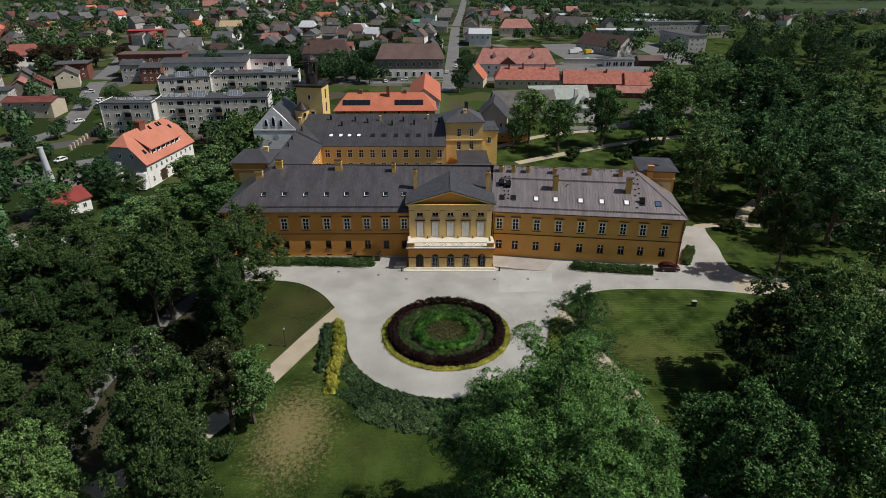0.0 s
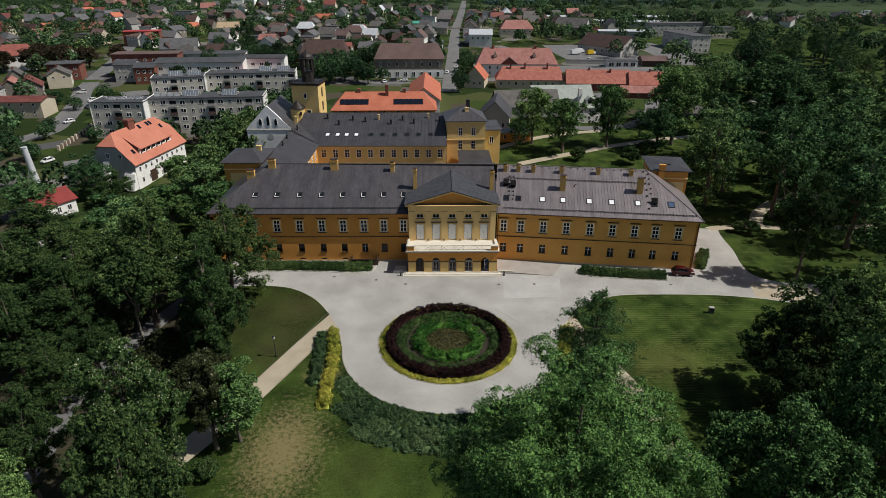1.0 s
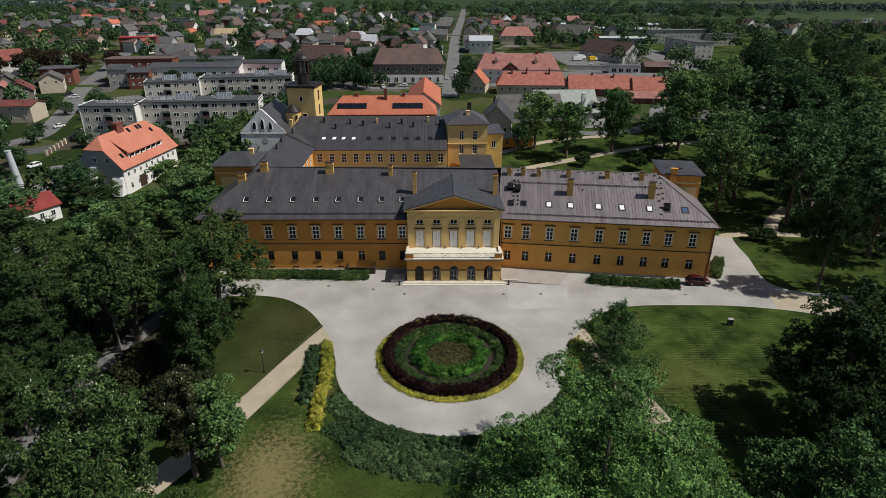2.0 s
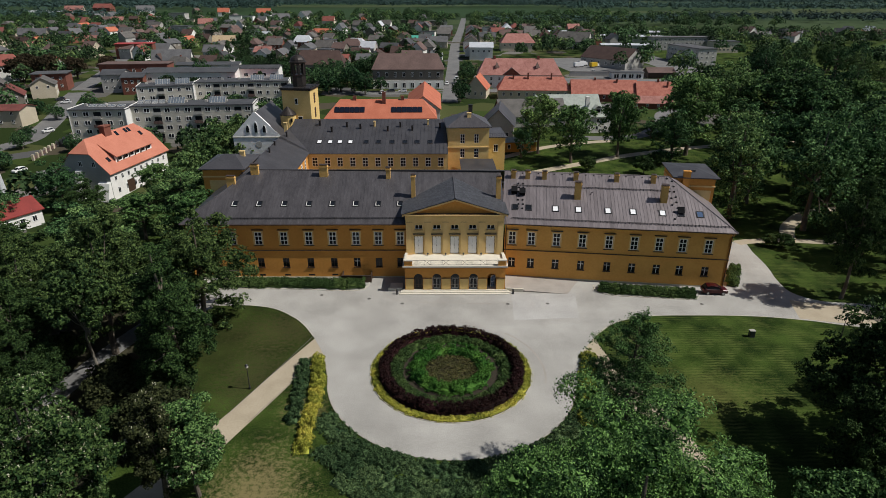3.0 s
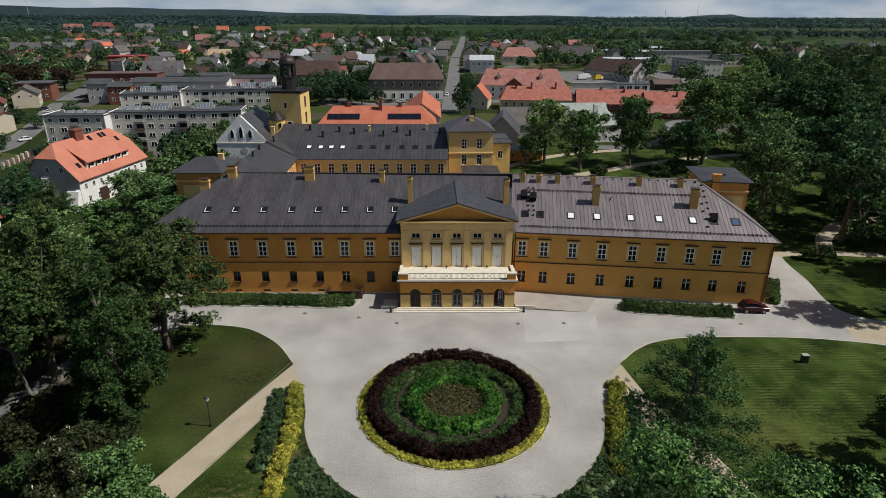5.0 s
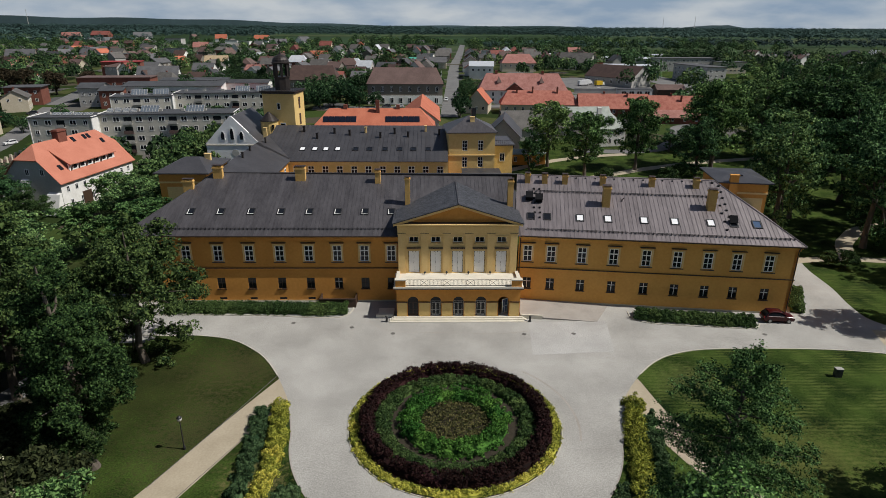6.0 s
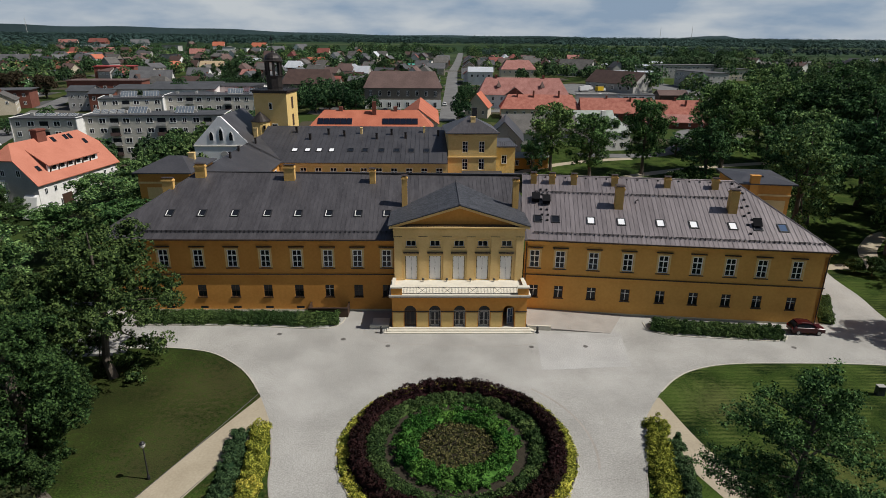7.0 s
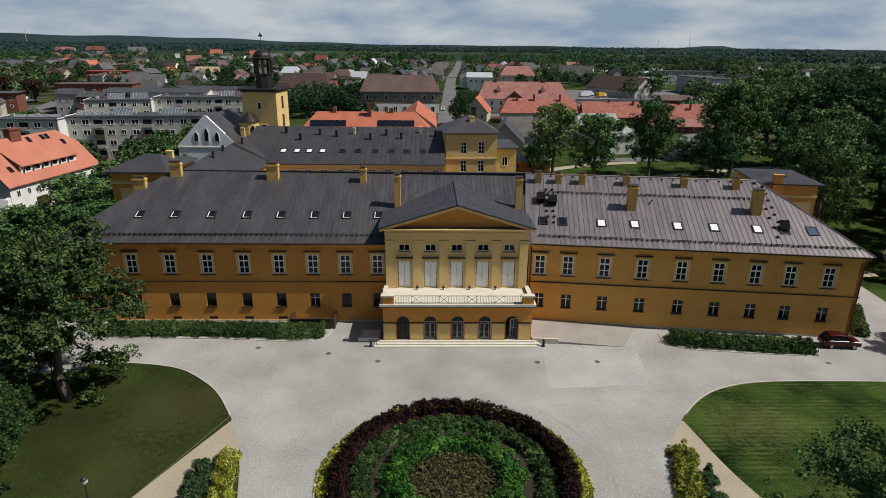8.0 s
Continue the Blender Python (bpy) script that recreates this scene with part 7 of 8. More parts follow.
villa, villa_roof = half_hip_house("villa", "white villa with an orange tiled half-hipped roof and a long dormer", -95.3, 61.5, 81, 26.5, 14.6, 7.6, 15.4, 12.2, WALL_WHITE, TILE_VILLA)
windows_row(villa, -12.6, 12.6, 9, -7.31, 4.5, 0.9, 1.4, 0.0, True)
windows_row(villa, -12.4, 12.4, 7, -7.31, 1.0, 1.0, 1.7, 0.0, True)
for x in (-5.4, 8.0):
    bm = bmesh.new()
    box(bm, x - 1.5, -7.42, 0.0, x + 1.5, -7.3, 3.4)
    part("doorway", bm, BROWN_FRAME, villa, "wide dark doorway")
windows_row(villa, -2.4, 5.2, 2, -13.34, 8.6, 1.0, 1.5, radians(-90), True)
windows_row(villa, -3.4, 0.2, 2, -13.34, 3.6, 1.1, 1.7, radians(-90), True)
bm = bmesh.new()
hy = 3.2 / (7.8 / 7.3)
rows = [[bm.verts.new((px, py, pz)) for py, pz in ((-7.28, -0.2), (7.28, -0.2), (7.28, 7.3), (hy, 11.9), (-hy, 11.9), (-7.28, 7.3))] for px in (-13.24, -13.29)]
bm.faces.new(rows[0])
bm.faces.new(rows[1][::-1])
for j in range(6):
    bm.faces.new((rows[0][j], rows[0][(j + 1) % 6], rows[1][(j + 1) % 6], rows[1][j]))
part("gable_face", bm, GABLE_GREY, villa, "grey rendered gable face")
# two leaning buttresses stand against the gable
for y0, wide, tall in ((-7.2, 3.2, 4.8), (0.4, 1.7, 7.8)):
    bm = bmesh.new()
    side = [[bm.verts.new((px, y0 + dy, pz)) for px, pz in ((-13.2, -0.2), (-15.6, -0.2), (-14.0, tall - 0.4), (-13.2, tall))] for dy in (0, wide)]
    bm.faces.new(side[0])
    bm.faces.new(side[1][::-1])
    for j in range(4):
        bm.faces.new((side[0][j], side[0][(j + 1) % 4], side[1][(j + 1) % 4], side[1][j]))
    part("buttress", bm, WALL_WHITE, villa)
bm = bmesh.new()
slab(bm, ((-8.4, -6.7, 10.35), (8.4, -6.7, 10.35), (8.4, -1.2, 13.95), (-8.4, -1.2, 13.95)), 0.22)
dormer = part("dormer", bm, TILE_VILLA, villa)
bm = bmesh.new()
box(bm, -8.2, -6.2, 8.6, 8.2, -5.9, 10.5)
part("dormer_front", bm, WALL_WHITE, dormer)
for s in (-1, 1):
    bm = bmesh.new()
    v = [bm.verts.new((s * 8.1, py, pz)) for py, pz in ((-6.1, 8.7), (-6.1, 10.5), (-1.4, 13.7))]
    bm.faces.new(v)
    v = [bm.verts.new((s * 7.9, py, pz)) for py, pz in ((-6.1, 8.7), (-6.1, 10.5), (-1.4, 13.7))]
    bm.faces.new(v)
    part("dormer_cheek", bm, TILE_BROWN, dormer)
for i in range(6):
    bm = bmesh.new()
    tube(bm, [(-7.6 + i * 2.6, -6.2, 8.75), (-7.6 + i * 2.6, -6.8, 10.2)], [0.17, 0.17], 6)
    part("bracket", bm, BROWN_FRAME, dormer)
    bm = bmesh.new()
    box(bm, -6.9 + i * 2.6, -6.28, 9.15, -5.7 + i * 2.6, -6.18, 10.15)
    part("dormer_window", bm, PANE, dormer)
bm = bmesh.new()
box(bm, -3.4, -0.9, 13.0, -0.6, 0.7, 17.4)
box(bm, -3.6, -1.1, 17.0, -0.4, 0.9, 17.2)
part("chimney", bm, WALL_BRICK, villa_roof)
for x, y in ((-9.8, -5.2), (1.2, -0.9), (5.2, -0.9), (6.6, -0.9), (9.6, -2.4)):
    bm = bmesh.new()
    box(bm, -0.5, -0.7, -0.05, 0.5, 0.7, 0.14)
    part("roof_window", bm, PANE, villa_roof, m=Matrix.Translation((x, y, 7.6 + 7.8 * (1 - abs(y) / 7.3))) @ Matrix.Rotation(math.atan2(7.8, 7.3), 4, "X"))


def collectors(parent, x, y, z, w, d, tilt):
    m = Matrix.Translation((x, y, z)) @ Matrix.Rotation(radians(tilt), 4, "X")
    b = bmesh.new()
    box(b, -w / 2, -d / 2, 0, w / 2, d / 2, 0.12)
    t = part("solar_collector", b, WALL_GREY, parent, m=m)
    for i in range(6):
        u = -w / 2 + w * i / 6
        b = bmesh.new()
        box(b, u + 0.06, -d / 2 + 0.1, 0.1, u + w / 6 - 0.06, d / 2 - 0.1, 0.15)
        part("panel", b, COLLECTOR, t)


def apartment(x, y, turn, w, seed):
    t = building("apartment_block", "pale grey four-storey apartment block with a flat roof", "apartment block", x, y, turn, w, 11, 12.6, 0.3, WALL_FLATS, FLAT_ROOF,
                 side_rows=(), over=0.35, group="apartment blocks")
    for s in range(4):
        k = int(w / 3.2)
        for i in range(k):
            u = -w / 2 + w * (i + 0.5) / k
            if i % 4 == 2:
                b = bmesh.new()
                box(b, u - 1.4, -6.5, 0.7 + s * 3.0, u + 1.4, -5.5, 0.85 + s * 3.0)
                box(b, u - 1.4, -6.5, 0.85 + s * 3.0, u + 1.4, -6.42, 1.75 + s * 3.0)
                part("balcony", b, WALL_GREY if (i + s) % 2 else TILE_BROWN, t)
                b = bmesh.new()
                box(b, u - 1.2, -5.56, 0.9 + s * 3.0, u + 1.2, -5.5, 2.95 + s * 3.0)
                part("balcony_door", b, PANE, t)
            else:
                m = Matrix.Translation((u, -5.51, 1.5 + s * 3.0)) @ Matrix.Diagonal((2.0 if i % 2 else 1.3, 1, 1.5, 1))
                o = piece("window", WINDOW, t, m)
                piece("pane", WINDOW_PANE, o)
    for i in range(int(w / 7)):
        b = bmesh.new()
        box(b, -w / 2 + 3 + i * 7 - 0.5, 0.5, 12.9, -w / 2 + 3 + i * 7 + 0.5, 1.3, 13.7)
        part("roof_vent", b, WALL_GREY, t)
    return t


ap = apartment(-119.2, 105, 3, 18.5, 1)
ap2 = apartment(-89.8, 112, 7, 41, 2)
ap3 = apartment(-115, 148.5, 16, 21, 3)
ap4 = apartment(-86, 158.5, 8, 38, 4)
for t, w, spots in ((ap2, 41, (-6, 8)), (ap3, 21, (-1, 6.5)), (ap4, 38, (6, 14))):
    for x in spots:
        collectors(t, x, -1.5, 13.9, 5.6, 3.4, 32)
for i in range(4):
    collectors(ap, -3 + i * 3.2, -1.0, 13.3, 2.6, 1.6, 24)
for i in range(4):
    collectors(ap2, -18.5 + i * 2.4, -0.5, 13.4, 2.0, 2.2, 30)
for t, w in ((ap, 18.5), (ap2, 41), (ap3, 21), (ap4, 38)):
    for s2 in (-1, 1):
        bm = bmesh.new()
        box(bm, s2 * (w / 2 + 0.12) - 0.12, -5.7, 0, s2 * (w / 2 + 0.12) + 0.12, 5.7, 13.1)
        part("end_wall", bm, WALL_WHITE, t)

building("brick_hall", "dark red brick hall with a long flat roof", "hall", -158, 217, 7, 33, 12, 11.5, 0.3, WALL_BRICK, TILE_BROWN, rows=((7.5, 7, 1.4, 1.8), (3.0, 7, 1.4, 1.8)))
building("brick_hall", "low dark red brick wing with a bitumen roof", "hall", -151, 199, 8, 10, 14, 8.0, 1.6, WALL_BRICK, FLAT_ROOF, rows=((5.0, 3, 1.3, 1.6), (1.4, 3, 1.3, 1.6)))
building("brick_hall", "brick wing with a grey gable and a bitumen roof", "hall", -163, 203, 8, 10, 12, 8.6, 1.8, WALL_GREY, FLAT_ROOF, rows=((5.0, 3, 1.3, 1.6), (1.4, 3, 1.3, 1.6)))
building("works_hall", "long grey works hall with a pale gable and flat roof", "hall", -126, 209, 5, 44, 18, 9.2, 1.4, WALL_WHITE, FLAT_ROOF, rows=((5.5, 9, 2.2, 1.4),))
building("works_hall", "pale works hall with a ridged grey roof", "hall", -97, 219, 4, 24, 12, 9.4, 1.2, WALL_WHITE, TILE_GREY, rows=((5.5, 5, 2.2, 1.6),))
building("works_hall", "low hall with a bright red sheet roof", "hall", -97, 204, 3, 19, 9, 4.0, 1.0, WALL_WHITE, RED_SHEET, rows=((1.2, 4, 1.4, 1.4),))
building("works_hall", "dark low works hall with a bitumen roof", "hall", -133, 252, 6, 34, 13, 7.0, 1.0, WALL_WHITE, FLAT_ROOF, rows=((3.2, 7, 1.4, 1.4),))
building("gable_house", "large dark-roofed house with white timbered gables", "house", -166, 282, 12, 22, 13, 6.0, 5.5, WALL_WHITE, TILE_GREY, rows=((2.0, 5, 1.1, 1.5),), side_rows=((2.0, 3, 1.1, 1.5), (6.0, 2, 1.0, 1.2)))
building("brick_house", "tall brick house with a red flat roof", "house", -214, 338, 14, 24, 12, 9.5, 0.5, WALL_BRICK, RED_SHEET, rows=((6, 5, 1.2, 1.5), (2, 5, 1.2, 1.5)))
building("long_town_house", "large house with a dark brown tiled roof", "house", -67, 240, 0, 26, 14, 9.2, 6.4, WALL_DARK, TILE_SHED, rows=((5.4, 5, 1.2, 1.7), (1.6, 5, 1.2, 1.7)), hip=3)

tall = building("tall_town_house", "large pale house with a wide brown tiled roof", "house", -17.6, 215.5, 1.0, 36, 15, 10.2, 6.6, WALL_DARK, TILE_BROWN, rows=((5.9, 8, 1.3, 2.4),), side_rows=((6.4, 3, 1.2, 2.0),), hip=3.4, over=0.6)
bm = bmesh.new()
box(bm, -18.05, -7.62, 0, 18.05, -7.45, 4.2)
part("ground_floor_front", bm, WALL_WHITE, tall)
windows_row(tall, -17.2, 17.2, 8, -7.64, 0.5, 1.7, 2.7, 0.0, True)

orange = building("stable_block", "long building with an orange tiled roof and solar panels", "outbuilding", -23.0, 110, 1.5, 38, 15, 9.6, 4.9, OCHRE, TILE_ORANGE, hip=5.0, over=0.7, rows=((7.5, 7, 1.2, 1.8),))
for x0, x1 in ((-16.2, -5.6), (3.6, 14.6)):
    for k in range(6):
        a = x0 + (x1 - x0) * k / 6
        b2 = x0 + (x1 - x0) * (k + 0.94) / 6
        bm = bmesh.new()
        box(bm, a, -1.3, 0.05, b2, 1.3, 0.2)
        part("solar_panel", bm, SOLAR, orange, m=Matrix.Translation((0, -4.6, 9.6 + 4.9 * (1 - 4.6 / 7.5))) @ Matrix.Rotation(math.atan2(4.9, 7.5), 4, "X"))
for x, y, z in ((-9.5, 0, 15.6), (1.0, -1.5, 17.2), (7.5, 0, 15.6)):
    bm = bmesh.new()
    box(bm, x - 0.6, y - 0.6, 12, x + 0.6, y + 0.6, z)
    part("chimney", bm, WALL_BRICK, orange)
building("stable_block", "orange-roofed rear wing of the stable block", "outbuilding", -8.5, 146, 90, 40, 13, 7.0, 4.8, WALL_WHITE, TILE_ORANGE, over=0.6, rows=((3.5, 6, 1.2, 1.6),))

pink = building("school", "long white building with a faded red tiled roof", "house", 40.5, 221, -2.5, 43, 15, 6.8, 7.0, WALL_WHITE, TILE_PINK, rows=((3.4, 10, 1.1, 1.9), (0.8, 10, 1.1, 1.6)), hip=4.2, over=0.6)
bm = bmesh.new()
slab(bm, ((-8.5, -8.6, 6.6), (-4.2, -8.6, 9.8), (-4.2, 0, 9.8), (-8.5, 0, 6.6)), 0.2)
slab(bm, ((0.1, -8.6, 6.6), (-4.2, -8.6, 9.8), (-4.2, 0, 9.8), (0.1, 0, 6.6)), 0.2)
g = part("gable_roof", bm, TILE_BROWN, pink)
bm = bmesh.new()
poly(bm, ((-8.2, -8.3, 6.5), (-0.2, -8.3, 6.5), (-4.2, -8.3, 9.5)))
part("gable_front", bm, WALL_BRICK, g)
for x in (-12, 9):
    bm = bmesh.new()
    lathe(bm, [(1.6, 9.6), (0.05, 12.6)], 3, x, -4.4)
    part("roof_dormer", bm, TILE_BROWN, pink)
for x in (-13, 10):
    bm = bmesh.new()
    box(bm, x - 0.6, -0.6, 13, x + 0.6, 0.6, 15)
    part("chimney", bm, WALL_BRICK, pink)
building("town_house", "low house with a faded red tiled roof", "house", 43.5, 187, -3, 34, 11, 4.6, 5.2, WALL_BEIGE, TILE_ROW, rows=((1.4, 9, 1.1, 1.7),), hip=3.5, chimneys=((-10, -1, 11.4), (-3, -1, 11.4), (8, -1, 11.4)))
building("gable_house", "white gabled house with a bright orange roof", "house", 16.8, 190, 78, 14, 10, 4.6, 5.6, WALL_BEIGE, TILE_ORANGE, side_rows=((1.4, 3, 1.0, 1.6),))
building("gable_house", "grey gabled house with a slate roof", "house", 19.5, 112, 82, 18, 11, 6.6, 5.4, WALL_GREY, SHEET_DARK, side_rows=((2.6, 3, 1.0, 1.6),), over=0.6)
building("barn", "long barn with a weathered grey sheet roof", "barn", 34, 135, 6, 26, 14, 4.4, 5.4, WALL_GREY, WEATHERED, rows=((1.6, 4, 1.1, 1.4),), over=0.5)
gatehouse = building("gatehouse", "white house with a weathered green sheet roof and dormer", "house", 57, 124, 10, 11, 9, 6.4, 4.4, WALL_WHITE, TILE_GREEN, rows=((3.8, 3, 1.0, 1.5), (1.0, 3, 1.0, 1.5)), side_rows=((3.8, 2, 1.0, 1.5),), hip=4.4)
bm = bmesh.new()
box(bm, -1.4, -3.9, 7.0, 1.4, -1.2, 8.9)
gate_dormer = part("dormer", bm, WALL_WHITE, gatehouse)
bm = bmesh.new()
slab(bm, ((-1.8, -4.3, 8.8), (0, -4.3, 10.0), (0, -0.6, 10.0), (-1.8, -0.6, 8.8)), 0.12)
slab(bm, ((1.8, -4.3, 8.8), (0, -4.3, 10.0), (0, -0.6, 10.0), (1.8, -0.6, 8.8)), 0.12)
part("dormer_roof", bm, TILE_GREEN, gate_dormer)
bm = bmesh.new()
box(bm, -0.8, -3.96, 7.4, 0.8, -3.9, 8.6)
part("dormer_window", bm, PANE, gate_dormer)
bm = bmesh.new()
box(bm, -3.2, 0.4, 8.4, -1.8, 1.6, 12.6)
part("chimney", bm, WALL_WHITE, gatehouse)
building("barn", "long barn with a patched pale green sheet roof", "barn", 51, 147, 4, 26, 12, 4.6, 4.6, WALL_GREY, TILE_GREEN)
building("row_house", "long low row house with a red tiled roof", "row house", 75.5, 182, -3, 30, 10, 3.8, 5.4, WALL_BRICK, TILE_ROW, rows=((1.2, 7, 1.0, 1.5),), chimneys=((-4, 0, 10), (6, -1, 9.6)), over=0.5)
building("row_house", "long low row house with a red tiled roof", "row house", 104, 178, -6, 27, 10, 3.8, 5.2, WALL_BRICK, TILE_ROW, rows=((1.2, 6, 1.0, 1.5),), chimneys=((-4, 0, 10), (6, -1, 9.6), (0, -2, 9)), over=0.5)
building("lean_to", "low lean-to with a faded red roof", "outbuilding", 98, 164, -5, 30, 7, 2.8, 2.4, WALL_BRICK, TILE_PINK, rows=((0.9, 6, 1.0, 1.2),))
building("garage_row", "low white garage row with dark gates", "garage", 106, 247, -2, 18, 7, 3.2, 0.3, WALL_WHITE, FLAT_ROOF, rows=((0.2, 4, 3.0, 2.4),))
building("garage_row", "low brown shed beside the garages", "shed", 126, 250, -2, 15, 10, 3.4, 2.2, BROWN_FRAME, TILE_BROWN)
building("shed", "large shed with a dark brown roof and pale gable", "shed", 112, 300, -54, 36, 19, 5.2, 6.6, WALL_GREY, TILE_SHED, rows=((1.4, 6, 1.6, 2.2),))
building("yard_wall", "long grey wall round the yard", "wall", 88, 254, -2, 26, 0.6, 2.6, 0.25, WALL_GREY, WALL_GREY, over=0.1)
building("barn", "grey wooden barn with a steep dark roof", "barn", 111, 412, -30, 26, 15, 5.4, 7.0, WALL_GREY, WEATHERED)
building("white_hall", "white hall with a pale sheet roof beside the street", "hall", 29, 338, -4, 16, 22, 8.4, 2.6, WALL_WHITE, PALE_METAL, rows=((5, 4, 1.4, 1.6),))
building("red_house", "large house with a faded red hipped roof", "house", 61, 390, 0, 26, 14, 6.6, 6.0, WALL_BEIGE, TILE_PINK, rows=((3.6, 6, 1.2, 1.6),), hip=5)
building("office_block", "pale four-storey office block", "office block", 170.5, 318, -81, 40, 13, 10.4, 0.4, WALL_GREY, TILE_GREY, rows=((1.2, 9, 1.6, 1.5), (4.2, 9, 1.6, 1.5), (7.2, 9, 1.6, 1.5)), side_rows=((1.2, 3, 1.6, 1.5), (4.2, 3, 1.6, 1.5), (7.2, 3, 1.6, 1.5)))
building("office_block", "long pale office block behind the works", "office block", 195, 400, 6, 52, 12, 9.5, 0.4, WALL_GREY, TILE_GREY, rows=((1.4, 14, 1.8, 1.5), (4.4, 14, 1.8, 1.5), (7.0, 14, 1.8, 1.4)))
building("office_block", "low beige office block beside the wood", "office block", 221, 382, 2, 20, 12, 8.0, 0.4, WALL_BEIGE, FLAT_ROOF, rows=((1.4, 6, 1.6, 1.4), (4.4, 6, 1.6, 1.4)))
for x, y, w, d in ((150, 470, 60, 18), (120, 520, 44, 16), (210, 520, 50, 20), (146, 384, 40, 12), (190, 460, 46, 14)):
    building("works_hall", "low works hall with a pale sheet roof", "hall", x, y, -6, w, d, 5.2, 0.9, WALL_GREY, PALE_METAL, rows=((2.2, 5, 2.4, 1.4),), group="works halls")
building("workshop", "low workshop with a turquoise sheet roof", "workshop", -15, 462, 2, 19, 11, 3.6, 1.6, WALL_WHITE, TURQUOISE, rows=((1.2, 4, 1.2, 1.4),))
building("red_roofed_cottage", "white cottage with a red roof below the mast", "house", -104.5, 28, 62, 9.5, 7.5, 4.2, 2.4, WALL_WHITE, TILE_CRIMSON, rows=((1.3, 3, 1.1, 1.5),), side_rows=((1.3, 2, 1.0, 1.4),))
building("beige_house", "beige two-storey house with a dark red roof", "house", -174, 132, 2, 20, 11, 6.6, 1.4, WALL_BEIGE, TILE_RED, rows=((4.6, 4, 1.1, 1.4), (1.4, 4, 1.1, 1.4)), over=0.6)
building("low_house", "low house with a brown roof beside the road", "house", -171, 84, 30, 15, 10, 3.6, 3.4, WALL_WHITE, TILE_BROWN, rows=((1.2, 3, 1.1, 1.3),))
building("brick_house", "red brick house with a flat grey roof", "house", -197, 207, 16, 15, 12, 8.0, 0.4, WALL_BRICK, TILE_GREY, rows=((5, 4, 1.2, 1.5), (1.6, 4, 1.2, 1.5)), over=0.8)
building("white_house", "white gabled house with a red roof", "house", -240, 236, 30, 17, 13, 8.5, 5.0, WALL_WHITE, TILE_RED, rows=((5, 4, 1.2, 1.5),), side_rows=((5, 3, 1.2, 1.5), (1.5, 3, 1.2, 1.5)), hip=3)
bm = bmesh.new()
lathe(bm, [(1.1, -0.2), (0.9, 6), (0.75, 12.5), (0.85, 12.6), (0.85, 12.9)], 14)
stack = tagged(part("metal_chimney", bm, PALE_METAL, m=pose(-119.6, 47.7, 0, 0, -4, 0)), "pale tapered metal chimney stack", "chimney stack")
fence_post = block_mesh("post", -0.35, -0.35, -0.3, 0.35, 0.35, 1.9, WALL_BEIGE)
fence_bar = block_mesh("infill", 0.35, -0.1, 0.2, 2.45, 0.1, 1.3, TILE_BROWN)
fence = empty("garden_fence", pose(-134, 84, gz(84), 0, 0, 96))
tagged(fence, "garden fence of pale posts with dark infill", "fence")
for i in range(11):
    m = Matrix.Translation((i * 2.8, 0, i * 0.1))
    piece("post", fence_post, fence, m)
    piece("infill", fence_bar, fence, m)

# ordinary town houses, set along the streets of each quarter
rng_t = random.Random(7)
taken = [(o.location.x, o.location.y, 24.0) for o in scene.objects if o.type == "EMPTY" and o.parent is None and o.get("category") in ("house", "hall", "apartment block", "office block", "barn", "shed", "garage", "row house", "workshop", "outbuilding", "villa")]
WALLS = (WALL_WHITE, WALL_WHITE, WALL_DARK, WALL_DARK, WALL_DARK, WALL_GREY, WALL_BEIGE, WALL_BRICK)
ROOFS = 8 * ((TILE_GREY, "grey"),) + 6 * ((TILE_BROWN, "brown"),) + 4 * ((FLAT_ROOF, "dark"), (WEATHERED, "dark grey"), (TILE_SHED, "dark brown")) + 2 * ((TILE_RED, "red"),) + ((TILE_RED, "red"), (TILE_PINK, "faded red"), (PALE_METAL, "pale"), (TILE_ORANGE, "orange"))
WALL_WORD = {WALL_WHITE: "white", WALL_GREY: "grey", WALL_DARK: "dark grey", WALL_BEIGE: "beige", WALL_BRICK: "brick"}


def clear_of(x, y, gap):
    if -9 < x - np.interp(y, [175, 281, 438, 589, 900], [3, 7.5, 14, 24, 42]) < 9 and y > 160:
        return False
    if abs(x - np.interp(y, [40, 66, 96, 122, 156, 186, 290, 420], [-124, -130, -139, -151, -165, -177, -208, -250])) < 12 and 50 < y < 420:
        return False
    return all(math.hypot(x - a, y - b) > gap + c * 0.5 for a, b, c in taken)


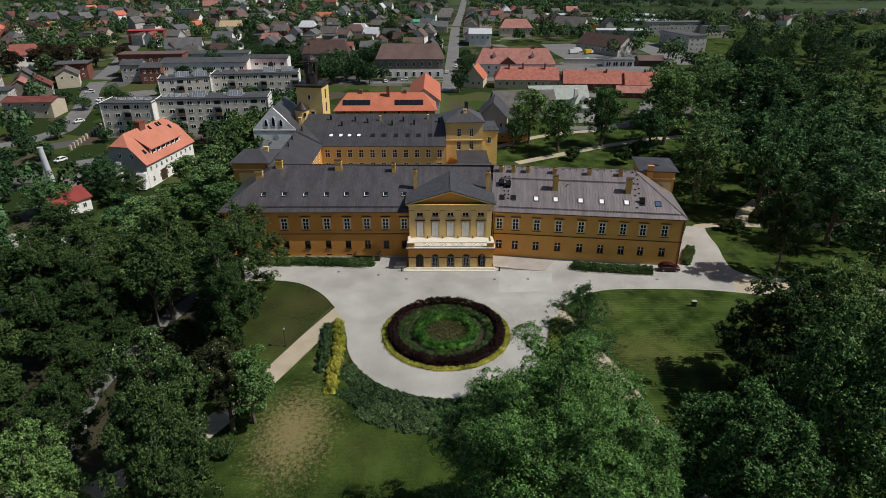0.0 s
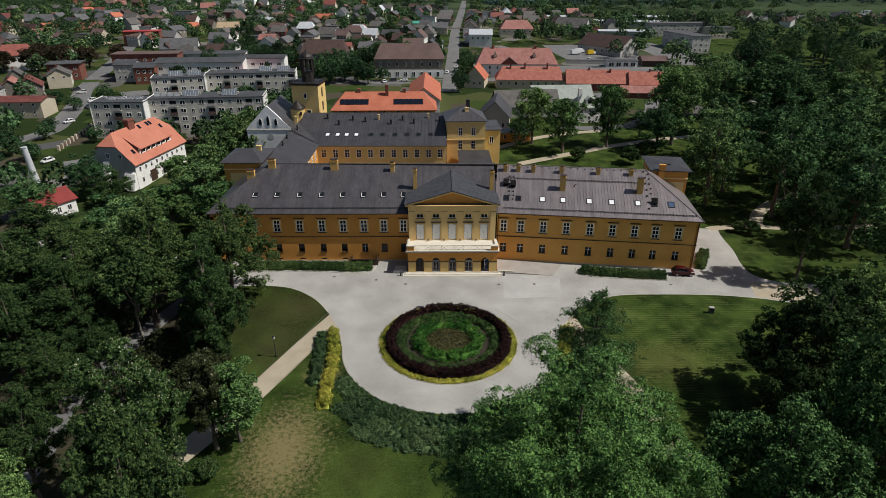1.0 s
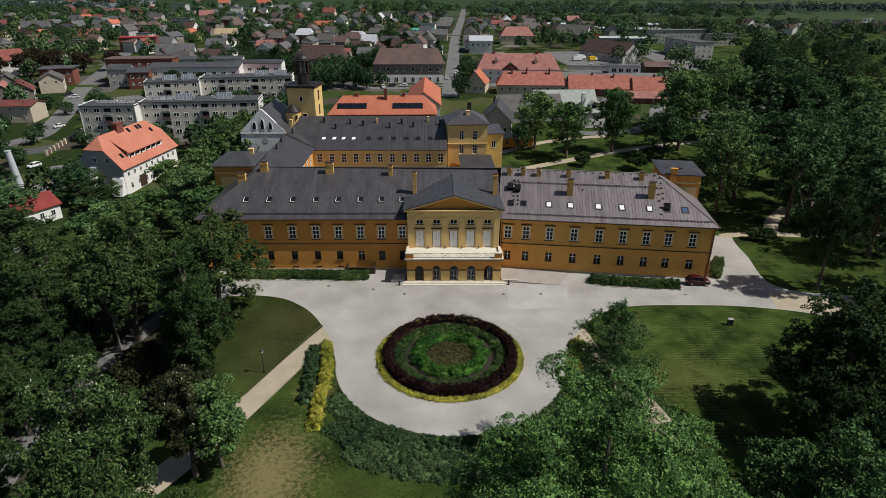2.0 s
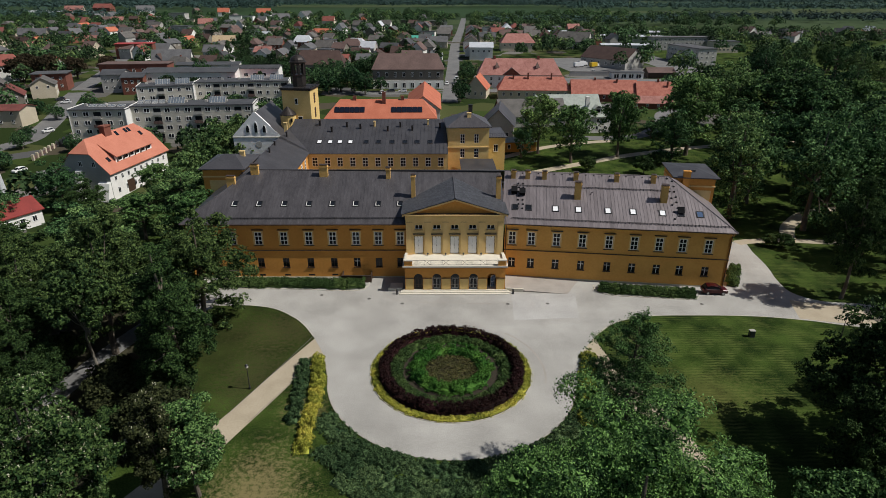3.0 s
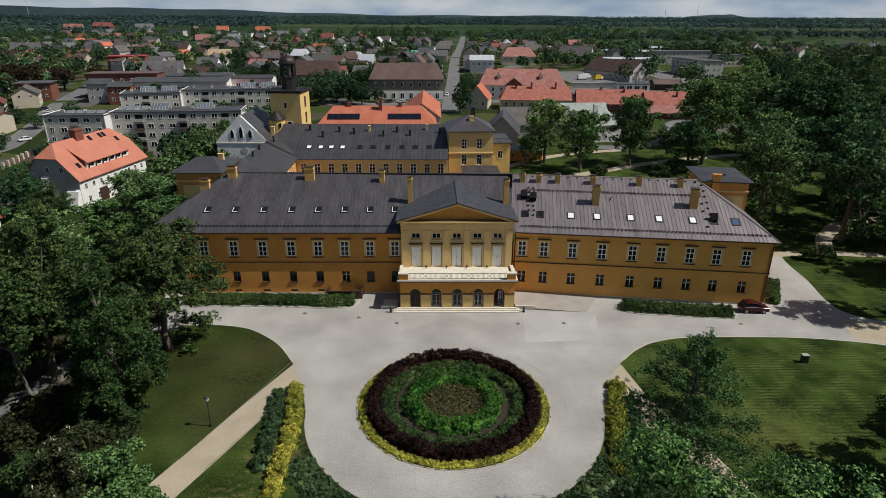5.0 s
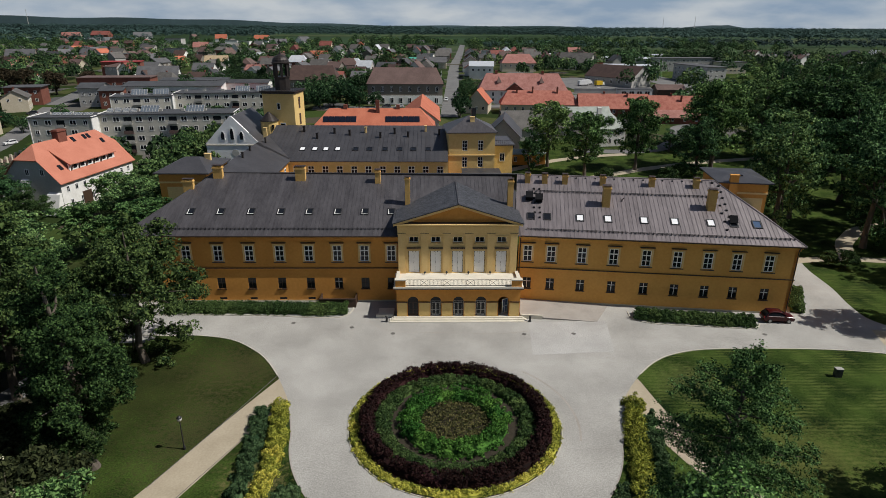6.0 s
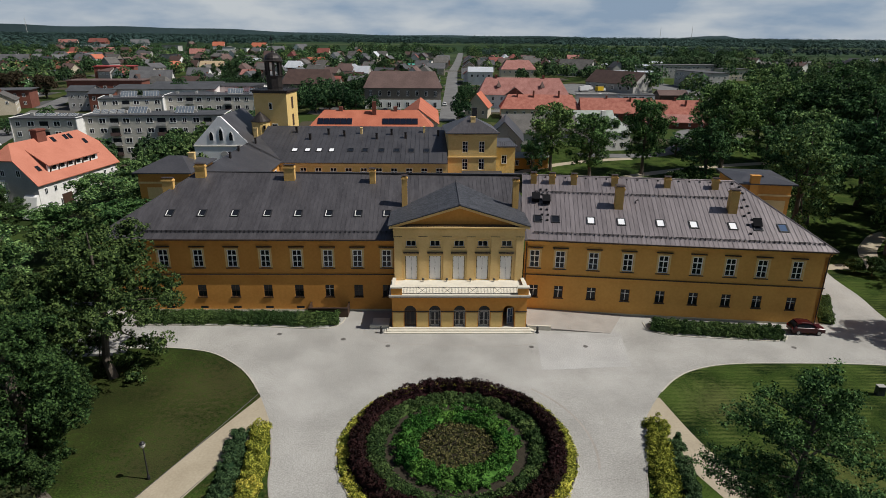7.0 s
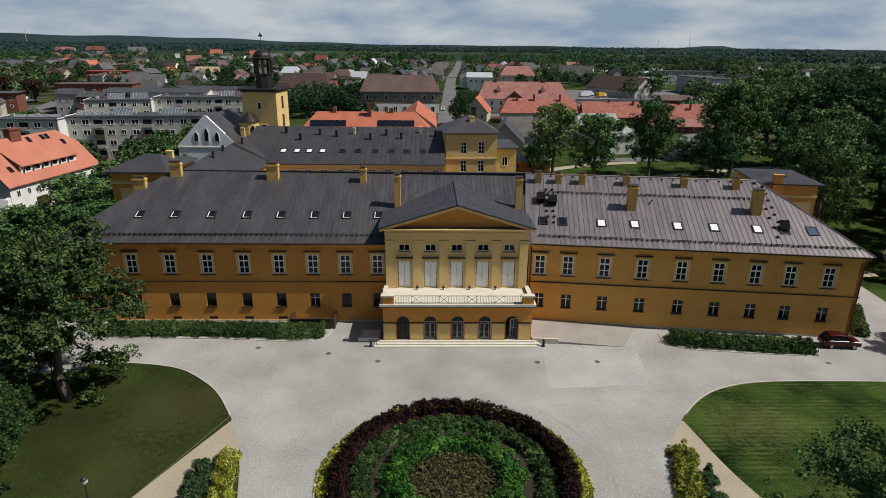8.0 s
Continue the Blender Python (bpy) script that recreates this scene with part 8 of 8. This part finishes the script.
# houses that stand out on the rising ground at the edge of the town
for x, y, w, h, rise, wall, roof, turn, words in (
        (-632, 1026, 30, 5, 9, WALL_BEIGE, TILE_PINK, 6, "beige farmhouse with a wide faded red roof"), (-649, 1160, 34, 8, 7, WALL_BRICK, TILE_RED, -4, "brick house with a steep red roof"),
        (-502, 852, 16, 5, 5, WALL_GREY, TILE_GREY, 12, "grey house with a grey roof"), (-462, 812, 17, 6, 5, WALL_WHITE, TILE_GREY, 80, "white gabled house with a grey roof"),
        (-502, 1010, 28, 8, 7, WALL_WHITE, TILE_GREY, 30, "large white house with a grey roof"), (-376, 832, 24, 9, 0.3, WALL_GREY, FLAT_ROOF, -6, "pale grey three-storey block with a flat roof"),
        (-259, 540, 19, 8, 0.3, WALL_GREY, FLAT_ROOF, -8, "pale grey block with a flat roof"), (-389, 940, 16, 7, 6, WALL_DARK, TILE_BROWN, 85, "dark gabled house with a brown roof"),
        (-263, 731, 15, 10, 0.3, WALL_WHITE, FLAT_ROOF, 10, "tall white cube house with a flat roof"), (-257, 770, 15, 8, 0.3, WALL_WHITE, FLAT_ROOF, -10, "low white house with a flat roof"),
        (-349, 952, 18, 7, 6, WALL_WHITE, TILE_ORANGE, 8, "white house with an orange roof"), (-288, 970, 24, 6, 6, WALL_WHITE, TILE_ORANGE, -4, "white house with a wide orange roof"),
        (-215, 778, 22, 5, 6, WALL_WHITE, TILE_GREY, 20, "white house with a long grey roof"), (-190, 824, 26, 6, 7, WALL_WHITE, TILE_GREY, 70, "white twin-gabled house with a grey roof"),
        (-175, 410, 17, 5, 4, WALL_WHITE, TIMBER, 8, "house with new timber battens on its open roof"), (-190, 490, 12, 5, 4, WALL_BEIGE, TILE_BROWN, 60, "beige house with a brown roof"),
        (-179, 510, 13, 6, 0.3, WALL_WHITE, FLAT_ROOF, 4, "white house with a flat roof"), (-112, 508, 16, 4, 4, WALL_BEIGE, TILE_ORANGE, 4, "low house with a broad orange roof"),
        (-137, 702, 15, 6, 5, WALL_BEIGE, TILE_RED, -10, "beige house with a red roof"), (-100, 550, 13, 6, 5, WALL_WHITE, TILE_GREY, 76, "white gabled house with a dark grey roof"),
        (-217, 333, 9, 7, 2.5, WALL_GREY, TILE_BROWN, -12, "grey two-storey house with a brown roof"), (-205, 326, 8, 6, 4, WALL_WHITE, TILE_RED, 78, "white gabled house with a red roof"),
        (-202, 350, 17, 5, 3.6, WALL_GREY, TILE_GREY, -10, "long grey house with a grey roof"), (-169, 283, 16, 4.5, 5, WALL_WHITE, TILE_SHED, 64, "white gabled house with a dark brown roof"),
        (-365, 469, 22, 5, 5, WALL_DARK, TILE_GREY, 16, "dark barn-like house with a grey roof"), (-312, 602, 17, 5, 4, WALL_GREY, WEATHERED, -20, "grey house with a weathered roof"),
        (-155, 494, 11, 6, 4, WALL_WHITE, TILE_BROWN, 40, "white house with a brown roof"), (-268, 635, 16, 6, 5, WALL_BEIGE, TILE_PINK, 8, "beige house with a faded red roof")):
    building("town_house", words, "house", x, y, turn, w, max(9.0, w * 0.55), h, rise, wall, roof, rows=((h - 2.4, 3, 1.6, 1.6),) if y < 700 else ((h - 2.8, 2, 2.0, 1.8),), pane=False, group="town houses")
    taken.append((x, y, 34.0))
# greenhouses and open meadow at the edge of the town
for i in range(3):
    building("greenhouse", "long low greenhouse with a pale sheet roof", "greenhouse", -700 + i * 46, 1040 - i * 12, -6, 44, 12, 3.0, 2.4, WALL_GREY, PALE_METAL, group="greenhouses")
    taken.append((-700 + i * 46, 1040 - i * 12, 50.0))

# both sides of the street that leads away
for k in range(13):
    y = 246 + k * 27
    cx = float(np.interp(y, [175, 281, 438, 589, 900], [3, 7.5, 14, 24, 42]))
    for s in (-1, 1):
        if (s > 0 and y < 352) or (s < 0 and k in (0, 2, 4, 5, 8)):
            continue
        wall = rng_t.choice(WALLS)
        roof, word = rng_t.choice(ROOFS)
        building("street_house", f"{WALL_WORD[wall]} street-side house with a {word} roof", "house", cx + s * 13, y, rng_t.choice((0, 90, 90)) + rng_t.uniform(-3, 3), rng_t.uniform(10, 14), 10, rng_t.choice((3.6, 5.4, 5.8)), 3.6, wall, roof, rows=((1.0, 4, 1.2, 1.5), (3.8, 4, 1.2, 1.4)), side_rows=((3.8, 2, 1.1, 1.3),), pane=y < 300, group="street houses")
        taken.append((cx + s * 13, y, 14.0))
QUARTERS = ((-430, -178, 205, 420, 64, -24), (-170, -6, 250, 420, 60, -10), (-440, -10, 420, 640, 88, -14), (34, 150, 420, 640, 40, 4), (-300, -178, 40, 205, 26, 24), (330, 480, 462, 545, 17, 8), (240, 330, 430, 540, 7, 20), (-520, 60, 640, 800, 34, 0))
houses = []
for x0, x1, y0, y1, count, grid in QUARTERS:
    made, tries = 0, 0
    while made < count and tries < 900:
        tries += 1
        x, y = rng_t.uniform(x0, x1), rng_t.uniform(y0, y1)
        if not clear_of(x, y, 7.5):
            continue
        made += 1
        taken.append((x, y, 12.0))
        w, d = rng_t.uniform(9, 14), rng_t.uniform(8, 10.5)
        h = rng_t.choice((3.4, 5.6, 6.2))
        wall = rng_t.choice(WALLS)
        roof, word = rng_t.choice(ROOFS)
        flat = roof is FLAT_ROOF
        rise = 0.3 if flat else rng_t.uniform(2.8, 4.6)
        rows = ((1.0, 3, 1.2, 1.4),) if h < 4 else ((1.0, 3, 1.2, 1.4), (3.8, 3, 1.2, 1.4))
        side = ((h - 1.9, 2, 1.1, 1.3),) if y < 330 else ()
        if y > 330:
            rows = rows[-1:] if y < 420 else ((1.1, 2, 1.3, 1.4),)
        houses.append(building("town_house", f"{WALL_WORD[wall]} house with a {word} {'flat' if flat else 'pitched'} roof", "house", x, y, grid + rng_t.choice((0, 90)) + rng_t.uniform(-9, 9), w, d, h, rise, wall, roof, rows=rows, side_rows=side, hip=rng_t.choice((0, 0, 0, 2.5)) if not flat else 0, chimneys=((rng_t.uniform(-3, 3), 0.4, h + rise + 0.7),) if not flat and y < 480 else (), pane=y < 235, group="town houses"))

def truck(label, x, y, turn, paint):
    t = empty("delivery_truck", pose(x, y, 0.03 + gz(y), 0, 0, turn))
    tagged(t, label, "truck")
    b = bmesh.new()
    box(b, -2.6, -1.15, 0.75, 2.4, 1.15, 3.1)
    part("cargo_box", b, paint, t)
    b = bmesh.new()
    rows = [[b.verts.new((px, s * 1.05, pz)) for px, pz in ((2.5, 0.5), (4.1, 0.5), (4.1, 1.3), (3.7, 2.3), (2.5, 2.4))] for s in (-1, 1)]
    b.faces.new(rows[0])
    b.faces.new(rows[1][::-1])
    for i in range(5):
        b.faces.new((rows[0][i], rows[0][(i + 1) % 5], rows[1][(i + 1) % 5], rows[1][i]))
    part("cab", b, CAR_WHITE, t)
    b = bmesh.new()
    poly(b, ((4.13, -0.95, 1.35), (4.13, 0.95, 1.35), (3.76, 0.9, 2.22), (3.76, -0.9, 2.22)))
    poly(b, ((4.11, -0.95, 1.35), (4.11, 0.95, 1.35), (3.74, 0.9, 2.22), (3.74, -0.9, 2.22)))
    part("windscreen", b, PANE, t)
    for px in (-1.7, 3.2):
        for s in (-1, 1):
            b = bmesh.new()
            lathe(b, [(0.25, -0.13), (0.44, -0.12), (0.44, 0.12), (0.25, 0.13)], 12)
            part("wheel", b, RUBBER, t, m=Matrix.Translation((px, s * 1.0, 0.44)) @ Matrix.Rotation(radians(90), 4, "X"))


truck("white box truck parked in the concrete yard", 88, 292, 20, CAR_WHITE)
truck("white box truck parked in the concrete yard", 92, 298, 24, CAR_WHITE)
truck("yellow-bodied truck parked in the concrete yard", 98, 291, 30, TRUCK_YELLOW)
# parked cars in the town
white_car = car("white car parked in the street", -5.5, 190, 95, CAR_WHITE)
for i, (x, y, turn) in enumerate(((-12, 198.5, 5), (-30, 196, 100), (8.2, 240, 84), (10.4, 262, 84), (70, 202, 8), (78, 203, 5), (86, 202.5, 4), (-150, 120, 60), (-172, 172, 20), (-178, 178, 24), (-159, 156, 62), (-156, 150, 62), (-154, 144, 62), (96, 262, 30), (92, 268, 60), (-26, 199.5, 4), (-20, 199.5, 3), (-8, 200.5, 6), (62, 203, 6), (56, 203.4, 5), (94, 201.5, 3), (100, 201, 2), (2.6, 222, 86), (-131, 72, 70), (-118, 74, 160), (-116, 82, 160))):
    if i % 3 == 0:
        dark_car = car("dark car parked in the street", x, y, turn, CAR_DARK) if i == 0 else copy_thing(dark_car, pose(x, y, 0.03 + gz(y), 0, 0, turn))
    else:
        copy_thing(white_car, pose(x, y, 0.03 + gz(y), 0, 0, turn))

# ---- town trees ----
COPPERS = ((-240, 222, 0.9), (-214, 232, 1.05), (-203, 240, 0.9), (-232, 244, 1.0), (-190, 250, 0.85), (-219, 218, 0.7))
town_trees = [
    tree("garden_tree", "broad-leaved garden tree between the houses", 71, 10, 4.4, 0.1, 26, 2900, 0.28, 0.58, TOWN_A, -88, 240, lobe_r=(0.26, 0.42), fill=14),
    tree("garden_tree", "dark broad-leaved garden tree between the houses", 72, 11, 4.6, 0.1, 26, 2900, 0.28, 0.58, TOWN_C, -46, 252, lobe_r=(0.26, 0.42), fill=14),
    tree("garden_tree", "yellowish-green garden tree between the houses", 73, 9, 4.2, 0.08, 24, 2900, 0.28, 0.58, TOWN_D, -40, 262, lobe_r=(0.26, 0.42), fill=14),
    tree("spruce", "dark narrow spruce between the houses", 74, 14, 2.9, 0.04, 30, 2200, 0.4, 0.85, TOWN_C, -2, 300, lobe_r=(0.2, 0.36), top=0.1, fill=10),
]


def plant(x, y, f, kind=None):
    k = kind if kind is not None else rng_t.choices((0, 1, 2, 3), (5, 5, 3, 1.4))[0]
    copy_thing(town_trees[k], pose(x, y, gz(y), 0, 0, rng_t.uniform(0, 360)) @ Matrix.Diagonal((f, f, f * rng_t.uniform(0.85, 1.15), 1)))


def far_grove(name, label, spots, material, seed, per=190):
    """Trees too many to count: leaf clumps heaped into rounded crowns, joined into one mesh."""
    r = np.random.default_rng(seed)
    c = np.array([(x, y, gz(y)) for x, y, f in spots])
    f = np.array([q[2] for q in spots])
    at = np.repeat(c, per, 0)
    size = np.repeat(f, per)[:, None]
    u = unit_vectors(r, len(at))
    u[:, 2] = np.abs(u[:, 2]) * 1.1 - 0.25
    lob = 1 + 0.22 * np.sin(u[:, :1] * 5 + at[:, :1]) * np.sin(u[:, 1:2] * 6 + at[:, 1:2])
    at = at + np.array([0, 0, 5.2]) * size + u * size * lob * np.array([4.0, 4.0, 4.9])
    me = quads_mesh(name, leaves(r, at, u + np.array([0, 0, 0.3]), 0.8, 1.6, 0.5, 3), material, 3)
    tagged(new(name, me), label, "trees", kind="stuff")


near_count = 0
groves = {TOWN_A: [], TOWN_C: [], TOWN_D: []}
for x0, x1, y0, y1, count, lo, hi in ((-170, -5, 225, 420, 115, 0.55, 1.15), (-160, -66, 86, 200, 26, 0.6, 1.1), (-160, -104, -10, 50, 22, 0.6, 1.0), (-108, -56, 84, 150, 26, 0.7, 1.2), (-330, -160, 20, 190, 100, 0.6, 1.3), (110, 150, 150, 300, 18, 0.8, 1.4), (-440, -170, 190, 420, 230, 0.65, 1.3), (-460, -10, 420, 660, 330, 0.6, 1.15), (28, 160, 340, 640, 130, 0.7, 1.3), (-760, -330, 60, 420, 160, 0.8, 1.5), (-760, -150, 640, 950, 320, 0.6, 1.2), (-150, 420, 640, 950, 340, 0.9, 1.6), (150, 560, 420, 540, 150, 0.8, 1.5), (210, 330, 300, 420, 60, 0.8, 1.4)):
    done, tries = 0, 0
    while done < count and tries < 4000:
        tries += 1
        x, y = rng_t.uniform(x0, x1), rng_t.uniform(y0, y1)
        if not clear_of(x, y, 2.6):
            continue
        done += 1
        f = rng_t.uniform(lo, hi)
        if y < 400 and near_count < 130 and x > -330:
            near_count += 1
            plant(x, y, f)
        else:
            groves[rng_t.choice((TOWN_A, TOWN_A, TOWN_C, TOWN_C, TOWN_C, TOWN_C, TOWN_D))].append((x, y, f))
for i, (material, spots) in enumerate(groves.items()):
    far_grove("garden_trees_far", "garden trees scattered among the far houses", spots, material, 80 + i)
for x, y, f in ((-73, 42, 1.0), (-70, 48, 1.3), (-69, 60, 1.5), (-75, 72, 1.3), (-64, 72, 1.5), (-77, 86, 1.2), (-67, 84, 1.5), (-112, 92, 0.8), (-126, 94, 0.6), (-99, 91, 0.8), (-106, 130, 0.9), (-78, 134, 1.1), (-62, 126, 1.3), (-58, 112, 1.5), (-113, 40, 0.6), (-146, 98, 0.7), (-150, 108, 0.6), (-138, 74, 0.8), (-143, 62, 0.9), (-131, 106, 0.5), (-137, 118, 0.6), (-143, 133, 0.7), (-158, 140, 0.7), (-150, 152, 0.8), (-134, 48, 0.8), (-128, 36, 0.9), (-147, 80, 0.8), (-172, 150, 0.8), (-166, 112, 0.7), (-160, 98, 0.8), (-190, 160, 1.0), (-199, 180, 1.0), (-44, 197, 1.3), (-38, 193, 1.0), (-51, 201, 1.4), (-56, 194, 1.2), (-66, 200, 1.1), (13, 226, 0.9), (-4, 232, 0.7), (15, 258, 0.9), (-1, 270, 0.8), (-52, 92, 1.5), (-60, 98, 1.4), (-66, 86, 1.5), (-76, 92, 1.3), (-104, 92, 0.9), (-116, 98, 0.8), (8, 176, 1.0), (-31, 201, 0.7), (17, 236, 0.9), (-62, 212, 1.3), (-50, 216, 1.3), (-58, 224, 1.4)):
    plant(x, y, f, 2 if x < -50 and 40 < y < 100 and x > -80 else 0)
copper = tree("copper_tree", "broad dark copper-leaved tree above the houses", 78, 15, 6.4, 0.05, 60, 4200, 0.4, 0.85, LEAF_COPPER, -226, 226, lobe_r=(0.18, 0.32))
for x, y, f in COPPERS:
    copy_thing(copper, pose(x, y, gz(y), 0, 0, 47 * x) @ Matrix.Scale(f, 4))
# park woods beyond the drive: the nearest as trees, the rest as one wood
wood_tree = [tree("wood_tree", "broad-leaved green tree in the park wood", 84, 24, 9.0, 0.04, 80, 2600, 0.55, 1.1, TOWN_A, 132, -20, lobe_r=(0.14, 0.25), fill=12, skirt=0.5), tree("wood_tree", "lighter green tree in the park wood", 85, 24, 9.0, 0.04, 80, 2600, 0.55, 1.1, TOWN_D, 134, 60, lobe_r=(0.14, 0.25), fill=12, skirt=0.5), tree("wood_tree", "yellowish-green tree in the park wood", 86, 25, 8.6, 0.02, 80, 2600, 0.55, 1.1, TOWN_D, 128, 92, lobe_r=(0.13, 0.24), fill=12, skirt=0.5)]
wood = []
for i in range(290):
    x, y = rng_t.uniform(122, 420), rng_t.uniform(-40, 290)
    edge = 122 + max(0.0, y - 100) * 0.30
    if x < edge or y > 262 + (x - 170) * 0.30 or math.hypot(x - 178, y - 160) < 24 or math.hypot(x - 150, y - 118) < 10:
        continue
    f = rng_t.uniform(0.66, 1.0) * (1.0 if y < 150 else 0.8)
    if x < 260:
        copy_thing(wood_tree[(0, 1, 1, 0, 2)[i % 5]], pose(x, y, gz(y), 0, 0, rng_t.uniform(0, 360)) @ Matrix.Diagonal((f * 1.1, f * 1.1, f * 1.08, 1)))
    else:
        wood.append((x, y, f * 2.0))
far_grove("park_wood", "dense broad-leaved wood beyond the park", wood[::2], TOWN_C, 86, 420)
far_grove("park_wood", "dense lighter green wood beyond the park", wood[1::2], TOWN_A, 87, 420)

# ---- far woods and the horizon ----
rng_f = np.random.default_rng(91)
BELTS = ((-2600, -350, 1150, 260, 1500, 17), (-900, 500, 1500, 300, 1100, 18), (300, 2400, 1250, 300, 1500, 17), (-3000, -600, 1900, 500, 1500, 20), (-500, 1400, 2100, 500, 1500, 20), (900, 3200, 2000, 600, 1500, 20), (-3600, 0, 2900, 700, 1400, 24), (200, 3600, 2900, 700, 1400, 24),
         (520, 1100, 300, 160, 420, 14), (330, 1300, 740, 130, 600, 13), (-1500, -450, 760, 180, 600, 12), (60, 320, 690, 60, 160, 11))
for x0, x1, y0, depth, count, tall_m in BELTS:
    cx = rng_f.uniform(x0, x1, count)
    cy = y0 + rng_f.uniform(0, depth, count) + 0.05 * np.abs(cx)
    per = 32
    at = np.repeat(np.stack([cx, cy, np.interp(cy, [45, 200, 450, 900], [0, 6, 11, 14])], 1), per, 0)
    u = unit_vectors(rng_f, count * per)
    u[:, 2] = np.abs(u[:, 2])
    size = np.repeat(rng_f.uniform(0.75, 1.25, count), per)[:, None] * tall_m
    at = at + np.array([0, 0, 1.0]) * size * 0.45 + u * size * np.array([0.36, 0.36, 0.5])
    me = quads_mesh("far_woods", leaves(rng_f, at, u * 0.6 + np.array([0, 0, 0.7]), tall_m * 0.11, tall_m * 0.24, 0.3, 3), WOODS_HAZED, 3)
    tagged(new("far_woods", me), "dark belt of woodland beyond the town, tinted with haze", "woodland", kind="stuff")
bm = bmesh.new()
prev = None
for i in range(121):
    x = -3400 + i * 57
    z = 40 + 54 * max(0.0, -x / 3000) - 10 * max(0.0, x / 3000) + 4 * math.sin(x * 0.0031) + 3 * math.sin(x * 0.0093 + 1)
    z += 30 * math.exp(-((x - 1830) / 120) ** 2) * (1 - 0.25 * math.cos((x - 1830) * 0.03))
    cur = (bm.verts.new((x, 3950, 5)), bm.verts.new((x, 4000, z)), bm.verts.new((x, 4300, z - 8)))
    if prev:
        bm.faces.new((prev[0], cur[0], cur[1], prev[1]))
        bm.faces.new((prev[1], cur[1], cur[2], prev[2]))
    prev = cur
tagged(part("distant_hills", bm, RIDGE_HAZE), "low wooded hills on the horizon, haze blue put into their colour", "backdrop", kind="structure")
for x, h in ((1640, 70), (1440, 60), (-2500, 85)):
    bm = bmesh.new()
    tube(bm, [(x, 3900, 10), (x, 3900, 40 + h)], [1.6, 0.8], 5)
    tagged(part("radio_mast", bm, WALL_GREY), "thin radio mast on the horizon", "mast", kind="structure")
